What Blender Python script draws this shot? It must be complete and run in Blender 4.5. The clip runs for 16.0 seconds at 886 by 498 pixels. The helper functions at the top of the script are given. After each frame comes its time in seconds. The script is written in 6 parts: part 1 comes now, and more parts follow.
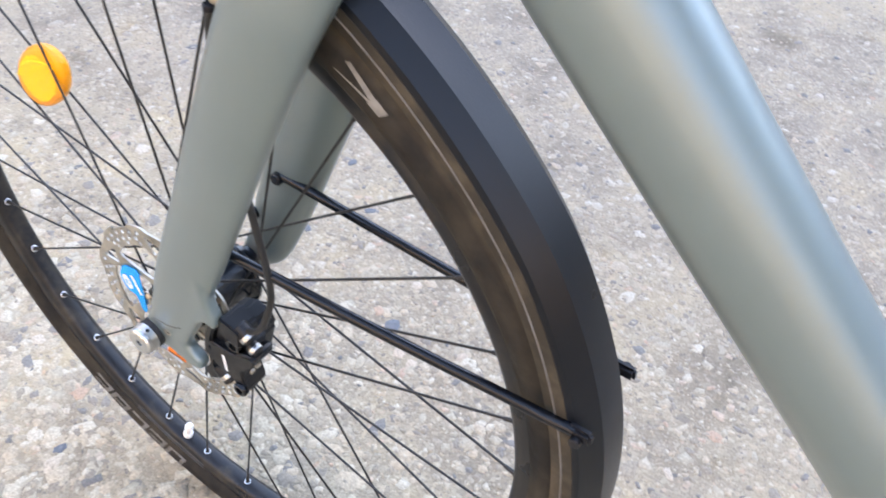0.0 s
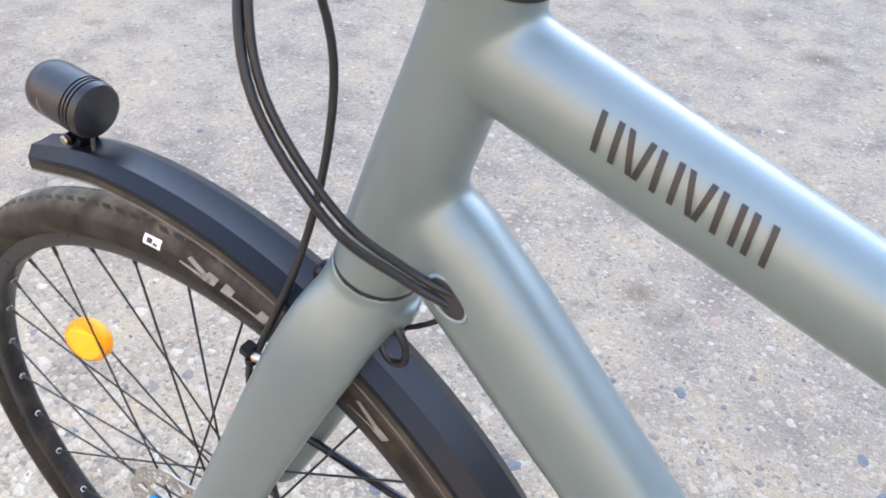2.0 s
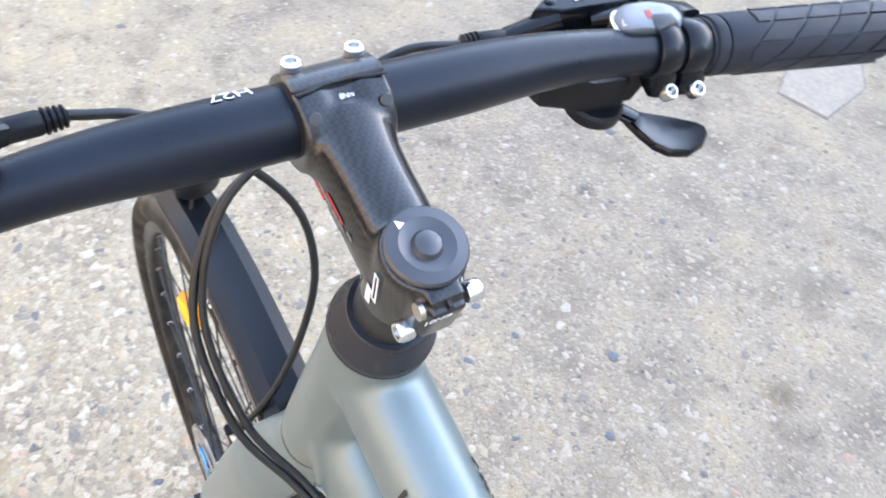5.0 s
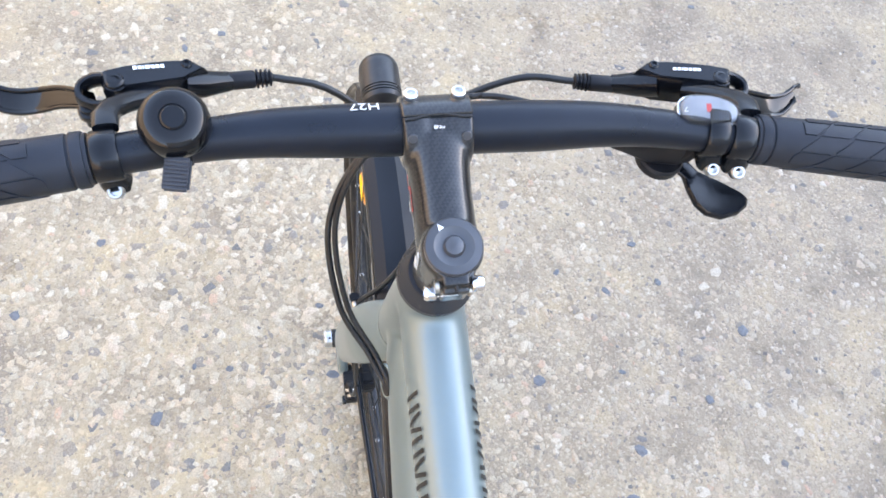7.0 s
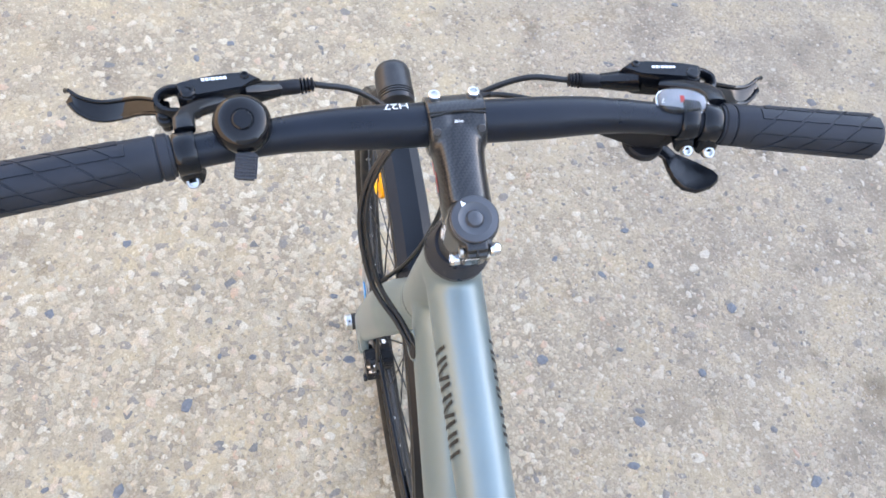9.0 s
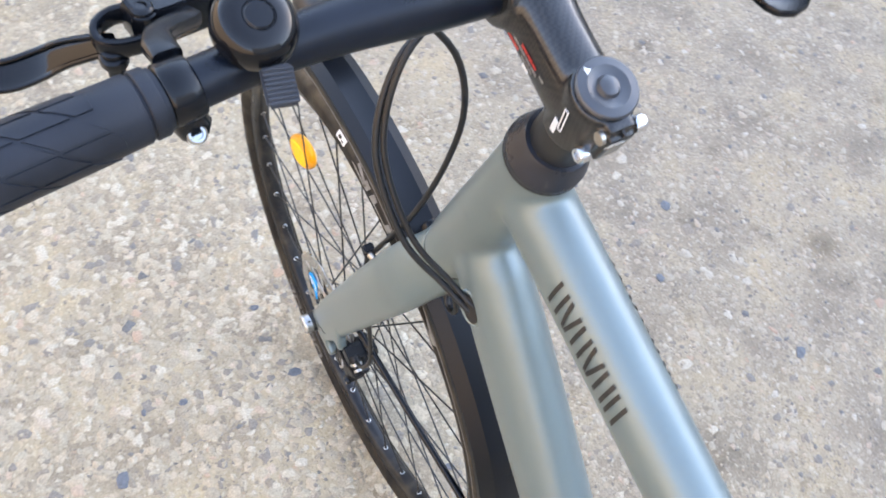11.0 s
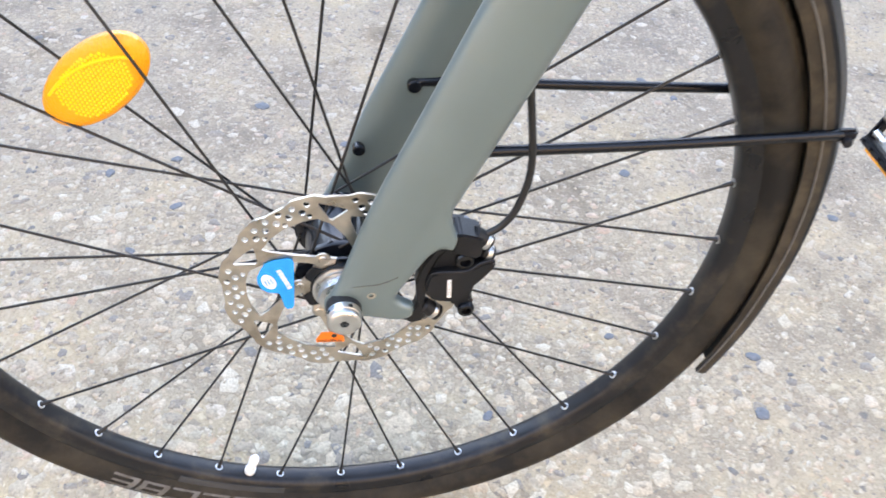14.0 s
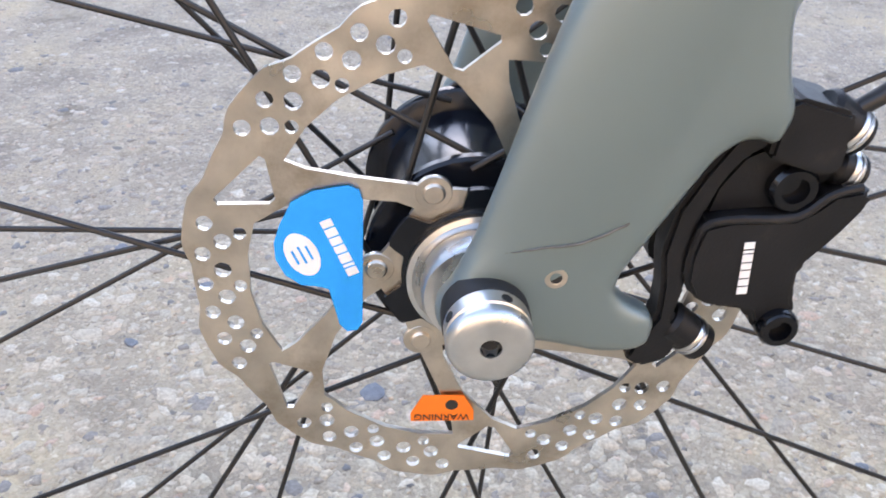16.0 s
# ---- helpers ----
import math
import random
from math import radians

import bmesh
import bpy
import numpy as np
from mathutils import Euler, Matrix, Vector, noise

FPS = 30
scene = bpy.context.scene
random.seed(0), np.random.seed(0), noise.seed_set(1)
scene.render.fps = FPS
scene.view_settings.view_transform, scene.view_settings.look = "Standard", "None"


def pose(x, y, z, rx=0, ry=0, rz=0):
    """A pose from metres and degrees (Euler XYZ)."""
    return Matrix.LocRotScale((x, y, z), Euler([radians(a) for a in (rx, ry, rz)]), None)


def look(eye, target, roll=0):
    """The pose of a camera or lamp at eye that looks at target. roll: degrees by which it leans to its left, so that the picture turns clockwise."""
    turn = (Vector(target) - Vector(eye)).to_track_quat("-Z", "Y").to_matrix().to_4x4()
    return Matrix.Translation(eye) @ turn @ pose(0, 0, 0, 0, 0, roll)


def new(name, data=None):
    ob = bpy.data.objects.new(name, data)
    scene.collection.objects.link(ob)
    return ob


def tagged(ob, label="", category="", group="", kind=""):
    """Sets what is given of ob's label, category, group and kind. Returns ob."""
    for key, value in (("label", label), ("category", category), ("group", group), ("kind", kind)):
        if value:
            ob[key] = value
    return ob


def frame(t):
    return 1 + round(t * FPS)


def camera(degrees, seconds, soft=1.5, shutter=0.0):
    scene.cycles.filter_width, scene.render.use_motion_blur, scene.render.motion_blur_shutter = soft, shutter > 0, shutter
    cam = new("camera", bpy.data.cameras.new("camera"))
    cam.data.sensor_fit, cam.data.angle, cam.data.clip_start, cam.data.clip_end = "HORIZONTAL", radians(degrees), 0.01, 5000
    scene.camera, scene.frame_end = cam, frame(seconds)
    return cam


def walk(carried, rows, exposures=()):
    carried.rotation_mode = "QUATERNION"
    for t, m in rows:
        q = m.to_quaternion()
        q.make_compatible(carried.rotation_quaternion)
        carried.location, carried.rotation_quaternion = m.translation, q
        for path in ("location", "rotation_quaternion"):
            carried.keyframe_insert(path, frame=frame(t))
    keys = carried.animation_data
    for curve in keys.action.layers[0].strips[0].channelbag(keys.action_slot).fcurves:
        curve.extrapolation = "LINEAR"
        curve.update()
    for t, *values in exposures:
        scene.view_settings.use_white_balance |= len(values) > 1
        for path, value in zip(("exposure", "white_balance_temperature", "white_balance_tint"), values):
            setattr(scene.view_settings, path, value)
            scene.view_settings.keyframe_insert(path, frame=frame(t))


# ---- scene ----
EXPOSURES = [(0.0, 3.77, 8150, 24.5), (1.5, 3.76, 8100, 25), (2.5, 3.68, 7900, 24), (4.0, 3.77, 7900, 24), (5.0, 3.85, 8150, 22), (7.5, 3.78, 8350, 23), (8.0, 3.6, 8350, 23), (10.5, 3.66, 8400, 23), (11.5, 3.64, 8200, 23), (12.0, 3.64, 8100, 22.5), (12.5, 3.65, 8000, 22.5), (13.0, 3.82, 8000, 22.5), (14.5, 3.75, 8450, 23), (15.5, 3.58, 7950, 24.5), (16.0, 3.52, 7950, 24.5)]
cam = camera(54.45, 16.0, soft=1.7, shutter=0.25)
PATH = [
    (0.0, 0.4236, -0.3235, 0.8651, 47.37, -2.99, 34.50),
    (0.2, 0.4122, -0.3333, 0.8830, 48.30, -3.49, 36.45),
    (0.5, 0.4002, -0.3369, 0.9159, 48.95, -4.19, 37.88),
    (1.0, 0.4032, -0.3456, 0.9746, 50.37, -4.79, 38.22),
    (1.5, 0.4092, -0.3450, 1.0258, 51.44, -4.58, 36.10),
    (2.0, 0.4046, -0.3363, 1.0699, 51.89, -3.72, 32.33),
    (2.5, 0.3773, -0.3164, 1.0834, 51.70, -4.82, 28.38),
    (3.0, 0.3400, -0.2963, 1.0841, 50.48, -5.23, 25.27),
    (3.5, 0.3334, -0.2884, 1.1333, 50.31, -7.18, 24.71),
    (4.0, 0.3658, -0.2509, 1.1772, 49.67, -7.08, 29.08),
    (4.5, 0.4272, -0.1803, 1.2185, 45.92, -6.06, 44.04),
    (5.0, 0.4441, -0.1477, 1.2714, 41.85, -7.18, 59.31),
    (5.2, 0.4480, -0.1287, 1.2833, 40.59, -6.55, 64.64),
    (7.3, 0.5252, -0.0989, 1.4697, 30.69, -5.71, 81.78),
    (7.5, 0.5349, -0.1021, 1.4849, 30.56, -5.57, 81.46),
    (8.0, 0.5658, -0.1180, 1.5222, 30.10, -5.25, 81.32),
    (8.2, 0.5860, -0.1248, 1.5273, 31.48, -4.99, 81.01),
    (10.3, 0.5134, -0.1669, 1.4584, 29.60, -5.76, 75.89),
    (10.5, 0.4979, -0.1907, 1.4213, 30.34, -5.83, 72.72),
    (11.0, 0.4679, -0.2589, 1.3357, 32.08, -6.46, 61.13),
    (11.5, 0.4486, -0.3744, 1.2331, 37.21, -10.35, 47.02),
    (12.0, 0.4364, -0.4871, 1.1725, 42.51, -11.04, 35.70),
    (12.5, 0.3440, -0.5042, 1.0885, 45.55, -9.95, 25.51),
    (13.0, 0.2504, -0.5061, 1.0155, 43.26, -7.59, 13.74),
    (13.5, 0.0940, -0.5201, 0.9162, 44.89, -6.06, 1.83),
    (14.0, -0.0151, -0.4800, 0.7822, 47.91, -4.08, -7.30),
    (14.5, -0.0343, -0.3773, 0.6605, 50.21, -1.00, -6.96),
    (15.0, -0.0371, -0.2873, 0.5557, 51.86, -1.13, -5.67),
    (15.5, -0.0365, -0.2396, 0.4797, 54.63, -0.13, -5.20),
    (16.0, -0.0274, -0.2553, 0.4860, 58.74, -0.92, -4.00),
]
walk(cam, [(t, pose(x, y, z, rx, ry, rz)) for t, x, y, z, rx, ry, rz in PATH], EXPOSURES)
# ---- world, sun, exposure ----
# Low sun behind an unseen added wall, which keeps the bicycle in open shade.
SUN_EL, SUN_AZ = 15.0, 90.0
world = bpy.data.worlds.new("sky")
scene.world = world
world.use_nodes = True
wn, wl = world.node_tree.nodes, world.node_tree.links
sky = wn.new("ShaderNodeTexSky")
sky.sky_type, sky.sun_disc = "NISHITA", False
sky.dust_density, sky.ozone_density = 0.2, 1.7
sky.sun_elevation, sky.sun_rotation = radians(SUN_EL), radians(90 - SUN_AZ)
wl.new(sky.outputs[0], wn["Background"].inputs[0])
wn["Background"].inputs[1].default_value = 0.15
sun = new("sun", bpy.data.lights.new("sun", "SUN"))
sun.data.energy, sun.data.angle, sun.data.color = 1.3, radians(0.5), (1.0, 0.87, 0.68)
sun.matrix_world = look((0, 0, 0), (-math.cos(radians(SUN_EL)) * math.cos(radians(SUN_AZ)), -math.cos(radians(SUN_EL)) * math.sin(radians(SUN_AZ)), -math.sin(radians(SUN_EL))))
# ---- materials ----
def material(name, colour, rough=0.5, metal=0.0, spec=0.5, vary=0.0, scale=60.0, bump=0.0, bump_scale=400.0, coat=0.0, dirt=None, dirt_scale=25.0, dirt_lo=0.5, dirt_hi=0.7, trans=0.0, coat_rough=0.1):
    """A principled material with colour variation, fine relief and an optional second colour in patches."""
    m = bpy.data.materials.new(name)
    m.use_nodes = True
    n, l = m.node_tree.nodes, m.node_tree.links
    b = n["Principled BSDF"]
    b.inputs["Roughness"].default_value, b.inputs["Metallic"].default_value = rough, metal
    b.inputs["Specular IOR Level"].default_value = spec
    b.inputs["Coat Weight"].default_value, b.inputs["Coat Roughness"].default_value = coat, coat_rough
    b.inputs["Transmission Weight"].default_value = trans
    b.inputs["Base Color"].default_value = (*colour, 1)
    geo = n.new("ShaderNodeTexCoord")
    out = None
    if vary:
        t = n.new("ShaderNodeTexNoise")
        t.inputs["Scale"].default_value, t.inputs["Detail"].default_value = scale, 6
        l.new(geo.outputs["Object"], t.inputs["Vector"])
        r = n.new("ShaderNodeMapRange")
        r.inputs["From Min"].default_value, r.inputs["From Max"].default_value = 0.3, 0.7
        r.inputs["To Min"].default_value, r.inputs["To Max"].default_value = 1 - vary, 1 + vary
        l.new(t.outputs["Fac"], r.inputs["Value"])
        x = n.new("ShaderNodeVectorMath")
        x.operation = "SCALE"
        x.inputs[0].default_value = colour
        l.new(r.outputs[0], x.inputs["Scale"])
        out = x.outputs[0]
        rr = n.new("ShaderNodeMapRange")
        rr.inputs["From Min"].default_value, rr.inputs["From Max"].default_value = 0.3, 0.7
        rr.inputs["To Min"].default_value, rr.inputs["To Max"].default_value = max(0.02, rough * (1 - vary)), min(1, rough * (1 + vary))
        l.new(t.outputs["Fac"], rr.inputs["Value"])
        l.new(rr.outputs[0], b.inputs["Roughness"])
    if dirt:
        t = n.new("ShaderNodeTexNoise")
        t.inputs["Scale"].default_value, t.inputs["Detail"].default_value = dirt_scale, 8
        t.inputs["Roughness"].default_value = 0.65
        l.new(geo.outputs["Object"], t.inputs["Vector"])
        r = n.new("ShaderNodeMapRange")
        r.inputs["From Min"].default_value, r.inputs["From Max"].default_value = dirt_lo, dirt_hi
        l.new(t.outputs["Fac"], r.inputs["Value"])
        x = n.new("ShaderNodeMix")
        x.data_type = "RGBA"
        x.inputs["A"].default_value, x.inputs["B"].default_value = (*colour, 1), (*dirt, 1)
        if out:
            l.new(out, x.inputs["A"])
        l.new(r.outputs[0], x.inputs["Factor"])
        out = x.outputs["Result"]
    if out:
        l.new(out, b.inputs["Base Color"])
    if bump:
        t = n.new("ShaderNodeTexNoise")
        t.inputs["Scale"].default_value, t.inputs["Detail"].default_value = bump_scale, 4
        l.new(geo.outputs["Object"], t.inputs["Vector"])
        u = n.new("ShaderNodeBump")
        u.inputs["Strength"].default_value, u.inputs["Distance"].default_value = bump, 0.001
        l.new(t.outputs["Fac"], u.inputs["Height"])
        l.new(u.outputs[0], b.inputs["Normal"])
    return m


PAINT = material("sage_paint", (0.148, 0.197, 0.194), 0.43, 0.42, spec=0.5, vary=0.05, scale=18, bump=0.04, bump_scale=1500, coat=0.9, coat_rough=0.36, dirt=(0.152, 0.196, 0.188), dirt_scale=9, dirt_lo=0.52, dirt_hi=0.75)
BLACK = material("black_anodised", (0.005, 0.006, 0.008), 0.20, spec=0.30, vary=0.25, scale=40, bump=0.06, bump_scale=1800, dirt=(0.035, 0.032, 0.028), dirt_scale=40, dirt_lo=0.66, dirt_hi=0.88)
BARBLACK = material("bar_black", (0.004, 0.007, 0.013), 0.33, spec=0.34, vary=0.2, scale=30, bump=0.07, bump_scale=2200, dirt=(0.04, 0.038, 0.036), dirt_scale=18, dirt_lo=0.70, dirt_hi=0.88)
GLOSS = material("gloss_black", (0.004, 0.004, 0.005), 0.11, spec=0.30, vary=0.2, scale=50, coat=0.12)
LAMPBLACK = material("lamp_black", (0.014, 0.014, 0.015), 0.40, spec=0.5, vary=0.2, scale=40, bump=0.08, bump_scale=1400, dirt=(0.05, 0.047, 0.042), dirt_scale=40, dirt_lo=0.5, dirt_hi=0.85)
PLASTIC = material("black_plastic", (0.010, 0.010, 0.012), 0.42, spec=0.24, vary=0.2, scale=60, bump=0.12, bump_scale=1400)
FENDER = material("fender_plastic", (0.005, 0.0065, 0.009), 0.34, spec=0.26, vary=0.2, scale=12, bump=0.1, bump_scale=900, dirt=(0.015, 0.0145, 0.0145), dirt_scale=14, dirt_lo=0.60, dirt_hi=0.9)
RUBBER = material("tyre_rubber", (0.014, 0.013, 0.012), 0.70, spec=0.16, vary=0.3, scale=30, bump=0.25, bump_scale=600, dirt=(0.064, 0.053, 0.037), dirt_scale=17, dirt_lo=0.40, dirt_hi=0.80)
GRIP = material("grip_rubber", (0.017, 0.020, 0.026), 0.50, spec=0.25, vary=0.2, scale=50, bump=0.15, bump_scale=1500)
CABLE = material("cable_sheath", (0.014, 0.014, 0.014), 0.38, spec=0.4, vary=0.2, scale=80)
RIM = material("rim_black", (0.012, 0.012, 0.013), 0.34, spec=0.3, vary=0.25, scale=30, bump=0.05, bump_scale=900, dirt=(0.075, 0.06, 0.04), dirt_scale=30, dirt_lo=0.5, dirt_hi=0.85)
SPOKE = material("spoke_black", (0.02, 0.019, 0.018), 0.4, 0.3, vary=0.3, scale=60)
SILVER = material("silver_alloy", (0.62, 0.62, 0.61), 0.3, 1.0, vary=0.15, scale=80)
CHROME = material("chrome", (0.75, 0.75, 0.76), 0.12, 1.0, vary=0.1, scale=80)
STEEL = material("rotor_steel", (0.57, 0.51, 0.435), 0.34, 1.0, vary=0.22, scale=70, bump=0.1, bump_scale=900, dirt=(0.34, 0.27, 0.2), dirt_scale=45, dirt_lo=0.5, dirt_hi=0.75)
DIAL = material("gear_dial", (0.24, 0.25, 0.27), 0.35, 0.3, vary=0.2, scale=90)
WHITE = material("white_print", (0.75, 0.75, 0.73), 0.5, vary=0.05, scale=100)
GREYPRINT = material("grey_print", (0.20, 0.19, 0.17), 0.6, vary=0.3, scale=120, dirt=(0.07, 0.058, 0.042), dirt_scale=70, dirt_lo=0.56, dirt_hi=0.68)
DIMPRINT = material("dim_grey_print", (0.120, 0.114, 0.104), 0.6, vary=0.3, scale=120, dirt=(0.05, 0.042, 0.032), dirt_scale=70, dirt_lo=0.52, dirt_hi=0.66)
BLACKPRINT = material("black_print", (0.015, 0.015, 0.014), 0.45, vary=0.1, scale=100)
RED = material("red_print", (0.55, 0.03, 0.02), 0.4, vary=0.1, scale=100)
BLUE = material("blue_card", (0.0, 0.31, 0.74), 0.8, spec=0.0, vary=0.06, scale=60, dirt=(0.02, 0.12, 0.3), dirt_scale=120, dirt_lo=0.7, dirt_hi=0.8)
ORANGE = material("orange_card", (0.85, 0.17, 0.01), 0.5, vary=0.08, scale=60)
SEAL = material("dark_seal", (0.008, 0.008, 0.008), 0.6, vary=0.1, scale=50)
CLEAR = material("clear_lens", (0.95, 0.95, 0.95), 0.04, trans=1.0)
SPACER = material("dark_spacer", (0.014, 0.014, 0.015), 0.45, vary=0.2, scale=60, bump=0.08, bump_scale=1500)
CONE = material("headset_cover", (0.018, 0.020, 0.025), 0.30, spec=0.42, vary=0.2, scale=50, bump=0.06, bump_scale=1500, dirt=(0.09, 0.08, 0.07), dirt_scale=60, dirt_lo=0.62, dirt_hi=0.8)


def amber_material():
    m = material("amber_lens", (1.0, 0.345, 0.0), 0.30, coat=0.3)
    n, l = m.node_tree.nodes, m.node_tree.links
    b = n["Principled BSDF"]
    t = n.new("ShaderNodeTexVoronoi")
    t.inputs["Scale"].default_value = 600
    c = n.new("ShaderNodeTexCoord")
    l.new(c.outputs["Object"], t.inputs["Vector"])
    u = n.new("ShaderNodeBump")
    u.inputs["Strength"].default_value, u.inputs["Distance"].default_value = 0.5, 0.001
    l.new(t.outputs["Distance"], u.inputs["Height"])
    l.new(u.outputs[0], b.inputs["Normal"])
    return m


AMBER = amber_material()
CALIPER = material("caliper_black", (0.008, 0.008, 0.009), 0.42, spec=0.30, vary=0.25, scale=60, bump=0.12, bump_scale=1200, dirt=(0.040, 0.034, 0.026), dirt_scale=60, dirt_lo=0.60, dirt_hi=0.85)
LEVER = material("lever_rubber", (0.042, 0.045, 0.051), 0.50, spec=0.3, vary=0.2, scale=60)
LIP = material("dusty_lip", (0.036, 0.030, 0.022), 0.65, spec=0.2, vary=0.35, scale=40, dirt=(0.085, 0.068, 0.046), dirt_scale=35, dirt_lo=0.48, dirt_hi=0.75)
LUG = material("lug_rubber", (0.058, 0.049, 0.037), 0.75, spec=0.15, vary=0.3, scale=40, dirt=(0.075, 0.063, 0.047), dirt_scale=50, dirt_lo=0.45, dirt_hi=0.75)
LIPEDGE = material("lit_lip_edge", (0.120, 0.112, 0.100), 0.5, vary=0.3, scale=60)
CLIPBROWN = material("brown_clip_slot", (0.30, 0.075, 0.004), 0.5, vary=0.1, scale=100)
HUB = material("hub_gloss", (0.006, 0.007, 0.010), 0.18, spec=0.35, vary=0.15, scale=60)
CAPGREY = material("anodised_cap", (0.040, 0.042, 0.047), 0.34, 0.25, spec=0.9, vary=0.12, scale=60, bump=0.05, bump_scale=1800)
AMBERLIGHT = material("amber_panel", (1.0, 0.57, 0.0), 0.35, vary=0.05, scale=200, coat=0.3)


def carbon_material():
    m = bpy.data.materials.new("carbon_weave")
    m.use_nodes = True
    n, l = m.node_tree.nodes, m.node_tree.links
    b = n["Principled BSDF"]
    c = n.new("ShaderNodeTexCoord")
    mp = n.new("ShaderNodeMapping")
    mp.inputs["Rotation"].default_value = (0.3, 0.5, radians(45))
    l.new(c.outputs["Object"], mp.inputs["Vector"])
    k = n.new("ShaderNodeTexChecker")
    k.inputs["Scale"].default_value = 520
    k.inputs["Color1"].default_value, k.inputs["Color2"].default_value = (0.003, 0.003, 0.004, 1), (0.013, 0.0125, 0.012, 1)
    l.new(mp.outputs[0], k.inputs["Vector"])
    l.new(k.outputs["Color"], b.inputs["Base Color"])
    b.inputs["Roughness"].default_value, b.inputs["Specular IOR Level"].default_value = 0.42, 0.2
    b.inputs["Coat Weight"].default_value, b.inputs["Coat Roughness"].default_value = 0.9, 0.13
    b.inputs["Coat IOR"].default_value = 1.5
    return m


CARBON = carbon_material()


# Tones of the stone chips: slate, brown-grey, tan, beige, cream, pinkish.
CHIP_TONES = ((0.0, (0.135, 0.130, 0.126)), (0.025, (0.215, 0.190, 0.162)), (0.12, (0.275, 0.225, 0.165)), (0.32, (0.350, 0.286, 0.204)), (0.52, (0.405, 0.346, 0.252)), (0.70, (0.440, 0.345, 0.240)), (0.86, (0.455, 0.386, 0.286)), (0.95, (0.500, 0.436, 0.336)), (1.0, (0.430, 0.285, 0.195)))


def tone_along_y(n, l, c):
    """Tone across y: paler and warmer beside the wheel, darker and greyer past a ragged edge."""
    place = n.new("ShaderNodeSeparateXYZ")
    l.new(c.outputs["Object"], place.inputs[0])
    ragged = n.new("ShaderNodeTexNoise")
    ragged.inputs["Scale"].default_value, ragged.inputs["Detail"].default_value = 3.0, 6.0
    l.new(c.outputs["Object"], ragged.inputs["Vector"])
    ragged_y = n.new("ShaderNodeMath")
    ragged_y.operation = "MULTIPLY_ADD"
    ragged_y.inputs[1].default_value = 1.2
    l.new(ragged.outputs["Fac"], ragged_y.inputs[0])
    l.new(place.outputs["Y"], ragged_y.inputs[2])
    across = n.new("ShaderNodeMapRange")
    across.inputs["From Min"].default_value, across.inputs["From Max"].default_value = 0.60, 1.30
    l.new(ragged_y.outputs[0], across.inputs["Value"])
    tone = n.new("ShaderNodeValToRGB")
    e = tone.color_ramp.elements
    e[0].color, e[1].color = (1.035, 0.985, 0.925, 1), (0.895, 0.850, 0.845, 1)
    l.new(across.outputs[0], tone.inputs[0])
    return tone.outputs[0]


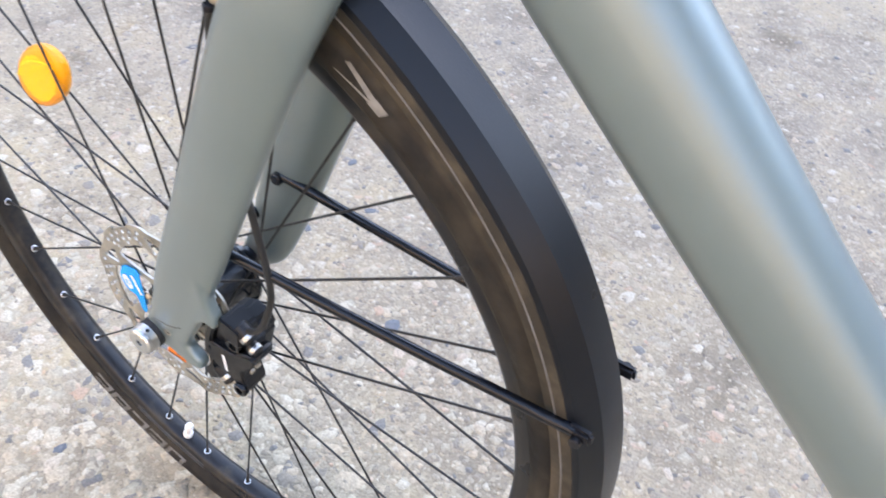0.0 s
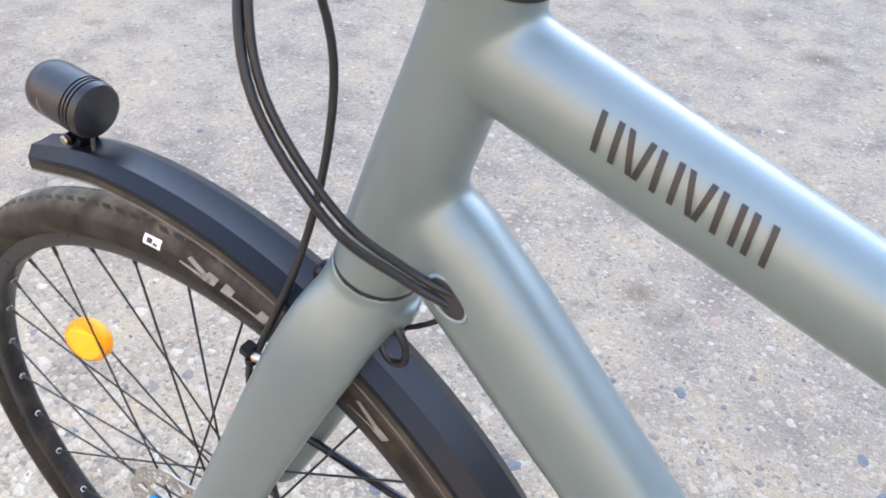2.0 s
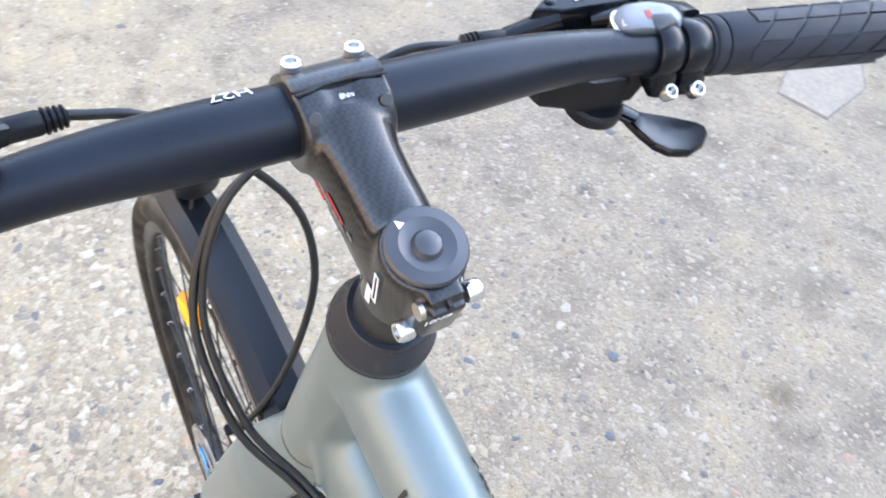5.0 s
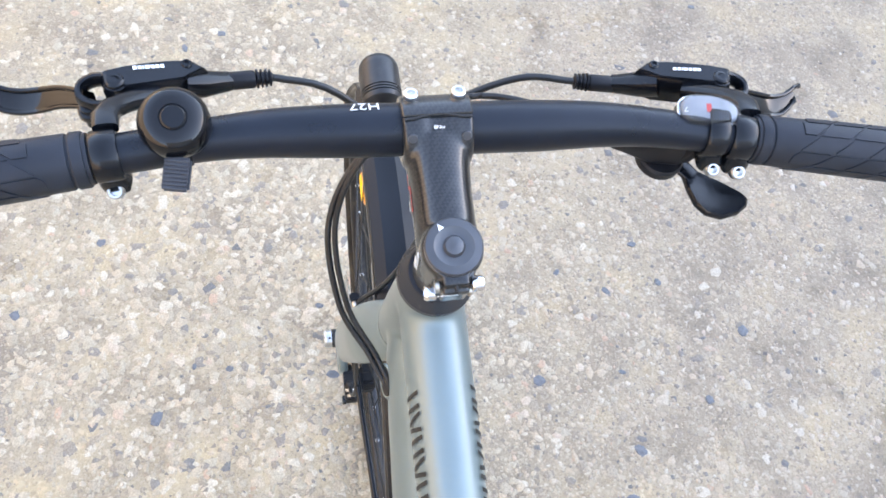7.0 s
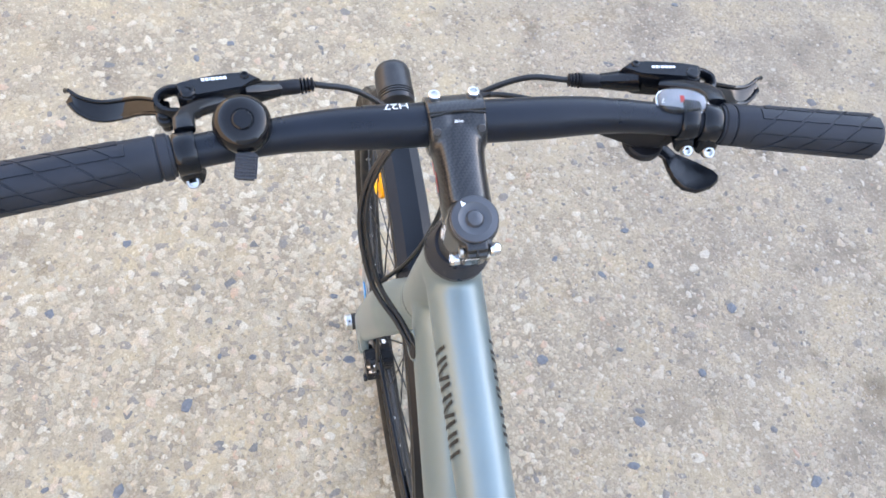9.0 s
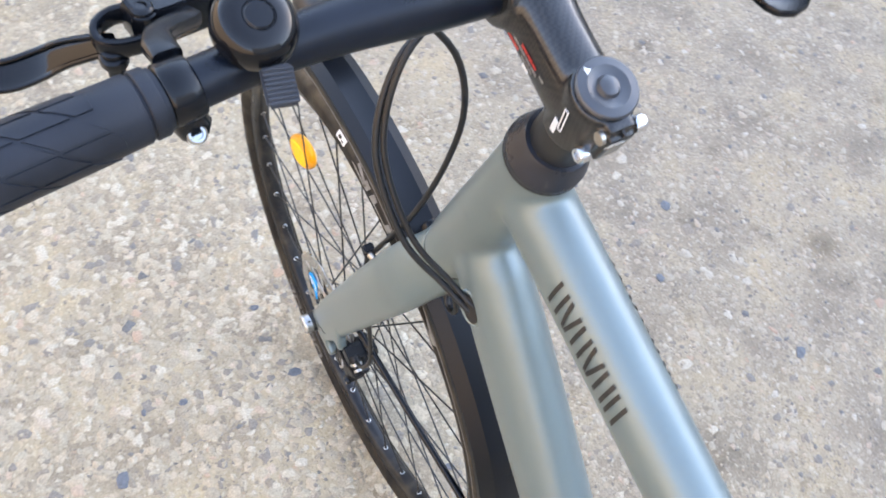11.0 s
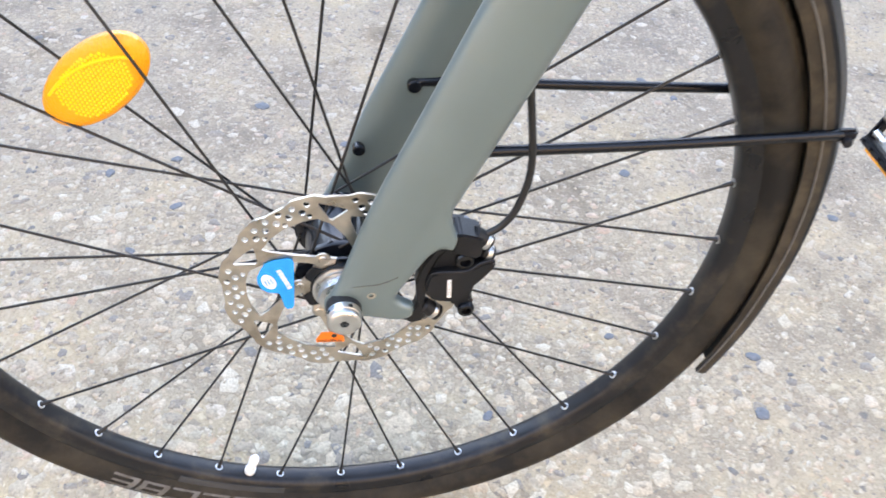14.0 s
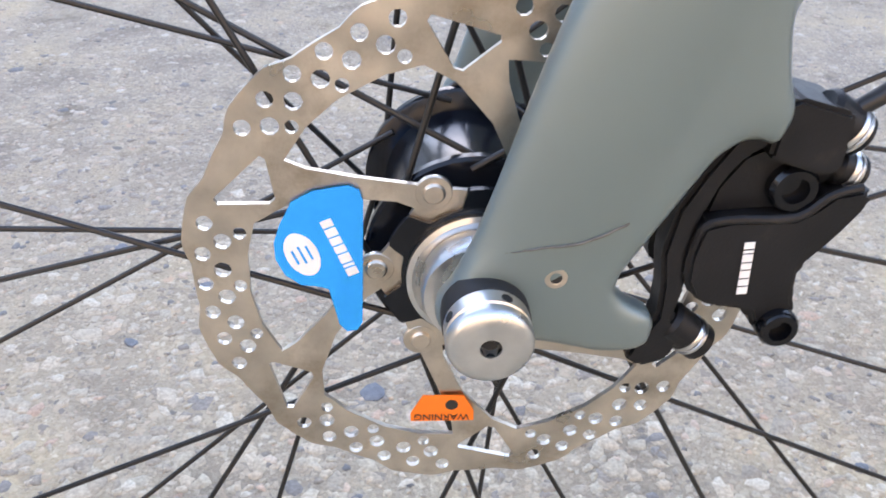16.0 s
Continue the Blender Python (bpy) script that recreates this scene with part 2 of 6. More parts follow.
def ground_material(name):
    """Worn asphalt: pale binder with chips of many colours, darker damp patches, fine relief."""
    m = bpy.data.materials.new(name)
    m.use_nodes = True
    n, l = m.node_tree.nodes, m.node_tree.links
    b = n["Principled BSDF"]
    b.inputs["Roughness"].default_value = 0.88
    b.inputs["Specular IOR Level"].default_value = 0.3
    c = n.new("ShaderNodeTexCoord")

    def tex(kind, scale, **kw):
        t = n.new(kind)
        t.inputs["Scale"].default_value = scale
        for key, value in kw.items():
            t.inputs[key].default_value = value
        l.new(c.outputs["Object"], t.inputs["Vector"])
        return t

    def ramp(source, *stops):
        r = n.new("ShaderNodeValToRGB")
        e = r.color_ramp.elements
        while len(e) < len(stops):
            e.new(0.5)
        for k, (p, col) in enumerate(stops):
            e[k].position, e[k].color = p, (*col, 1)
        l.new(source, r.inputs[0])
        return r

    def mix(a, bb, f, kind="MIX"):
        x = n.new("ShaderNodeMix")
        x.data_type, x.blend_type = "RGBA", kind
        l.new(a, x.inputs["A"])
        l.new(bb, x.inputs["B"])
        if isinstance(f, float):
            x.inputs["Factor"].default_value = f
        else:
            l.new(f, x.inputs["Factor"])
        return x.outputs["Result"]

    fine = tex("ShaderNodeTexNoise", 300, Detail=7.0, Roughness=0.65)
    base = ramp(fine.outputs["Fac"], (0.3, (0.285, 0.238, 0.172)), (0.7, (0.445, 0.380, 0.284)))
    big = tex("ShaderNodeTexNoise", 1.6, Detail=5.0)
    tone = ramp(big.outputs["Fac"], (0.35, (0.80, 0.79, 0.80)), (0.65, (1.06, 1.02, 0.94)))
    col = mix(base.outputs[0], tone.outputs[0], 1.0, "MULTIPLY")
    bend = tex("ShaderNodeTexNoise", 160, Detail=3.0)
    shift = n.new("ShaderNodeVectorMath")
    shift.operation = "MULTIPLY_ADD"
    shift.inputs[1].default_value = (0.006, 0.006, 0.0)
    l.new(bend.outputs["Color"], shift.inputs[0])
    l.new(c.outputs["Object"], shift.inputs[2])
    for scale, share_of, gap in ((260, 0.50, 0.05), (150, 0.62, 0.07), (90, 0.76, 0.09)):
        v = tex("ShaderNodeTexVoronoi", scale, Randomness=1.0)
        rims = tex("ShaderNodeTexVoronoi", scale, Randomness=1.0)
        rims.feature = "DISTANCE_TO_EDGE"
        for t in (v, rims):
            l.new(shift.outputs[0], t.inputs["Vector"])
        pick = n.new("ShaderNodeSeparateColor")
        l.new(v.outputs["Color"], pick.inputs[0])
        chip = ramp(pick.outputs[0], *CHIP_TONES)
        edge = n.new("ShaderNodeMapRange")
        edge.inputs["From Min"].default_value, edge.inputs["From Max"].default_value = gap, gap + 0.09
        l.new(rims.outputs["Distance"], edge.inputs["Value"])
        some = n.new("ShaderNodeMath")
        some.operation = "GREATER_THAN"
        some.inputs[1].default_value = share_of
        l.new(pick.outputs[1], some.inputs[0])
        f = n.new("ShaderNodeMath")
        f.operation = "MULTIPLY"
        l.new(edge.outputs[0], f.inputs[0])
        l.new(some.outputs[0], f.inputs[1])
        soft = n.new("ShaderNodeMath")
        soft.operation = "MULTIPLY"
        soft.inputs[1].default_value = 0.85
        l.new(f.outputs[0], soft.inputs[0])
        col = mix(col, chip.outputs[0], soft.outputs[0])
    mid = tex("ShaderNodeTexNoise", 7, Detail=6.0, Roughness=0.6)
    worn = ramp(mid.outputs["Fac"], (0.34, (0.70, 0.69, 0.70)), (0.50, (0.97, 0.97, 0.97)), (0.66, (1.12, 1.08, 0.99)))
    col = mix(col, worn.outputs[0], 1.0, "MULTIPLY")
    stain = tex("ShaderNodeTexNoise", 9, Detail=7.0, Roughness=0.7)
    dark = ramp(stain.outputs["Fac"], (0.57, (1, 1, 1)), (0.74, (0.48, 0.45, 0.42)))
    col = mix(col, dark.outputs[0], 1.0, "MULTIPLY")
    col = mix(col, tone_along_y(n, l, c), 1.0, "MULTIPLY")
    # three dirt spots
    for x, y, size in ((0.11, 0.965, 0.05), (0.126, 1.447, 0.06), (0.14, 2.31, 0.08)):
        wobble = n.new("ShaderNodeVectorMath")
        wobble.operation = "MULTIPLY_ADD"
        wobble.inputs[1].default_value = (0.05, 0.05, 0.0)
        l.new(stain.outputs["Color"], wobble.inputs[0])
        l.new(c.outputs["Object"], wobble.inputs[2])
        away = n.new("ShaderNodeVectorMath")
        away.operation = "DISTANCE"
        away.inputs[1].default_value = (x + 0.025, y + 0.025, 0.0)
        l.new(wobble.outputs[0], away.inputs[0])
        near = n.new("ShaderNodeMapRange")
        near.inputs["From Min"].default_value, near.inputs["From Max"].default_value = size * 0.25, size
        l.new(away.outputs["Value"], near.inputs["Value"])
        spot = ramp(near.outputs[0], (0.0, (0.62, 0.59, 0.56)), (1.0, (1.0, 1.0, 1.0)))
        col = mix(col, spot.outputs[0], 1.0, "MULTIPLY")
    l.new(col, b.inputs["Base Color"])
    rough = tex("ShaderNodeTexNoise", 260, Detail=8.0)
    u = n.new("ShaderNodeBump")
    u.inputs["Strength"].default_value, u.inputs["Distance"].default_value = 0.7, 0.003
    l.new(rough.outputs["Fac"], u.inputs["Height"])
    l.new(u.outputs[0], b.inputs["Normal"])
    return m


GROUND = ground_material("worn_asphalt")


def stone_material():
    m = bpy.data.materials.new("road_chips")
    m.use_nodes = True
    n, l = m.node_tree.nodes, m.node_tree.links
    b = n["Principled BSDF"]
    b.inputs["Roughness"].default_value = 0.75
    g = n.new("ShaderNodeNewGeometry")
    r = n.new("ShaderNodeValToRGB")
    stops = CHIP_TONES
    e = r.color_ramp.elements
    while len(e) < len(stops):
        e.new(0.5)
    for k, (p, col) in enumerate(stops):
        e[k].position, e[k].color = p, (*col, 1)
    l.new(g.outputs["Random Per Island"], r.inputs[0])
    c = n.new("ShaderNodeTexCoord")
    t = n.new("ShaderNodeTexNoise")
    t.inputs["Scale"].default_value, t.inputs["Detail"].default_value = 350, 6
    l.new(c.outputs["Object"], t.inputs["Vector"])
    k = n.new("ShaderNodeMapRange")
    k.inputs["From Min"].default_value, k.inputs["From Max"].default_value = 0.25, 0.75
    k.inputs["To Min"].default_value, k.inputs["To Max"].default_value = 0.65, 1.25
    l.new(t.outputs["Fac"], k.inputs["Value"])
    x = n.new("ShaderNodeVectorMath")
    x.operation = "SCALE"
    l.new(r.outputs[0], x.inputs[0])
    l.new(k.outputs[0], x.inputs["Scale"])
    lit = n.new("ShaderNodeVectorMath")
    lit.operation = "MULTIPLY"
    l.new(x.outputs[0], lit.inputs[0])
    l.new(tone_along_y(n, l, c), lit.inputs[1])
    l.new(lit.outputs[0], b.inputs["Base Color"])
    u = n.new("ShaderNodeBump")
    u.inputs["Strength"].default_value, u.inputs["Distance"].default_value = 0.5, 0.001
    l.new(t.outputs["Fac"], u.inputs["Height"])
    l.new(u.outputs[0], b.inputs["Normal"])
    return m


CHIPS = stone_material()
BLUESTONE = material("blue_stone", (0.120, 0.123, 0.130), 0.75, vary=0.3, scale=160, bump=0.5, bump_scale=500, dirt=(0.20, 0.19, 0.18), dirt_scale=120, dirt_lo=0.52, dirt_hi=0.75)
PLASTER = material("beige_plaster", (0.41, 0.36, 0.29), 0.9, vary=0.15, scale=3, bump=0.2, bump_scale=60, dirt=(0.32, 0.27, 0.20), dirt_scale=0.7, dirt_lo=0.5, dirt_hi=0.8)
PLASTERGREY = material("grey_plaster", (0.40, 0.41, 0.43), 0.9, vary=0.15, scale=3, bump=0.2, bump_scale=60, dirt=(0.33, 0.33, 0.34), dirt_scale=0.7, dirt_lo=0.5, dirt_hi=0.8)


def dust_the_tread(m, inner, outer, colour):
    """Pale road dust that clings to the tread, patchy, fading down the sidewall."""
    n, l = m.node_tree.nodes, m.node_tree.links
    b = n["Principled BSDF"]
    old = b.inputs["Base Color"].links[0].from_socket
    c = n.new("ShaderNodeTexCoord")
    shift = n.new("ShaderNodeVectorMath")
    shift.operation = "MULTIPLY_ADD"
    shift.inputs[1].default_value, shift.inputs[2].default_value = (1, 0, 1), (0, 0, -0.3475)
    l.new(c.outputs["Object"], shift.inputs[0])
    far = n.new("ShaderNodeVectorMath")
    far.operation = "LENGTH"
    l.new(shift.outputs[0], far.inputs[0])
    reach = n.new("ShaderNodeMapRange")
    reach.inputs["From Min"].default_value, reach.inputs["From Max"].default_value = inner, outer
    l.new(far.outputs["Value"], reach.inputs["Value"])
    t = n.new("ShaderNodeTexNoise")
    t.inputs["Scale"].default_value, t.inputs["Detail"].default_value = 38, 7
    l.new(c.outputs["Object"], t.inputs["Vector"])
    patch = n.new("ShaderNodeMapRange")
    patch.inputs["From Min"].default_value, patch.inputs["From Max"].default_value = 0.30, 0.62
    l.new(t.outputs["Fac"], patch.inputs["Value"])
    f = n.new("ShaderNodeMath")
    f.operation = "MULTIPLY"
    l.new(reach.outputs[0], f.inputs[0])
    l.new(patch.outputs[0], f.inputs[1])
    x = n.new("ShaderNodeMix")
    x.data_type = "RGBA"
    l.new(f.outputs[0], x.inputs["Factor"])
    l.new(old, x.inputs["A"])
    x.inputs["B"].default_value = (*colour, 1)
    l.new(x.outputs["Result"], b.inputs["Base Color"])


dust_the_tread(RUBBER, 0.336, 0.3470, (0.185, 0.155, 0.112))
# ---- mesh helpers ----
AZ = 0.3475  # height of the front axle


def part(name, bm, mat, parent, label="", smooth=35, kind=""):
    """Links a bmesh as one mesh object under a thing or a part; smooth: angle in degrees past which edges stay sharp."""
    bmesh.ops.recalc_face_normals(bm, faces=bm.faces[:])
    me = bpy.data.meshes.new(name)
    for f in bm.faces:
        f.smooth = True
    for e in bm.edges:
        if len(e.link_faces) == 2 and e.calc_face_angle(0) > radians(smooth):
            e.smooth = False
    bm.to_mesh(me)
    bm.free()
    ob = new(name, me)
    me.materials.append(mat)
    ob.parent = parent
    return tagged(ob, label, kind=kind)


def share(name, ob, m, parent):
    """One more object on the mesh of ob."""
    o = new(name, ob.data)
    o.parent, o.matrix_basis = parent, m
    return o


def ring_frames(pts, ref):
    out = []
    for i, p in enumerate(pts):
        a, b = pts[max(0, i - 1)], pts[min(len(pts) - 1, i + 1)]
        t = (b - a).normalized()
        s = (ref - ref.dot(t) * t).normalized()
        out.append((p, s, t.cross(s)))
    return out


def sweep(bm, pts, radii, n=16, ref=(0, 1, 0), cap=True, power=2.0):
    """A tube along points; radii: one number or (across ref, the other way) per point; power > 2 makes it boxy."""
    pts = [Vector(p) for p in pts]
    if not isinstance(radii, (list, tuple)):
        radii = [radii] * len(pts)
    rings = []
    for (p, s, u), r in zip(ring_frames(pts, Vector(ref)), radii):
        ra, rb = r if isinstance(r, (list, tuple)) else (r, r)
        ring = []
        for k in range(n):
            a = 2 * math.pi * k / n
            c, d = math.cos(a), math.sin(a)
            c, d = math.copysign(abs(c) ** (2 / power), c), math.copysign(abs(d) ** (2 / power), d)
            ring.append(bm.verts.new(p + s * (ra * c) + u * (rb * d)))
        rings.append(ring)
    for a, b in zip(rings, rings[1:]):
        for k in range(n):
            bm.faces.new((a[k], a[(k + 1) % n], b[(k + 1) % n], b[k]))
    if cap:
        bm.faces.new(rings[0][::-1])
        bm.faces.new(rings[-1])
    return bm


def smooth_path(keys, n=40):
    """A Catmull-Rom curve through the keys."""
    k = [Vector(p) for p in keys]
    q = [2 * k[0] - k[1], *k, 2 * k[-1] - k[-2]]
    out = []
    for i in range(n):
        s = min(i * (len(k) - 1) / (n - 1), len(k) - 1 - 1e-6)
        j = int(s)
        u = s - j
        a, b, c, d = q[j : j + 4]
        out.append(0.5 * (2 * b + (c - a) * u + (2 * a - 5 * b + 4 * c - d) * u * u + (3 * b - a - 3 * c + d) * u**3))
    return out


def lathe(bm, profile, m, n=32):
    """Turns a profile of (radius, height) about the z axis of m."""
    rings = []
    for r, h in profile:
        if r < 1e-5:
            rings.append([bm.verts.new(m @ Vector((0, 0, h)))] * n)
        else:
            rings.append([bm.verts.new(m @ Vector((r * math.cos(2 * math.pi * k / n), r * math.sin(2 * math.pi * k / n), h))) for k in range(n)])
    for a, b in zip(rings, rings[1:]):
        for k in range(n):
            vs = []
            for v in (a[k], a[(k + 1) % n], b[(k + 1) % n], b[k]):
                if v not in vs:
                    vs.append(v)
            if len(vs) > 2:
                bm.faces.new(vs)
    return bm


def hoop(bm, profile, n=128, a0=0.0, a1=360.0, centre=(0, 0, AZ), closed_profile=True, cap=False):
    """Turns a profile of (radius, y) about the wheel's axle, from angle a0 to a1 (0 points back, 90 up)."""
    full = abs(a1 - a0) > 359.9
    rings = []
    for i in range(n if full else n + 1):
        a = radians(a0 + (a1 - a0) * i / n)
        rings.append([bm.verts.new((centre[0] + r * math.cos(a), centre[1] + y, centre[2] + r * math.sin(a))) for r, y in profile])
    count = len(profile)
    span = count if closed_profile else count - 1
    for i in range(n):
        a, b = rings[i], rings[(i + 1) % len(rings)]
        for k in range(span):
            bm.faces.new((a[k], a[(k + 1) % count], b[(k + 1) % count], b[k]))
    if cap and not full:
        bm.faces.new(rings[0])
        bm.faces.new(rings[-1][::-1])
    return bm


def axis_pose(p, direction, ref=(0, 1, 0)):
    """A pose at p whose z axis points along direction."""
    z = Vector(direction).normalized()
    r = Vector(ref)
    if abs(z.dot(r)) > 0.98:
        r = Vector((1, 0, 0))
    x = (r - r.dot(z) * z).normalized()
    m = Matrix((x, z.cross(x), z)).transposed().to_4x4()
    m.translation = p
    return m


def rod(bm, a, b, r, n=12, bevel=0.0):
    a, b = Vector(a), Vector(b)
    h = (b - a).length
    c = min(bevel, r * 0.9, h * 0.4)
    prof = [(0, 0), (r - c, 0), (r, c), (r, h - c), (r - c, h), (0, h)] if c else [(0, 0), (r, 0), (r, h), (0, h)]
    return lathe(bm, prof, axis_pose(a, b - a), n)


def slab(bm, outline, depth, m, bevel=0.001, rounds=2):
    """A bevelled plate: the outline in the xy plane of m, from z = 0 to depth."""
    low = [bm.verts.new((x, y, 0)) for x, y in outline]
    f = bm.faces.new(low)
    geo = bmesh.ops.extrude_face_region(bm, geom=[f])
    top = [g for g in geo["geom"] if isinstance(g, bmesh.types.BMVert)]
    bmesh.ops.translate(bm, verts=top, vec=(0, 0, depth))
    vs = low + top
    if bevel:
        es = list({e for v in vs for e in v.link_edges})
        made = bmesh.ops.bevel(bm, geom=es, offset=bevel, segments=rounds, affect="EDGES", clamp_overlap=True)
        vs = list({v for v in made["verts"]} | {v for v in vs if v.is_valid})
        vs = list({v for g in made["faces"] for v in g.verts} | set(vs))
        seen, todo = set(vs), list(vs)
        while todo:
            for e in todo.pop().link_edges:
                for v in e.verts:
                    if v not in seen:
                        seen.add(v)
                        todo.append(v)
        vs = list(seen)
    bmesh.ops.transform(bm, matrix=m, verts=vs)
    return bm


def block(bm, size, m, bevel=0.002, rounds=2):
    x, y, z = (s / 2 for s in size)
    return slab(bm, [(-x, -y), (x, -y), (x, y), (-x, y)], size[2], m @ Matrix.Translation((0, 0, -z)), bevel, rounds)


def side_plate(bm, outline, y0, y1, bevel=0.0015, rounds=2):
    """A plate parallel to the wheel: outline in (x, z) about the axle, from y0 to y1."""
    m = Matrix(((1, 0, 0, 0), (0, 0, -1, y1), (0, 1, 0, AZ), (0, 0, 0, 1)))
    return slab(bm, outline, y1 - y0, m, bevel, rounds)


def curve_mesh(splines, depth, bevel=0.0):
    """A flat filled mesh with holes, from closed outlines in xy, thickened by depth about z = 0."""
    cu = bpy.data.curves.new("outline", "CURVE")
    cu.dimensions, cu.fill_mode, cu.extrude, cu.bevel_depth = "2D", "BOTH", depth / 2, bevel
    for pts in splines:
        s = cu.splines.new("POLY")
        s.points.add(len(pts) - 1)
        for q, (x, y) in zip(s.points, pts):
            q.co = (x, y, 0, 1)
        s.use_cyclic_u = True
    return baked(cu)


def baked(cu):
    ob = new("outline", cu)
    bpy.context.view_layer.update()
    me = bpy.data.meshes.new_from_object(ob.evaluated_get(bpy.context.evaluated_depsgraph_get()))
    bm = bmesh.new()
    bm.from_mesh(me)
    bpy.data.objects.remove(ob)
    bpy.data.meshes.remove(me)
    bpy.data.curves.remove(cu)
    bmesh.ops.remove_doubles(bm, verts=bm.verts[:], dist=1e-6)
    return bm


def lettering(text, size, m):
    cu = bpy.data.curves.new("outline", "FONT")
    cu.body, cu.size, cu.align_x, cu.align_y, cu.extrude = text, size, "CENTER", "CENTER", 0.00008
    bm = baked(cu)
    bmesh.ops.transform(bm, matrix=m, verts=bm.verts[:])
    return bm


def frame_pose(p, right, up):
    """A pose at p with x to the right, y up and z towards the reader."""
    x = Vector(right).normalized()
    y = Vector(up)
    y = (y - y.dot(x) * x).normalized()
    m = Matrix((x, y, x.cross(y))).transposed().to_4x4()
    m.translation = p
    return m


def mark_bars(name, parent, mat, widths, height, gap, m, label):
    """A row of plain bars in place of a mark, each a part of its own."""
    x = -(sum(widths) + gap * (len(widths) - 1)) / 2
    for w in widths:
        bm = bmesh.new()
        slab(bm, [(x, -height / 2), (x + w, -height / 2), (x + w, height / 2), (x, height / 2)], 0.0002, m, 0)
        part(name, bm, mat, parent, label)
        x += w + gap


def shrink_wrap(ob, voxel, smooth_rounds):
    """Welds overlapping tubes into one skin with rounded joints."""
    r = ob.modifiers.new("skin", "REMESH")
    r.mode, r.voxel_size, r.use_smooth_shade = "VOXEL", voxel, True
    s = ob.modifiers.new("weld", "SMOOTH")
    s.factor, s.iterations = 0.5, smooth_rounds
    return ob


# ---- ground ----
def build_ground():
    bm = bmesh.new()
    size, cells = 300.0, 24
    bmesh.ops.create_grid(bm, x_segments=cells, y_segments=cells, size=size)
    ground = part("ground", bm, GROUND, None)
    tagged(ground, "worn pale asphalt with exposed stone chips", "ground", kind="structure")
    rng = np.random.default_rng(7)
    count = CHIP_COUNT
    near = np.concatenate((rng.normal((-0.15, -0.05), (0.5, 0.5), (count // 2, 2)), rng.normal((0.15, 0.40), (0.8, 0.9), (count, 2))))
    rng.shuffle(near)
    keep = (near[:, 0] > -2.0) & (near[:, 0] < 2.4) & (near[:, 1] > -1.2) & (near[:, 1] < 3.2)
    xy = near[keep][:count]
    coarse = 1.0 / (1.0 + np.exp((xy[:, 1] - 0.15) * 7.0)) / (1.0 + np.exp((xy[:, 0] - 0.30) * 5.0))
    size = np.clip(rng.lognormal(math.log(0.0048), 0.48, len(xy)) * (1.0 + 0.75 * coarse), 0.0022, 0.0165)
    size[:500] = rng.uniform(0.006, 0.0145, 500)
    sides = 6
    ang = np.sort(rng.uniform(0, 2 * np.pi, (len(xy), sides)), axis=1)
    ang = np.linspace(0, 2 * np.pi, sides, endpoint=False)[None] * 0.5 + ang * 0.5
    stretch = rng.uniform(0.5, 1.0, len(xy))
    turn = rng.uniform(0, np.pi, len(xy))
    radius = size[:, None] * rng.uniform(0.62, 1.14, (len(xy), sides))
    px, py = radius * np.cos(ang), radius * np.sin(ang) * stretch[:, None]
    gx = xy[:, :1] + px * np.cos(turn)[:, None] - py * np.sin(turn)[:, None]
    gy = xy[:, 1:] + px * np.sin(turn)[:, None] + py * np.cos(turn)[:, None]
    high = (np.minimum(size, 0.005) * rng.uniform(0.03, 0.15, len(xy)))[:, None] * rng.uniform(0.7, 1.2, (len(xy), sides))
    low = np.stack((gx, gy, np.full_like(gx, -0.0005)), -1)
    inner = 0.82
    top = np.stack((xy[:, :1] + (gx - xy[:, :1]) * inner, xy[:, 1:] + (gy - xy[:, 1:]) * inner, high + 0.0003), -1)
    verts = np.concatenate((low, top), 1).reshape(-1, 3)
    base = (np.arange(len(xy)) * 2 * sides)[:, None]
    k = np.arange(sides)
    quads = np.stack((base + k, base + (k + 1) % sides, base + sides + (k + 1) % sides, base + sides + k), -1).reshape(-1, 4)
    tops = base + sides + k
    me = bpy.data.meshes.new("stone_chips")
    loops = np.concatenate((quads.ravel(), tops.ravel())).astype(np.int32)
    starts = np.concatenate((np.arange(len(quads)) * 4, len(quads) * 4 + np.arange(len(tops)) * sides)).astype(np.int32)
    me.vertices.add(len(verts))
    me.vertices.foreach_set("co", verts.ravel().astype(np.float32))
    me.loops.add(len(loops))
    me.loops.foreach_set("vertex_index", loops)
    me.polygons.add(len(starts))
    me.polygons.foreach_set("loop_start", starts)
    me.update(calc_edges=True)
    me.validate()
    me.materials.append(CHIPS)
    tagged(new("stone_chips", me), "pale and grey stone chips set in the asphalt", "gravel", kind="stuff")


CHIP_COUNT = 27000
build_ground()

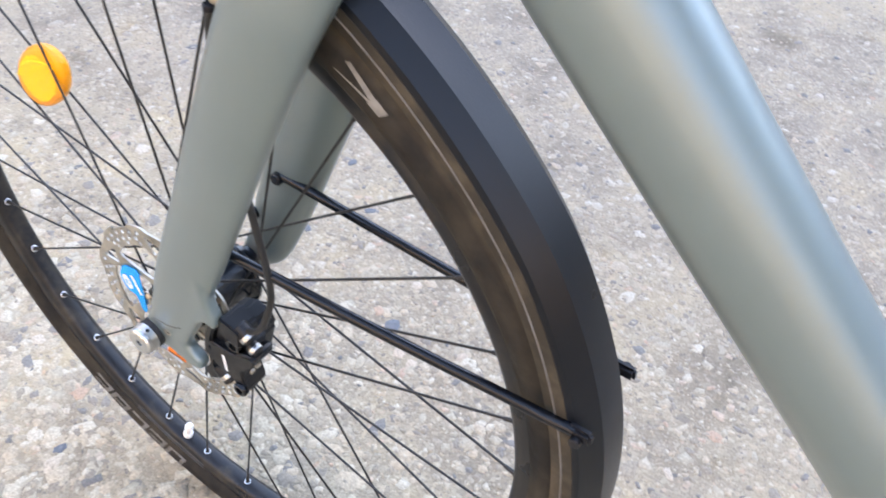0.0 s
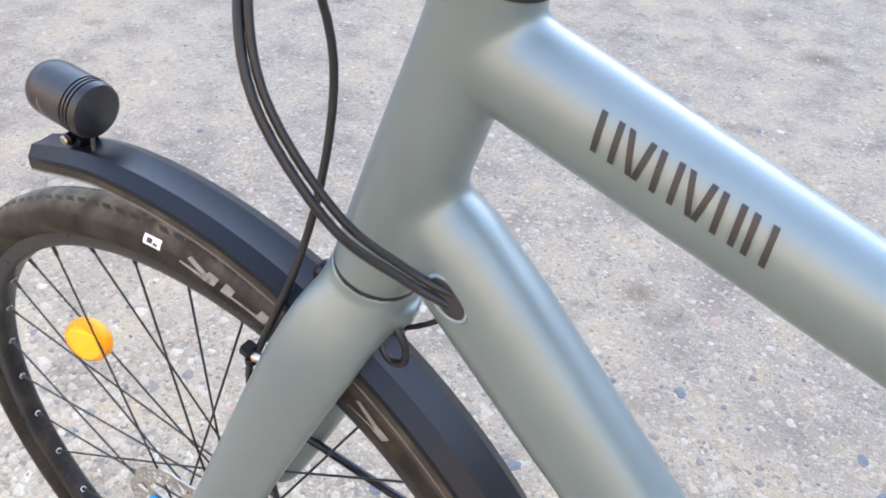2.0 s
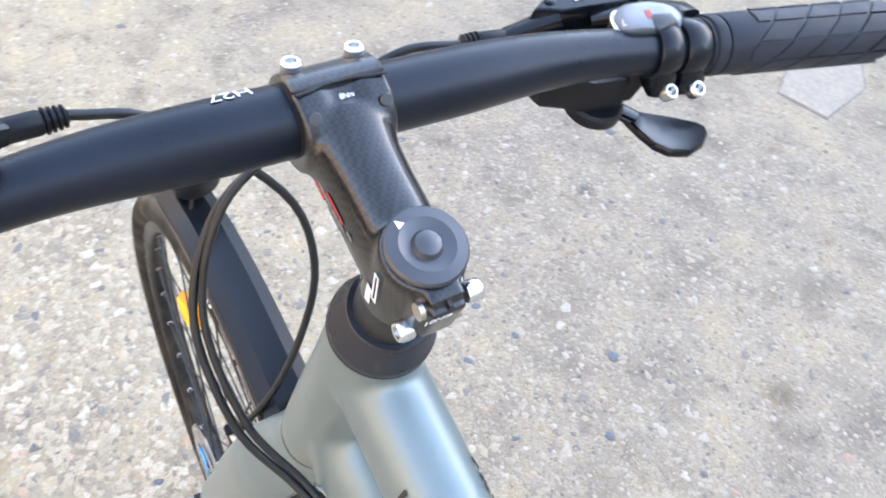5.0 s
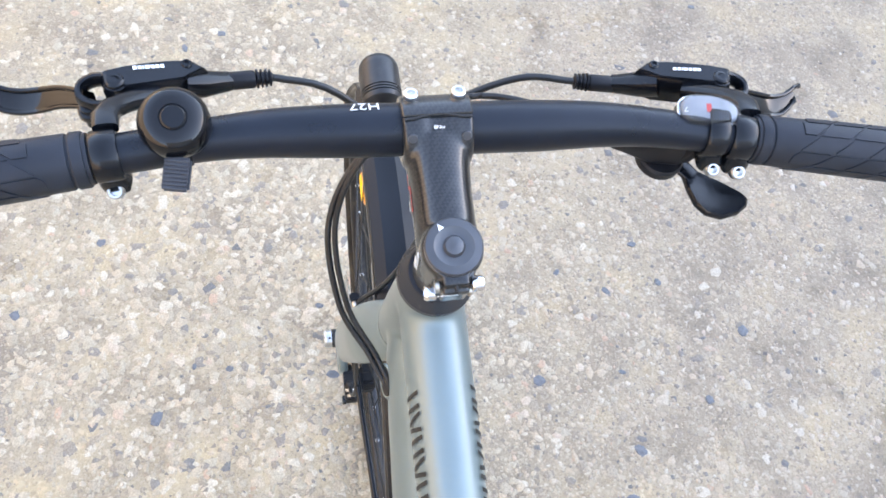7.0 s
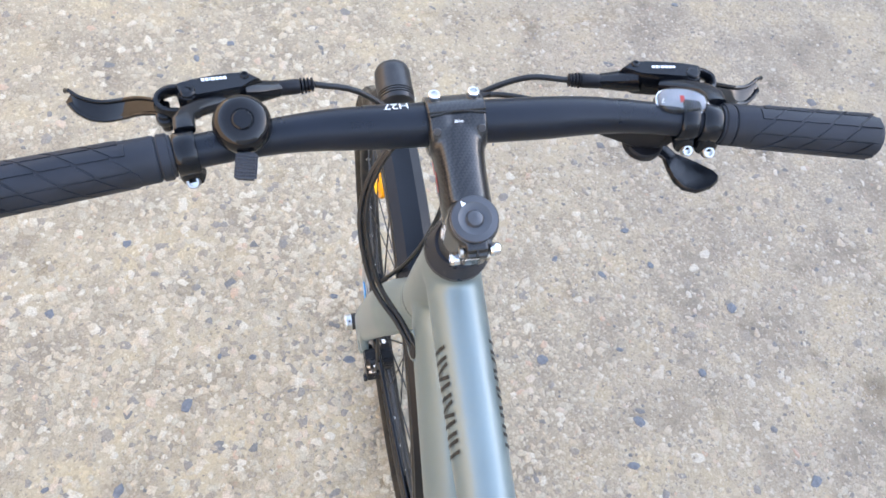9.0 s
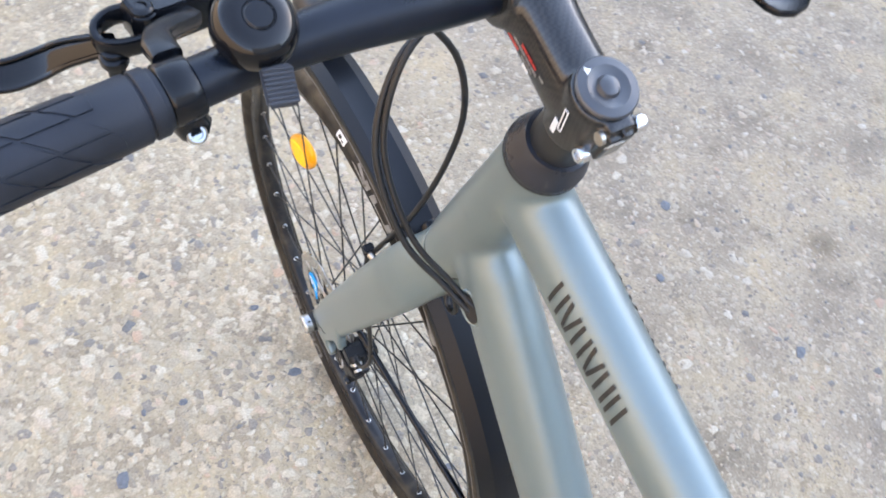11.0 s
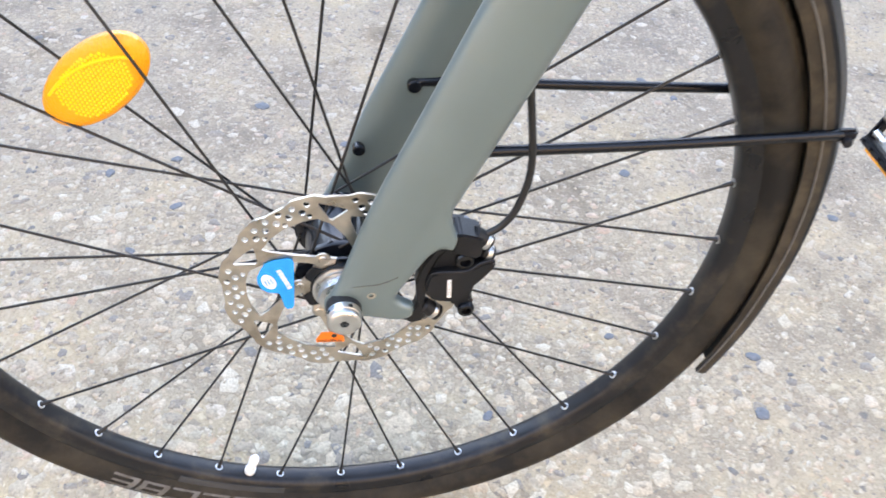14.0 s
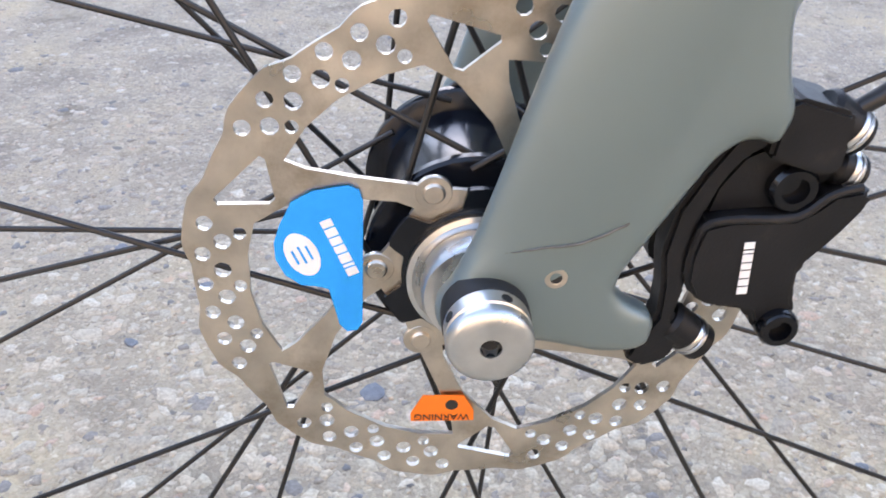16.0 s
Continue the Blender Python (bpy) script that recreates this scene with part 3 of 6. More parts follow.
# Single blue-grey stones that stand out of the asphalt: place and half width.
STONES = ((-0.04, -0.362, 0.015), (0.10, -0.48, 0.015), (-0.26, -0.61, 0.011), (-0.04, 0.31, 0.012), (0.19, 0.43, 0.013), (0.11, 0.466, 0.014), (0.03, 0.62, 0.011), (-0.10, 0.73, 0.014), (-0.93, -0.24, 0.011), (-0.89, -0.32, 0.012), (-0.26, 0.39, 0.009), (-0.31, 0.56, 0.011), (0.27, 0.765, 0.015), (0.08, -0.60, 0.008), (-0.12, -0.24, 0.008), (-0.40, -0.47, 0.010), (0.51, 0.158, 0.012), (0.487, 0.074, 0.012), (0.165, 0.093, 0.009), (0.337, 0.202, 0.008), (0.743, 0.413, 0.010), (0.454, 0.532, 0.011), (0.565, 0.80, 0.014), (0.604, 0.743, 0.010), (-0.09, -0.06, 0.014), (-0.23, -0.074, 0.010), (-0.04, 0.47, 0.009), (-0.22, 0.59, 0.009), (-0.21, 0.48, 0.011), (-0.13, -0.30, 0.008), (0.12, 1.76, 0.012), (-0.97, 0.89, 0.011))


def build_stones():
    rng = random.Random(11)
    for x, y, size in STONES:
        bm = bmesh.new()
        turn, slim = rng.uniform(0, 6.28), rng.uniform(0.55, 0.9)
        corners = []
        for k in range(8):
            a = (k + rng.uniform(-0.3, 0.3)) * math.pi / 4
            r = size * rng.uniform(0.78, 1.12)
            u, v = r * math.cos(a), r * math.sin(a) * slim
            corners.append((u * math.cos(turn) - v * math.sin(turn), u * math.sin(turn) + v * math.cos(turn)))
        tilt = rng.uniform(-0.05, 0.05), rng.uniform(-0.05, 0.05)
        rings = []
        for f, h in ((1.0, -0.001), (0.94, 0.0010), (0.80, 0.0017), (0.40, 0.0020)):
            rings.append([bm.verts.new((x + u * f, y + v * f, h + (tilt[0] * u + tilt[1] * v + rng.uniform(-0.0002, 0.0002)) * (h > 0))) for u, v in corners])
        for low, high in zip(rings, rings[1:]):
            for k in range(8):
                bm.faces.new((low[k], low[(k + 1) % 8], high[(k + 1) % 8], high[k]))
        bm.faces.new(rings[-1])
        stone = part("stone", bm, BLUESTONE, None, smooth=30)
        tagged(stone, "flat blue-grey stone set in the asphalt", "stone", "stones in the asphalt")


build_stones()


# Unseen plain walls all round, far outside the walk, added to shape light.
def build_walls():
    for name, x, y, long, high, label in (("wall_north", 0, 16.2, 90.0, 6.3, "plain grey wall added out of view to block the sun"), ("wall_south", 0, -6.2, 60.0, 4.6, "plain beige wall added out of view to bounce warm light"), ("wall_west", -17.2, 5.0, 22.0, 8.0, "plain grey wall added out of view to block low sky"), ("wall_east", 19.2, 5.0, 22.0, 12.0, "plain grey wall added out of view to block low sky")):
        bm = bmesh.new()
        size = (long, 0.4, high) if name in ("wall_north", "wall_south") else (0.4, long, high)
        block(bm, size, Matrix.Translation((x, y, high / 2)), 0.02, 1)
        tagged(part(name, bm, PLASTER if name == "wall_south" else PLASTERGREY, None), label, "wall", kind="structure")


build_walls()

# ---- bicycle ----
bicycle = tagged(new("bicycle"), "sage grey-green city bicycle with black mudguard, parked upright on asphalt", "bicycle")
bicycle.matrix_basis = pose(0, 0.002, 0, 0.85, 0, 0)

# Steering axis: from the fork crown's seam upwards.
SEAM, UP = Vector((0.1715, 0, 0.728)), Vector((0.3007, 0, 0.9537))
BACK = Vector((0.9537, 0, -0.3007))


def steer(s, back=0.0, y=0.0):
    return SEAM + UP * s + BACK * back + Vector((0, y, 0))


def lerp(a, b, t):
    return a + (b - a) * t


DT0, DT1 = Vector((0.1890, 0, 0.8096)), Vector((0.6915, 0, 0.3240))
TT0, TT1 = Vector((0.222, 0, 0.9055)), Vector((0.860, 0, 0.7097))
BB = Vector((0.705, 0, 0.285))


def build_frame():
    bm = bmesh.new()
    sweep(bm, [steer(s) for s in (0.0148, 0.04, 0.1, 0.17, 0.2255)], [0.0276, 0.0281, 0.0273, 0.0255, 0.0251], 40)
    lift = Vector((0.695, 0, 0.719))
    steps = ((0, 0.0060, 0.016, 0.018), (0.03, 0.0058, 0.0235, 0.0300), (0.06, 0.0056, 0.0266, 0.0342), (0.13, 0.0050, 0.0280, 0.0350), (0.22, 0.0036, 0.0286, 0.0341), (0.34, 0.0020, 0.0290, 0.0326), (0.50, 0.0006, 0.0290, 0.0311), (0.7, 0.0, 0.0290, 0.0306), (1, 0.0, 0.0290, 0.0315))
    sweep(bm, [DT0.lerp(DT1, t) + lift * up for t, up, _, _ in steps], [(a, b) for _, _, a, b in steps], 44)
    raised = Vector((0.293, 0, 0.956)) * 0.0018
    sweep(bm, [TT0.lerp(TT1, t) + raised for t in (0, 0.1, 0.3, 1)], [(0.0238, 0.0268), (0.0238, 0.0268), (0.0234, 0.0264), (0.0216, 0.0226)], 40)
    sweep(bm, [BB + Vector((0, -0.036, 0)), BB + Vector((0, 0.036, 0))], 0.0215, 32, ref=(0, 0, 1))
    sweep(bm, [BB, Vector((0.868, 0, 0.735))], 0.0165, 32)
    frame_ob = part("frame", bm, PAINT, bicycle, "matt sage grey-green tubular frame with smooth joints")
    return shrink_wrap(frame_ob, 0.0022, 38)


def build_fork():
    bm = bmesh.new()
    for side in (-1, 1):
        top = [steer(0.0166), steer(0.006, 0, side * 0.001), steer(-0.008, 0.001, side * 0.012)]
        keys = [(0.1620, 0.0265, 0.7030), (0.1535, 0.0360, 0.6820), (0.1398, 0.0420, 0.6500), (0.1087, 0.0470, 0.5780), (0.0740, 0.0505, 0.4970), (0.0424, 0.0540, 0.4250), (0.0195, 0.0565, 0.3720), (0.0020, 0.0570, 0.3470)]
        rad = [(0.0275, 0.0275), (0.0274, 0.0279), (0.0228, 0.0284), (0.0174, 0.0292), (0.0154, 0.0294), (0.0142, 0.0288), (0.0128, 0.0276), (0.0116, 0.0266), (0.0105, 0.0255), (0.0080, 0.0210), (0.0060, 0.0145)]
        line = smooth_path([*top, *((x, side * y + (0.0045 * min(1.0, max(0.0, (0.62 - z) / 0.22)) if side < 0 else 0.0), z) for x, y, z in keys)], 60)
        wide = smooth_path([(a, b, 0.0) for a, b in rad], 60)
        sweep(bm, line, [(w.x, w.y) for w in wide], 36, power=2.1)
    plate = [(-0.015, 0.000), (-0.011, -0.010), (0.0, -0.0145), (0.014, -0.011), (0.037, -0.017), (0.049, -0.015), (0.050, -0.004), (0.038, 0.002), (0.036, 0.008), (0.046, 0.025), (0.058, 0.046), (0.0665, 0.0525), (0.0735, 0.0475), (0.0770, 0.0600), (0.0735, 0.0655), (0.0705, 0.080), (0.068, 0.100), (0.045, 0.105), (0.015, 0.040)]
    side_plate(bm, plate, -0.0590, -0.0470, 0.002)
    side_plate(bm, [(-0.014, 0.0), (-0.010, -0.010), (0.0, -0.014), (0.012, -0.009), (0.020, 0.01), (0.03, 0.04), (0.0, 0.03)], 0.0515, 0.0625, 0.002)
    # shoulder at the back of the crown
    lathe(bm, [(0.0, -0.022), (0.012, -0.020), (0.0205, -0.012), (0.0235, 0.0), (0.0225, 0.009), (0.0, 0.012)], axis_pose(steer(-0.004, 0.0115), UP), 32)
    fork = part("fork", bm, PAINT, bicycle, "broad-bladed sage grey-green fork")
    return shrink_wrap(fork, 0.0016, 12)


frame_part = build_frame()
fork_part = build_fork()
bm = bmesh.new()
lathe(bm, [(0.0, 0.0122), (0.0270, 0.0122), (0.0270, 0.0197), (0.0, 0.0197)], axis_pose(SEAM, UP), 64)
part("headset_seal", bm, SEAL, fork_part)


# ---- front wheel ----
wheel = new("front_wheel")
wheel.parent = bicycle
tagged(wheel, "black spoked front wheel with a dusty tyre")
VALVE = -107.2  # angle of the valve round the wheel


def round_wheel(a, r, y):
    a = radians(a)
    return Vector((r * math.cos(a), y, AZ + r * math.sin(a)))


def build_wheel():
    bm = bmesh.new()
    prof = [(0.3135, -0.0122), (0.3155, -0.0135), (0.3205, -0.0172), (0.3265, -0.0192), (0.332, -0.0190), (0.3375, -0.0168), (0.342, -0.0130), (0.3455, -0.0075), (0.3472, 0.0)]
    prof = prof + [(r, -y) for r, y in prof[-2::-1]]
    hoop(bm, prof, 160)
    part("tyre", bm, RUBBER, wheel, "black tyre with dusty brown sidewalls")
    bm = bmesh.new()
    half = [(0.2985, 0.0), (0.2987, -0.0055), (0.3005, -0.0092), (0.304, -0.0112), (0.310, -0.0118), (0.3165, -0.0120), (0.3168, -0.0108), (0.312, -0.0102)]
    hoop(bm, half + [(r, -y) for r, y in half[:0:-1]], 160)
    part("rim", bm, RIM, wheel, "black alloy rim")
    spoke_mesh = nipple_mesh = None
    for k in range(32):
        a = VALVE + (k + 0.5) * 11.25
        side = 1 if k % 2 else -1
        lead = -1 if (k // 2) % 2 else 1
        hole = round_wheel(a + lead * SPOKE_CROSS, FLANGE_R, side * 0.026 - (0.003 if side < 0 else -0.003) * lead)
        rim_at = round_wheel(a, 0.2975, side * 0.0003)
        way = (rim_at - hole).normalized()
        bm = bmesh.new()
        rod(bm, hole, rim_at, 0.00105, 8)
        part("spoke", bm, SPOKE, wheel)
        if nipple_mesh is None:
            bm = bmesh.new()
            lathe(bm, [(0, -0.011), (0.0012, -0.011), (0.0016, -0.0095), (0.0018, -0.0022), (0.0024, -0.0012), (0.0024, 0.0006), (0, 0.0006)], Matrix.Identity(4), 10)
            nipple_mesh = part("nipple", bm, SPOKE, wheel, "dark spoke nipple")
            nipple_mesh.matrix_basis = axis_pose(rim_at + way * 0.001, way)
            bm = bmesh.new()
            lathe(bm, [(0.0018, 0.0), (0.0034, 0.0), (0.0036, -0.0006), (0.0030, -0.0010), (0.0020, -0.0008)], Matrix.Identity(4), 16)
            eyelet = part("eyelet", bm, SILVER, wheel, "silver rim eyelet")
            eyelet.matrix_basis = axis_pose(round_wheel(a, 0.2984, side * 0.0003), round_wheel(a, 1, 0) - round_wheel(a, 0, 0))
        else:
            share("nipple", nipple_mesh, axis_pose(rim_at + way * 0.001, way), wheel)
            share("eyelet", eyelet, axis_pose(round_wheel(a, 0.2984, side * 0.0003), round_wheel(a, 1, 0) - round_wheel(a, 0, 0)), wheel)
    bm = bmesh.new()
    out = round_wheel(VALVE, 0.300, 0)
    inn = round_wheel(VALVE, 0.270, 0)
    lathe(bm, [(0, 0), (0.0048, 0), (0.0052, 0.002), (0.0052, 0.007), (0.0038, 0.0085), (0.0036, 0.014), (0.0046, 0.0165), (0.0046, 0.022), (0.003, 0.026), (0, 0.0265)], axis_pose(out, inn - out), 14)
    part("valve", bm, WHITE, wheel, "white plastic valve cap")
    # hub
    bm = bmesh.new()
    m = Matrix(((1, 0, 0, 0), (0, 0, 1, 0), (0, -1, 0, AZ), (0, 0, 0, 1)))
    lathe(bm, [(0.0, -0.049), (0.009, -0.049), (0.0105, -0.047), (0.0105, -0.040), (0.017, -0.038), (0.019, -0.032), (0.021, -0.0290), (0.0325, -0.0285), (0.0335, -0.0275), (0.0335, -0.0250), (0.0325, -0.0240), (0.0265, -0.0225), (0.0255, -0.018), (0.0255, 0.018), (0.0265, 0.0225), (0.0325, 0.0240), (0.0335, 0.0250), (0.0335, 0.0275), (0.0325, 0.0285), (0.022, 0.030), (0.019, 0.040), (0.0105, 0.041), (0.0105, 0.049), (0, 0.049)], m, 64)
    hub = part("hub", bm, HUB, wheel, "glossy black dynamo hub")
    for a, y0, y1 in ((64.0, -0.0140, -0.0080), (57.0, -0.0130, -0.0100)):
        bm = bmesh.new()
        grid = [[bm.verts.new(round_wheel(a + 3.0 * f, 0.0257, y)) for y in (y0, y1)] for f in (0.0, 0.33, 0.66, 1.0)]
        for p, q in zip(grid, grid[1:]):
            bm.faces.new((p[0], p[1], q[1], q[0]))
        part("hub_mark", bm, WHITE, hub, "white plain mark")
    bm = bmesh.new()
    lathe(bm, [(0.0, -0.0502), (0.0165, -0.0502), (0.0172, -0.049), (0.0172, -0.0415), (0.0150, -0.0395), (0.012, -0.0395)], m, 48)
    part("hub_cap", bm, SILVER, wheel, "brushed silver hub end cap")


SPOKE_CROSS, FLANGE_R = 60.0, 0.030
build_wheel()


def circle(x, z, r, n=14, a0=0.0):
    return [(x + r * math.cos(a0 + 2 * math.pi * k / n), z + r * math.sin(a0 + 2 * math.pi * k / n)) for k in range(n)]


def polar(r, a):
    return (r * math.cos(radians(a)), r * math.sin(radians(a)))


ROTOR_TURN, ROTOR_Y = 35.0, -0.0365


def build_rotor():
    """A disc with six slanted arms, a triangular window where each meets the ring, and staggered holes."""
    outer, n = [], 216
    for k in range(n):
        a = 360 * k / n
        w = math.cos(radians((a - ROTOR_TURN - 12) * 12))
        outer.append(polar(0.0845 + 0.0017 * max(-0.8, min(0.8, 1.7 * w)), a))
    splines = [outer]
    for k in range(6):
        a = ROTOR_TURN + k * 60
        b = a + 60
        window = [polar(0.0665, a + 9), polar(0.0672, a + 18), polar(0.0675, a + 30), polar(0.0672, a + 40), polar(0.0660, b - 10), polar(0.0600, b - 11), polar(0.0480, b - 17.5), polar(0.0345, b - 34)]
        window += [polar(0.0300, b - 46), polar(0.0275, b - 60), polar(0.0290, a - 25), polar(0.0340, a - 21), polar(0.0480, a - 8), polar(0.0600, a + 2)]
        splines.append(window)
        splines.append([polar(0.0790, a + 5.5), polar(0.0775, a + 6.5), polar(0.0640, a + 2.5), polar(0.0630, a + 0.5), polar(0.0705, a - 8.0), polar(0.0722, a - 8.0)])
        for j in range(6):
            c = a + 11.5 + j * 7.4
            splines.append(circle(*polar(0.0800, c), 0.0024, 10))
            if j < 5:
                splines.append(circle(*polar(0.0745, c + 3.8), 0.0026, 10))
            if j % 2 == 0:
                splines.append(circle(*polar(0.0700, c + 1.0), 0.0020, 10))
    splines.append(circle(0, 0, 0.0170, 40))
    bm = curve_mesh(splines, 0.0017, 0.0)
    bmesh.ops.transform(bm, matrix=Matrix(((1, 0, 0, 0), (0, 0, -1, ROTOR_Y), (0, 1, 0, AZ), (0, 0, 0, 1))), verts=bm.verts[:])
    rotor = part("disc_rotor", bm, STEEL, wheel, "drilled steel brake disc with faint bronze tint")
    for k in range(6):
        x, z = polar(0.0300, ROTOR_TURN - 39 + k * 60)
        bm = bmesh.new()
        rod(bm, (x, ROTOR_Y, AZ + z), (x, ROTOR_Y - 0.0021, AZ + z), 0.0033, 18, 0.0006)
        part("disc_bolt", bm, STEEL, rotor)
        bm = bmesh.new()
        rod(bm, (x, ROTOR_Y + 0.0005, AZ + z), (x, ROTOR_Y - 0.0010, AZ + z), 0.0054, 24, 0.0003)
        part("rivet_boss", bm, STEEL, rotor)
    # black carrier between the rivets, with its lock ring
    rim = []
    for k in range(144):
        a = 2.5 * k
        off = abs((a - (ROTOR_TURN - 39) + 30) % 60 - 30)
        rim.append(polar(0.0226 + 0.0060 * min(1.0, max(0.0, (off - 13) / 6)), a))
    bm = curve_mesh([rim, circle(0, 0, 0.0150, 40)], 0.0022, 0.0)
    bmesh.ops.transform(bm, matrix=Matrix(((1, 0, 0, 0), (0, 0, -1, ROTOR_Y - 0.0012), (0, 1, 0, AZ), (0, 0, 0, 1))), verts=bm.verts[:])
    part("carrier", bm, BLACK, rotor, "black disc carrier")
    bm = bmesh.new()
    lathe(bm, [(0.0150, -0.0380), (0.0208, -0.0380), (0.0212, -0.0392), (0.0212, -0.0412), (0.0196, -0.0418), (0.0186, -0.0412), (0.0150, -0.0412)], Matrix(((1, 0, 0, 0), (0, 0, 1, 0), (0, -1, 0, AZ), (0, 0, 0, 1))), 48)
    part("lock_ring", bm, SILVER, rotor, "silver lock ring")
    return rotor


rotor_part = build_rotor()


def build_axle():
    m = Matrix(((1, 0, 0, 0), (0, 0, 1, 0), (0, -1, 0, AZ), (0, 0, 0, 1)))
    bm = bmesh.new()
    lathe(bm, [(0.0024, -0.0715), (0.0030, -0.0741), (0.0078, -0.0746), (0.0104, -0.0742), (0.0116, -0.0731), (0.0120, -0.0720), (0.0120, -0.0702), (0.0114, -0.0698), (0.0114, -0.0692), (0.0120, -0.0688), (0.0120, -0.0555), (0, -0.0555)], m, 40)
    part("thru_axle_head", bm, SILVER, wheel, "machined silver axle head")
    bm = bmesh.new()
    lathe(bm, [(0, -0.0715), (0.0030, -0.0715), (0.0030, -0.0739)], m, 6)
    part("hex_socket", bm, SEAL, wheel)
    bm = bmesh.new()
    lathe(bm, [(0.0116, -0.0640), (0.0121, -0.0637), (0.0124, -0.0630), (0.0124, -0.0560), (0.0118, -0.0560)], m, 48)
    part("axle_washer", bm, SEAL, wheel)
    # two small tool holes in the head's rim
    for x, z in ((0.0045, 0.0110), (-0.0105, 0.0055)):
        bm = bmesh.new()
        out = Vector((x, 0, z)).normalized()
        at = Vector((0, -0.0668, AZ)) + out * 0.0116
        rod(bm, at, at + out * 0.0006, 0.0016, 12)
        part("tool_hole", bm, SEAL, wheel)


build_axle()

# ---- mudguard ----
mudguard = new("mudguard")
mudguard.parent = bicycle
tagged(mudguard, "black angular plastic mudguard over the front wheel")
FRONT_END, REAR_END = 111.0, -23.6


def build_mudguard():
    bm = bmesh.new()
    outer = [(0.3540, -0.0272), (0.3600, -0.0268), (0.3635, -0.0258), (0.3735, -0.0130), (0.3742, 0.0), (0.3735, 0.0130), (0.3635, 0.0258), (0.3600, 0.0268), (0.3540, 0.0272)]
    inner = [(0.3540, 0.0254), (0.3595, 0.0249), (0.3622, 0.0240), (0.3716, 0.0120), (0.3722, 0.0), (0.3716, -0.0120), (0.3622, -0.0240), (0.3595, -0.0249), (0.3540, -0.0254)]
    n = 90
    rings = []
    for i in range(n + 1):
        deg = REAR_END + (FRONT_END - REAR_END) * i / n
        a = radians(deg)
        near = max(0.0, 1 - (FRONT_END - deg) / 5.0)
        grow = 0.0138 * min(1.06, max(0.0, (deg - 45) / 50)) ** 1.5 - 0.0115 * min(1.0, max(0.0, (36 - deg) / 42)) - 0.004 * max(0.0, (20 - deg) / 45)
        ring = []
        for r, y in outer + inner:
            w = min(1.0, max(0.0, (deg - 20) / 60))
            skirt = 0.0015 * min(1.0, max(0.0, (62 - deg) / 40)) if r < 0.355 else 0.0
            r2 = r + grow - skirt + w * (0.006 if r < 0.368 else 0.002 if abs(y) > 0.005 else 0.0)
            y *= 1 - 0.18 * w
            cut = near * 0.35 * abs(y) / 0.027
            aa = a - radians(4.5) * cut
            ring.append(bm.verts.new((r2 * math.cos(aa), y * (1 - 0.12 * near), AZ + r2 * math.sin(aa))))
        rings.append(ring)
    keep = [[v.co.copy() for v in ring] for ring in rings]
    c = len(rings[0])
    for a, b in zip(rings, rings[1:]):
        for k in range(c):
            bm.faces.new((a[k], a[(k + 1) % c], b[(k + 1) % c], b[k]))
    bm.faces.new(rings[0])
    bm.faces.new(rings[-1][::-1])
    blade = part("blade", bm, FENDER, mudguard, "black angular plastic blade, dusty", smooth=18)
    for k in (0, 8):
        low = [ring[k].copy() for ring in keep]
        high = [ring[k + (1 if k == 0 else -1)].copy() for ring in keep]
        out = Vector((0, -0.0004 if k == 0 else 0.0004, 0))
        bm = bmesh.new()
        strips = [[bm.verts.new(p.lerp(q, f) + out * g) for p, q in zip(low, high)] for f, g in ((-0.04, -0.5), (0.0, 1.0), (0.5, 1.3), (0.92, 1.0), (0.96, -0.5))]
        for a, b in zip(strips, strips[1:]):
            for i in range(n):
                bm.faces.new((a[i], a[i + 1], b[i + 1], b[i]))
        part("lip", bm, LIP, blade, "dusty brown lower lip")
        # thin pale bead: light caught on the lower edge, put into the colour
        bm = bmesh.new()
        sweep(bm, [p + out for p in low], 0.0007, 6)
        part("lip_edge", bm, LIPEDGE, blade, "pale lower edge, its caught light put into the colour")
        # inner flange that reaches down to the tyre behind the crown
        bm = bmesh.new()
        flange = [[], [], [], []]
        for i, p in enumerate(low):
            deg = REAR_END + (FRONT_END - REAR_END) * i / n
            deep = 0.0002 + 0.0085 * min(1.0, max(0.0, (82 - deg) / 16)) * min(1.0, max(0.0, (deg - REAR_END) / 30))
            inward = (Vector((0, 0, AZ)) - Vector((p.x, 0, p.z))).normalized()
            for lst, f, y in zip(flange, (-0.0010, deep, deep, -0.0010), (0.985, 0.90, 0.86, 0.93)):
                q = p + inward * f
                lst.append(bm.verts.new((q.x, q.y * y, q.z)))
        for a, b in zip(flange, flange[1:] + flange[:1]):
            for i in range(n):
                bm.faces.new((a[i], a[i + 1], b[i + 1], b[i]))
        part("inner_flange", bm, LIP, blade, "dusty brown inner flange")
    for side in (-1, 1):
        end = Vector((0.3395, side * 0.0285, 0.4670))
        root = Vector((0.0535, side * 0.0425, 0.4650))
        bm = bmesh.new()
        sweep(bm, smooth_path([root, root.lerp(end, 0.06) + Vector((0, 0, 0.002)), root.lerp(end, 0.5) + Vector((0, -side * 0.0, 0.0)), root.lerp(end, 0.86), root.lerp(end, 0.93) + Vector((0, side * 0.001, 0.001)), end], 24), 0.0038, 14)
        stay = part("stay", bm, BLACK, mudguard, "black steel mudguard stay")
        bm = bmesh.new()
        block(bm, (0.016, 0.006, 0.010), Matrix.Translation(end + Vector((0.003, 0, 0))), 0.002)
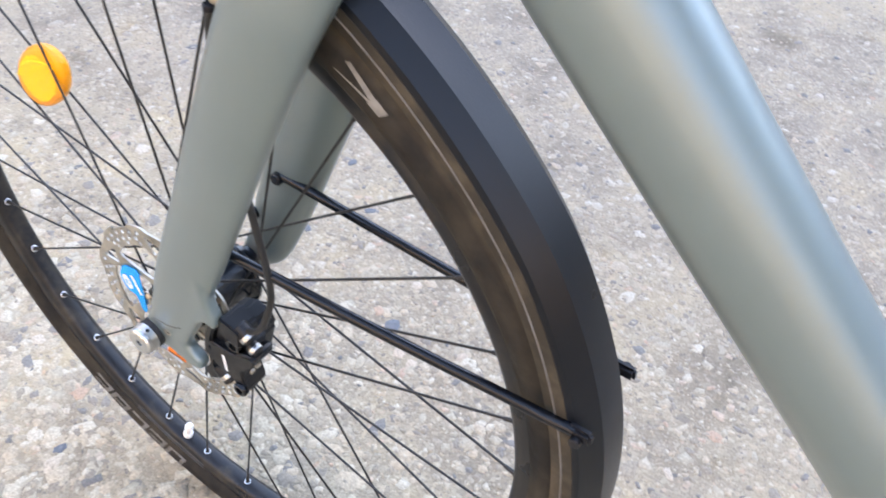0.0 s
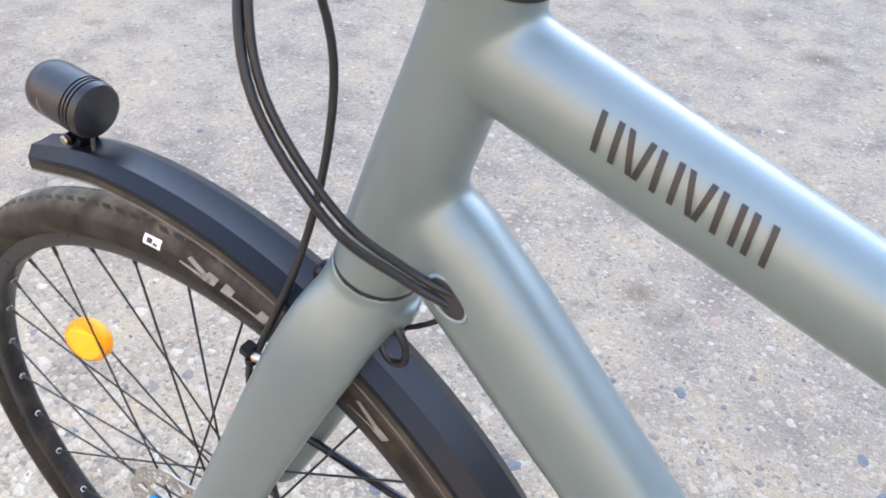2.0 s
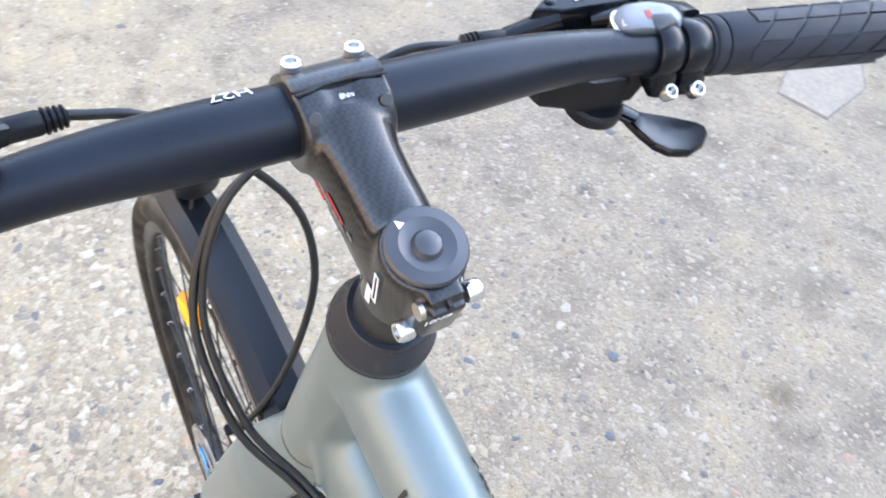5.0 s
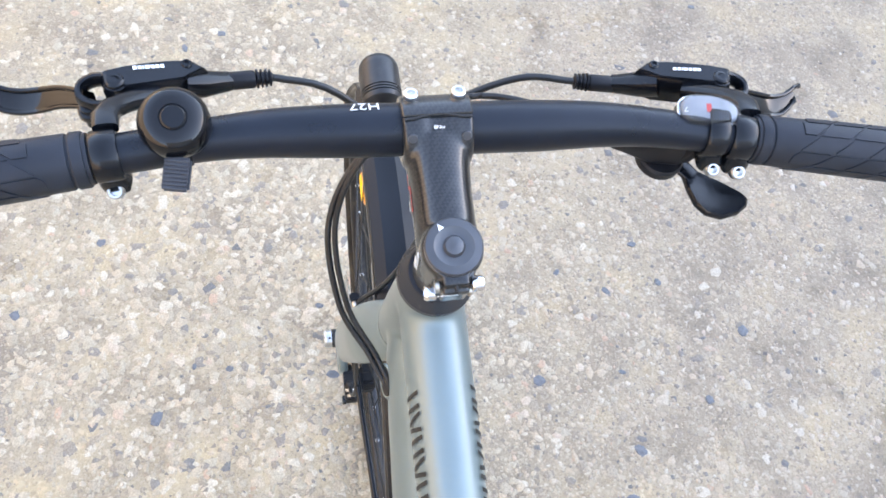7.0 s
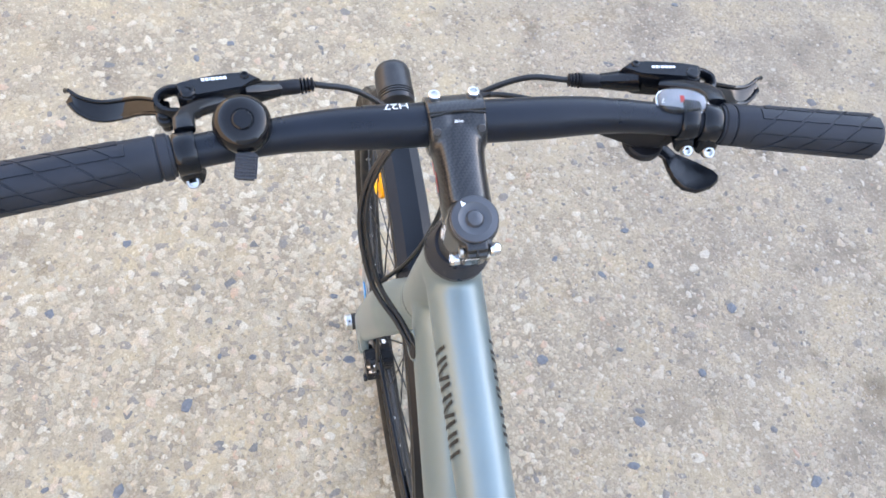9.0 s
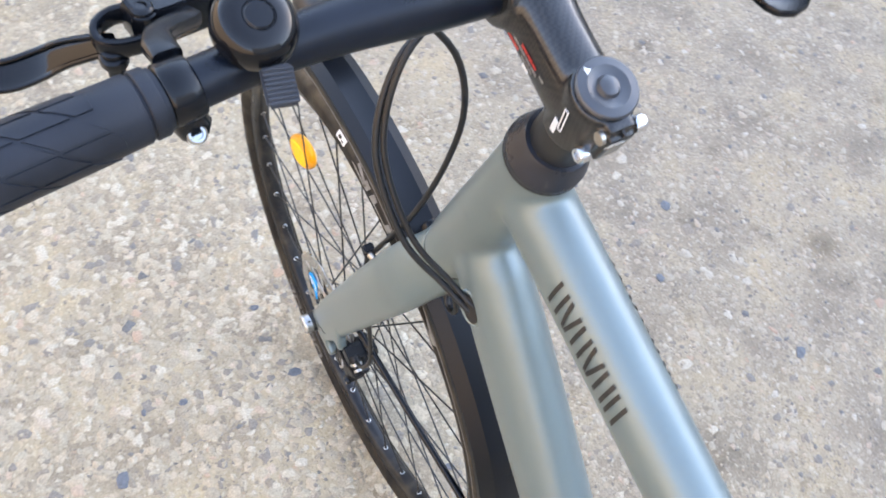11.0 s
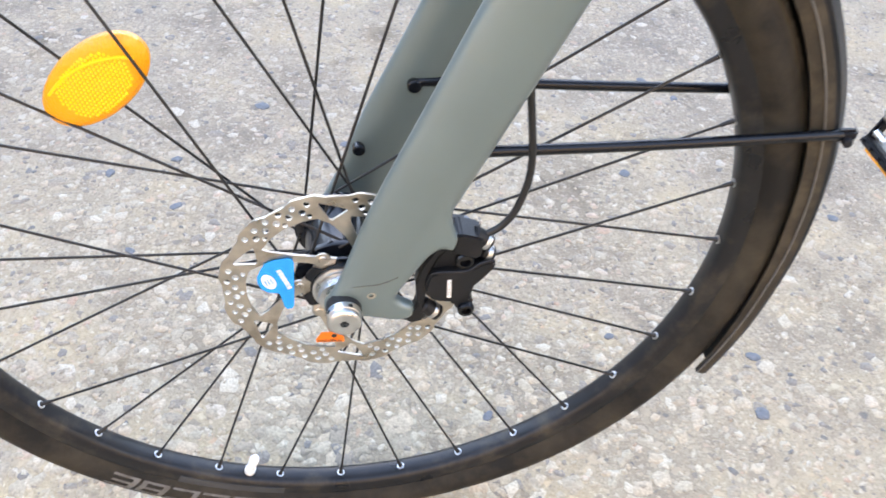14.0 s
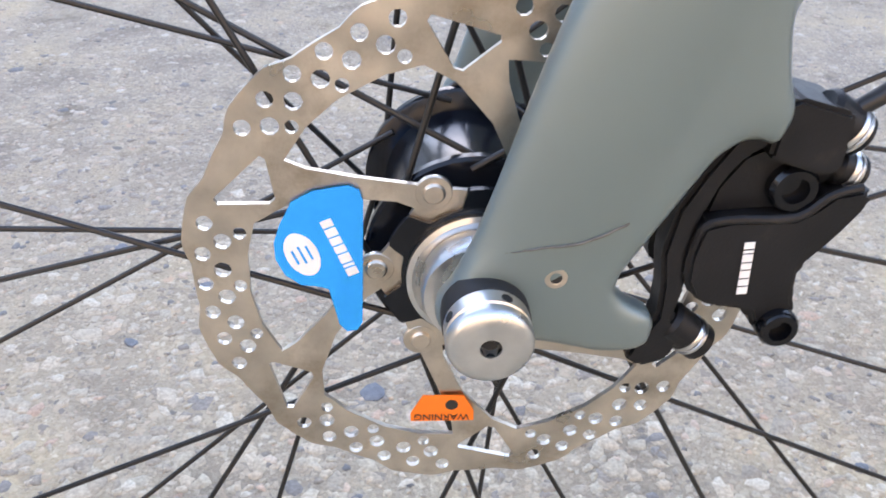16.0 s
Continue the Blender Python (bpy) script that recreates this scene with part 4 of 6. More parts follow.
        rod(bm, end + Vector((0.003, side * 0.002, -0.003)), end + Vector((0.003, side * 0.007, -0.003)), 0.0036, 12, 0.0006)
        part("stay_clip", bm, PLASTIC, stay)
        bm = bmesh.new()
        rod(bm, root + Vector((0, -side * 0.006, 0)), root + Vector((0, side * 0.006, 0)), 0.0052, 16, 0.001)
        part("stay_bolt", bm, BLACK, stay)


build_mudguard()


# ---- headset, stem, handlebar ----
def build_headset():
    cover = new("headset")
    cover.parent = bicycle
    tagged(cover, "black conical headset cover and spacers")
    m = axis_pose(SEAM, UP)
    bm = bmesh.new()
    lathe(bm, [(0.018, 0.2245), (0.0252, 0.2245), (0.0262, 0.2250), (0.0262, 0.2292), (0.0259, 0.2298), (0.0254, 0.2304), (0.0214, 0.2462), (0.0204, 0.2474), (0.0160, 0.2474)], m, 56)
    part("cover", bm, CONE, cover, "dark blue-grey conical cover")
    bm = bmesh.new()
    lathe(bm, [(0.020, 0.2226), (0.0258, 0.2226), (0.0264, 0.2232), (0.0264, 0.2250), (0.0258, 0.2256), (0.020, 0.2256)], m, 56)
    part("base_ring", bm, SEAL, cover, "black base ring")
    bm = bmesh.new()
    lathe(bm, [(0.0, 0.2460), (0.0176, 0.2460), (0.0178, 0.2480), (0.0178, 0.2700), (0.0, 0.2700)], m, 48)
    part("spacer", bm, SPACER, cover, "black steerer spacer")


build_headset()
BAR = Vector((0.1840, 0, 1.0285))


def build_stem():
    stem = new("stem")
    stem.parent = bicycle
    tagged(stem, "black carbon-weave stem clamping the handlebar")
    m = axis_pose(SEAM, UP)
    mid = steer(0.2930)
    bm = bmesh.new()
    lathe(bm, [(0, 0.2690), (0.0182, 0.2690), (0.0190, 0.2704), (0.0191, 0.285), (0.0187, 0.306), (0.0176, 0.3095), (0, 0.3095)], m, 48)
    way = (BAR - mid).normalized()
    upward = Vector((0, 1, 0)).cross(way) * -1
    side_y = Vector((0, 1, 0))
    drop = Vector((0, 0, -1))
    sweep(bm, [mid - way * 0.002 + drop * 0.0036, mid.lerp(BAR, 0.3) + drop * 0.0040, mid.lerp(BAR, 0.5) + drop * 0.0032, mid.lerp(BAR, 0.66) + drop * 0.0022, mid.lerp(BAR, 0.80) + drop * 0.0010, mid.lerp(BAR, 0.92)], [(0.0188, 0.0214), (0.0186, 0.0206), (0.0185, 0.0198), (0.0190, 0.0192), (0.0206, 0.0192), (0.0216, 0.0200)], 40, power=2.3)
    sweep(bm, [BAR + side_y * y for y in (-0.0215, -0.0200, -0.0095, -0.0045, 0.0045, 0.0095, 0.0200, 0.0215)], [0.0192, 0.0214, 0.0214, 0.0196, 0.0196, 0.0214, 0.0214, 0.0192], 36, ref=(0, 0, 1))
    # rear clamp ears
    block(bm, (0.0235, 0.020, 0.032), m @ Matrix.Translation((0, -0.0160, 0.2930)), 0.004)
    body = part("body", bm, CARBON, stem, "dark carbon-weave stem body")
    shrink_wrap(body, 0.0011, 14)
    return stem, body


stem_part, stem_body = build_stem()


def local(m, x, y, z):
    return m @ Vector((x, y, z))


def build_stem_details():
    m = axis_pose(SEAM, UP)  # x: to the bike's right, y: forward, z: up the steering axis
    bm = bmesh.new()
    lathe(bm, [(0.0, 0.3106), (0.0166, 0.3106), (0.0173, 0.3114), (0.0173, 0.3132), (0.0165, 0.3142), (0.0118, 0.3150), (0.0112, 0.3146), (0.0066, 0.3138), (0.0060, 0.3146), (0.0053, 0.3160), (0.0028, 0.3171), (0, 0.3174)], m, 64)
    part("top_cap", bm, CAPGREY, stem_part, "dark grey round top cap with a domed centre")
    bm = bmesh.new()
    slab(bm, [(-0.0019, 0.0120), (0.0019, 0.0120), (0.0, 0.0158)], 0.0003, m @ pose(0, 0, 0.31475, 0, 0, 32), 0)
    part("arrow_mark", bm, WHITE, stem_part, "small white triangle")
    # clamp: a slot down the back and two bolts across it
    bm = bmesh.new()
    block(bm, (0.0018, 0.0120, 0.0300), m @ Matrix.Translation((0, -0.0190, 0.2930)), 0.0002, 1)
    part("clamp_slot", bm, SEAL, stem_part)
    for z, s in ((0.2838, -1), (0.3030, 1)):
        bm = bmesh.new()
        a, b = local(m, s * 0.0095, -0.0205, z), local(m, s * 0.0205, -0.0205, z)
        lathe(bm, [(0, 0), (0.0042, 0), (0.0048, 0.001), (0.0048, 0.0058), (0.0040, 0.0070), (0.0026, 0.0070), (0.0023, 0.0045), (0, 0.0045)], axis_pose(a, b - a), 20)
        part("clamp_bolt", bm, CHROME, stem_part, "polished clamp bolt")
        bm = bmesh.new()
        a, b = local(m, -s * 0.0100, -0.0205, z), local(m, -s * 0.0122, -0.0205, z)
        rod(bm, a, b, 0.0038, 16)
        part("bolt_end", bm, STEEL, stem_part)
    # mark on the side: a filled and an outlined slanting shape
    left = frame_pose(steer(0.2895, 0.0005, -0.0194), BACK, UP) @ pose(0, 0, 0, 0, 0, 26) @ Matrix.Scale(1.25, 4)
    bm = bmesh.new()
    for shape in ([(-0.0046, -0.0082), (-0.0018, -0.0088), (0.0004, -0.0012), (-0.0022, 0.0002)], [(0.0002, -0.0040), (0.0008, -0.0040), (0.0036, 0.0086), (0.0030, 0.0088)], [(0.0022, -0.0044), (0.0028, -0.0044), (0.0056, 0.0078), (0.0050, 0.0080)], [(0.0002, -0.0044), (0.0028, -0.0048), (0.0028, -0.0042), (0.0002, -0.0038)], [(0.0030, 0.0082), (0.0056, 0.0076), (0.0056, 0.0082), (0.0030, 0.0088)]):
        slab(bm, shape, 0.0003, left, 0)
    part("side_mark", bm, WHITE, stem_part, "white plain mark")
    # decal on the side of the extension: small pale and red pieces
    mid = steer(0.2930)
    way = (BAR - mid).normalized()
    side = frame_pose(mid.lerp(BAR, 0.52) + Vector((0, -0.0188, -0.0045)), -way, Vector((0, 0, 1)))
    rows = ((RED, 0.0034, -0.0040, (0.0060, 0.0050, 0.0036)), (GREYPRINT, 0.0004, -0.0210, (0.004, 0.006, 0.005, 0.007, 0.005, 0.006)), (RED, -0.0026, -0.0180, (0.0070, 0.0060)), (GREYPRINT, -0.0028, -0.0010, (0.0050, 0.0060)), (WHITE, -0.0056, 0.0020, (0.0060,)), (GREYPRINT, 0.0034, 0.0150, (0.0045,)))
    for mat, z, x, widths in rows:
        mark_bars("decal", stem_part, mat, list(widths), 0.0019, 0.0006, side @ Matrix.Translation((x + sum(widths) / 2, z, 0.0)), "red plain decal" if mat == RED else "pale plain decal")
    part("torque_text", lettering("10Nm", 0.0052, frame_pose(local(m, -0.0056, -0.0263, 0.3030), Vector((0, 1, 0)), UP)), WHITE, stem_part, "white torque figure")
    # faceplate in front of the bar, with four bolts
    fwd = way
    upw = Vector((-fwd.z, 0, fwd.x))
    if upw.z < 0:
        upw = -upw
    bm = bmesh.new()
    n = 20
    prof = []
    for k in range(n + 1):
        a = radians(-86 + 172 * k / n)
        prof.append((0.0226 * math.cos(a), 0.0226 * math.sin(a)))
    for k in range(n + 1):
        a = radians(86 - 172 * k / n)
        prof.append((0.0165 * math.cos(a), 0.0165 * math.sin(a)))
    mm = Matrix((fwd, upw, fwd.cross(upw))).transposed().to_4x4()
    mm.translation = BAR - fwd.cross(upw) * 0.0212
    slab(bm, prof, 0.0424, mm, 0.0008, 1)
    part("faceplate", bm, CARBON, stem_part, "glossy black clamp faceplate")
    bm = bmesh.new()
    sweep(bm, smooth_path([BAR + upw * (0.0224 - 0.0012 * math.cos(y * 75)) + fwd * (0.0010 + 0.0016 * math.cos(y * 150)) + Vector((0, y, 0)) for y in (-0.0205, -0.0140, -0.0070, 0.0, 0.0070, 0.0140, 0.0205)], 30), 0.0009, 8)
    part("faceplate_gap", bm, SEAL, stem_part)
    for y in (-0.0145, 0.0145):
        at = BAR + fwd * 0.0155 + upw * 0.0150 + Vector((0, y, 0))
        way_up = (fwd * 0.35 + upw).normalized()
        bm = bmesh.new()
        rod(bm, at - way_up * 0.009, at + way_up * 0.0005, 0.0056, 18, 0.0014)
        part("bolt_boss", bm, CARBON, stem_part)
        bm = bmesh.new()
        lathe(bm, [(0, 0), (0.0042, 0), (0.0045, 0.0008), (0.0045, 0.0058), (0.0038, 0.0066), (0.0025, 0.0066), (0.0022, 0.0045), (0, 0.0045)], axis_pose(at - way_up * 0.0005, way_up), 16)
        part("faceplate_bolt", bm, SILVER, stem_part, "bright faceplate bolt")
        low = BAR + fwd * 0.017 - upw * 0.016 + Vector((0, y, 0))
        bm = bmesh.new()
        rod(bm, low - fwd * 0.006, low + fwd * 0.004, 0.0052, 16, 0.0012)
        part("bolt_boss", bm, CARBON, stem_part)
        bm = bmesh.new()
        at = BAR - fwd * 0.0110 + upw * 0.0186 + Vector((0, y * 1.12, 0))
        rod(bm, at, at + (upw - fwd).normalized() * 0.0014, 0.0029, 14, 0.0003)
        part("pinch_hole", bm, CAPGREY, stem_part)
    part("torque_text", lettering("8Nm", 0.0032, frame_pose(BAR + upw * 0.0216 - fwd * 0.006, Vector((0, 1, 0)), fwd + upw * 0.3)), WHITE, stem_part, "white torque figure")


build_stem_details()

handlebar = new("handlebar")
handlebar.parent = bicycle
tagged(handlebar, "matt black flat handlebar with swept ends")
# The bar's own pieces are laid out about HOME; it sits in the clamp rolled a little, its end on the far side the lower.
HOME = Vector((0.1868, 0, 1.0370))
SEAT = Matrix.Translation(BAR + Vector((-0.0025, 0.0030, 0))) @ pose(0, 0, 0, -2.4, 1.5, -0.5) @ Matrix.Scale(1.025, 4) @ Matrix.Translation(-HOME)
handlebar.matrix_basis = SEAT


def bar_at(y):
    a = abs(y)
    t = max(0.0, (a - 0.085)) / 0.25
    u = min(1.0, max(0.0, (a - 0.085) / 0.06))
    bend = 0.5 * u * u * 0.06 if a < 0.145 else 0.03 + (a - 0.145)
    return Vector((HOME.x + 0.145 * bend, y, HOME.z - 0.035 * bend))


def bar_dir(y):
    return (bar_at(y + 0.005) - bar_at(y - 0.005)).normalized()


def tube_bars(bm, p0, way, radius, specs, flank, lift=0.0003):
    """Bars wrapped on a tube: specs of (along, round angle, half length along, half angle, slant)."""
    way = Vector(way).normalized()
    side = Vector((0, flank, 0))
    upv = side.cross(way)
    if upv.z < 0:
        upv = -upv
    for s, ang, hs, ha, slant in specs:
        rows = []
        for k in range(7):
            u = -1 + 2 * k / 6
            a = radians(ang + ha * u)
            n = side * math.cos(a) + upv * math.sin(a)
            c = Vector(p0) + way * (s + slant * u) + n * (radius(ang + ha * u) + lift)
            rows.append((bm.verts.new(c - way * hs), bm.verts.new(c + way * hs)))
        for a, b in zip(rows, rows[1:]):
            bm.faces.new((a[0], a[1], b[1], b[0]))
    return bm


def build_handlebar():
    bm = bmesh.new()
    ys = [-0.32 + 0.64 * k / 96 for k in range(97)]
    rad = []
    for y in ys:
        a = abs(y)
        t = min(1.0, max(0.0, (a - 0.050) / 0.115))
        t = t * t * (3 - 2 * t)
        rad.append(0.0160 - 0.0042 * t)
    sweep(bm, [bar_at(y) for y in ys], rad, 32, ref=(0, 0, 1))
    part("bar", bm, BARBLACK, handlebar, "matt black butted tube")
    part("bar_text", lettering("H27", 0.0105, frame_pose(bar_at(-0.045) + Vector((-0.0062, 0, 0.0149)), Vector((0.02, -1, 0)), Vector((1, 0.05, 0.40)))), WHITE, handlebar, "white lettering")
    for side, o in ((-1, -0.0030), (1, 0.0)):
        bm = bmesh.new()
        prof = [(0.2012, 0.0122), (0.2014, 0.0146), (0.2034, 0.0147), (0.2036, 0.0157), (0.2044, 0.0161), (0.2096, 0.0162), (0.2103, 0.0157), (0.2105, 0.0148), (0.2117, 0.0148), (0.2119, 0.0156), (0.2128, 0.0161), (0.24, 0.0165), (0.27, 0.0170), (0.30, 0.0172), (0.325, 0.0167), (0.33, 0.0150)]
        sweep(bm, [bar_at(side * (y + o)) for y, _ in prof], [r for _, r in prof], 40, ref=(0, 0, 1))
        grip = part("grip", bm, GRIP, handlebar, "black rubber grip with a winding raised pattern")
        # raised pads between winding grooves, cut across by short slits, behind a curved flange
        pad = bmesh.new()
        pitch, wind, rows_round = 0.023, 0.115, 10
        for row in range(rows_round):
            phi = 2 * math.pi * row / rows_round
            edge = 0.2300 - 0.0060 * math.sin(phi)
            for col in range(12):
                mid = 0.2330 + col * pitch - wind * row / rows_round
                ring0, ring1 = [], []
                spans = []
                for j in range(5):
                    v = -1 + j / 2
                    slant = -v * wind / rows_round / 2
                    lo, hi = max(edge, mid - 0.0106 + slant), min(0.3265, mid + 0.0106 + slant)
                    spans.append((v, lo, hi))
                if min(hi - lo for _, lo, hi in spans) < 0.003:
                    continue
                loop = [(v, lo) for v, lo, hi in spans] + [(v, hi) for v, lo, hi in reversed(spans)]
                cy = sum(q[1] for q in loop) / len(loop)
                for v, q in loop:
                    for lst, proud, k in ((ring0, -0.0006, 1.0), (ring1, 0.0008, 0.955)):
                        yy = side * (cy + (q - cy) * k + o)
                        c, d = bar_at(yy), bar_dir(yy)
                        up0 = (Vector((0, 0, 1)) - d * d.z).normalized()
                        rear = (Vector((1, 0, 0)) - d * d.x).normalized()
                        aa = phi + v * k * 0.285
                        r = 0.0164 + 0.0008 * (abs(yy) - 0.23) / 0.07
                        lst.append(pad.verts.new(c + (up0 * math.cos(aa) + rear * math.sin(aa)) * (r + proud)))
                for j in range(4):
                    pad.faces.new((ring1[j], ring1[j + 1], ring1[8 - j], ring1[9 - j]))
                for k in range(10):
                    pad.faces.new((ring0[k], ring0[(k + 1) % 10], ring1[(k + 1) % 10], ring1[k]))
        bmesh.ops.recalc_face_normals(pad, faces=pad.faces[:])
        part("raised_pattern", pad, GRIP, grip, kind="stuff")


build_handlebar()


def clamp_band(bm, y, width, r, bolt_dir, ear, inward):
    """A band round the bar with a flared ear, as brake levers and shifters have."""
    b, d = bar_at(y), bar_dir(y)
    m = axis_pose(b - d * width / 2, d, ref=(0, 0, 1))
    lathe(bm, [(0.0112, 0), (r - 0.0009, 0), (r, 0.0012), (r + 0.0002, width / 2), (r, width - 0.0012), (r - 0.0009, width), (0.0112, width)], m, 40)
    e = Vector(bolt_dir).normalized()
    sweep(bm, [b + e * 0.004, b + e * (r * 0.9) + d * inward * 0.4, b + e * (ear - 0.004) + d * inward, b + e * (ear + 0.0015) + d * inward], [(width * 0.49, 0.0110), (width * 0.55, 0.0100), (width * 0.60, 0.0075), (width * 0.46, 0.0050)], 20, ref=tuple(d), power=3.2)
    return b + e * ear + d * inward


def socket_bolt(name, at, way, r, length, parent, mat=None, label=""):
    bm = bmesh.new()
    lathe(bm, [(0, 0), (r * 0.92, 0), (r, length * 0.15), (r, length * 0.80), (r * 0.80, length), (r * 0.60, length), (r * 0.52, length * 0.45), (0, length * 0.45)], axis_pose(at, way), 20)
    return part(name, bm, mat or SILVER, parent, label)


def prism(bm, outline, levels, place):
    """A shaped block: the outline grown or shrunk about its middle at each height."""
    cx = sum(a for a, _ in outline) / len(outline)
    cy = sum(b for _, b in outline) / len(outline)
    rings = [[bm.verts.new(place(cx + (a - cx) * f, cy + (b - cy) * f, h)) for a, b in outline] for f, h in levels]
    n = len(outline)
    for low, high in zip(rings, rings[1:]):
        for k in range(n):
            bm.faces.new((low[k], low[(k + 1) % n], high[(k + 1) % n], high[k]))
    bm.faces.new(rings[0][::-1])
    bm.faces.new(rings[-1])
    bmesh.ops.recalc_face_normals(bm, faces=bm.faces[:])


# Each brake lever: clamp, cylinder, lever blade, hose boot. Drawn for the left and mirrored, turned and shifted for the right.
def build_brake(side):
    brake = new("brake_lever")
    brake.parent = handlebar
    tagged(brake, "black hydraulic brake lever")
    turn = Matrix.Rotation(radians(-5.0), 3, "Y")
    hub = Vector((0.1920, 0, 1.0350))

    def at(x, y, z):
        if side < 0:
            return Vector((x, -y, z))
        p = turn @ (Vector((x, y, z)) - hub) + hub
        p.y += 0.0120
        p.x += 0.035 * max(0.0, y - 0.145)
        return p

    y0, width = (-0.1900, 0.0150) if side < 0 else (0.1933, 0.0150)
    way = (0.32, 0, -0.93) if side < 0 else (0.47, 0, -0.88)
    bm = bmesh.new()
    tip = clamp_band(bm, y0, width, 0.0150, way, 0.0222, 0.0025 if side < 0 else 0.0020)
    part("clamp", bm, BLACK, brake)
    socket_bolt("clamp_bolt", tip + Vector((0.0035, 0, 0.0012)), Vector((0.60, -0.05, 0.80)), 0.0048, 0.0066, brake, label="bright clamp bolt")
    # arm from the clamp to the cylinder
    bm = bmesh.new()
    arm = [at(0.1860, 0.1895, 1.0440), at(0.1770, 0.1905, 1.0425), at(0.1670, 0.1885, 1.0380), at(0.1575, 0.1810, 1.0320), at(0.1440, 0.1660, 1.0220)]
    sweep(bm, arm, [(0.0040, 0.0072), (0.0045, 0.0078), (0.0048, 0.0068), (0.0050, 0.0058), (0.0050, 0.0060)], 16, ref=(0, 0, 1), power=3)
    # flat-topped cylinder body and its neck
    plan = [(0.1945, 0.1375), (0.1836, 0.1323), (0.1700, 0.1275), (0.1571, 0.1237), (0.1462, 0.1220), (0.1390, 0.1262), (0.1497, 0.1357), (0.1816, 0.1468), (0.1925, 0.1460)]
    prism(bm, plan, [(1.02, -0.0230), (1.10, -0.0180), (1.12, -0.0070), (1.04, -0.0012), (0.97, 0.0)], lambda a, x, h: at(x, a, 1.0310 + 0.2 * (a - 0.1655) + h))
    neck = [at(0.1330, 0.1520, 1.0180), at(0.1290, 0.1400, 1.0130), at(0.1240, 0.1300, 1.0085), at(0.1213, 0.1245, 1.0062)]
    sweep(bm, neck, [(0.0085, 0.0085), (0.0078, 0.0078), (0.0062, 0.0064), (0.0056, 0.0058)], 16, ref=(0, 0, 1), power=2.8)
    # eyelet round the lever's pivot
    eye = smooth_path([at(0.1365, 0.1920, 1.0270), at(0.1340, 0.2020, 1.0245), at(0.1375, 0.2100, 1.0220), at(0.1450, 0.2105, 1.0190), at(0.1510, 0.2020, 1.0200), at(0.1540, 0.1900, 1.0230)], 18)
    sweep(bm, eye, [(0.0052, 0.0026)] * 18, 12, ref=(0, 0, 1), power=3)
    part("master_cylinder", bm, BLACK, brake, "black angular brake cylinder", smooth=28)
    up = (at(0.13, 0.16, 1.04) - at(0.13, 0.16, 1.03)).normalized()
    along = (at(0.1330, 0.150, 1.0279) - at(0.1430, 0.190, 1.0359)).normalized() * (1 if side < 0 else -1)
    mark = at(0.1312, 0.1700, 1.0322) if side < 0 else at(0.1335, 0.1680, 1.0318)
    mark_bars("mark", brake, WHITE, [0.0024, 0.0022, 0.0008, 0.0028, 0.0022, 0.0022, 0.0022], 0.0027, 0.0006, frame_pose(mark, along, up.cross(along)), "small white plain mark")
    for p, r in ((at(0.1250, 0.1485, 1.0272), 0.0036), (at(0.1437, 0.1885, 1.0345), 0.0056)):
        bm = bmesh.new()
        lathe(bm, [(0, -0.010), (r * 1.2, -0.010), (r * 1.2, -0.0015), (r * 1.05, -0.0012), (r, -0.0008), (r, 0.0006), (r * 0.8, 0.0016), (r * 0.5, 0.0017), (r * 0.42, 0.0004), (0, 0.0004)], axis_pose(p, up), 22)
        part("cap_screw", bm, BLACK, brake)
    # lever blade: a hollow shell with rolled edges and a hooked tip
    if side < 0:
        keys = [at(0.1440, 0.2040, 1.0160), at(0.1364, 0.2145, 1.010), at(0.1294, 0.2275, 1.003), at(0.1262, 0.2384, 0.997), at(0.1245, 0.2524, 0.993), at(0.1222, 0.2635, 0.993), at(0.1180, 0.2719, 0.995), at(0.1120, 0.2775, 0.9960)]
        hook = Vector((0.1055, -0.2806, 0.9965))
    else:
        keys = [at(0.1440, 0.2040, 1.0160), at(0.1395, 0.2120, 1.0110), at(0.1350, 0.2230, 1.0040), at(0.1320, 0.2340, 0.9980), at(0.1300, 0.2460, 0.9930), at(0.1275, 0.2570, 0.9910), at(0.1230, 0.2650, 0.9915), at(0.1180, 0.2710, 0.9930)]
        hook = at(0.1110, 0.2775, 0.9950)
    n = 26
    path = smooth_path(keys, n)
    flat = Vector((-0.84, 0, 0.54))
    half = [0.0042 + 0.0034 * math.sin(min(1.0, k / 15) * math.pi / 2) - 0.0022 * max(0, k - 18) / 7 for k in range(n)]
    bm = bmesh.new()
    sweep(bm, path, [(h, 0.0016) for h in half], 14, ref=tuple(flat), power=2.6)
    for sgn in (-1, 1):
        edge = [p + flat * (sgn * h * 0.92) + Vector((0.0010, 0, 0.0018)) for p, h in zip(path, half)]
        if sgn > 0:
            edge = edge + [edge[-1].lerp(hook, 0.5), hook]
        sweep(bm, edge, [0.0016] * (len(edge) - 1) + [0.0022], 10, ref=(0.3, 0.1, 1))
    part("lever_blade", bm, GLOSS, brake, "glossy black lever blade with a hooked tip")
    bm = bmesh.new()
    p = at(0.1480, 0.2065, 1.0165)
    lathe(bm, [(0, -0.016), (0.0042, -0.016), (0.0046, -0.0085), (0.0064, -0.0080), (0.0070, -0.0065), (0.0070, -0.0030), (0.0060, -0.0020), (0.0052, -0.0018), (0.0052, 0.0008), (0.0040, 0.0016), (0, 0.0016)], axis_pose(p, up), 24)
    part("pivot", bm, BLACK, brake)
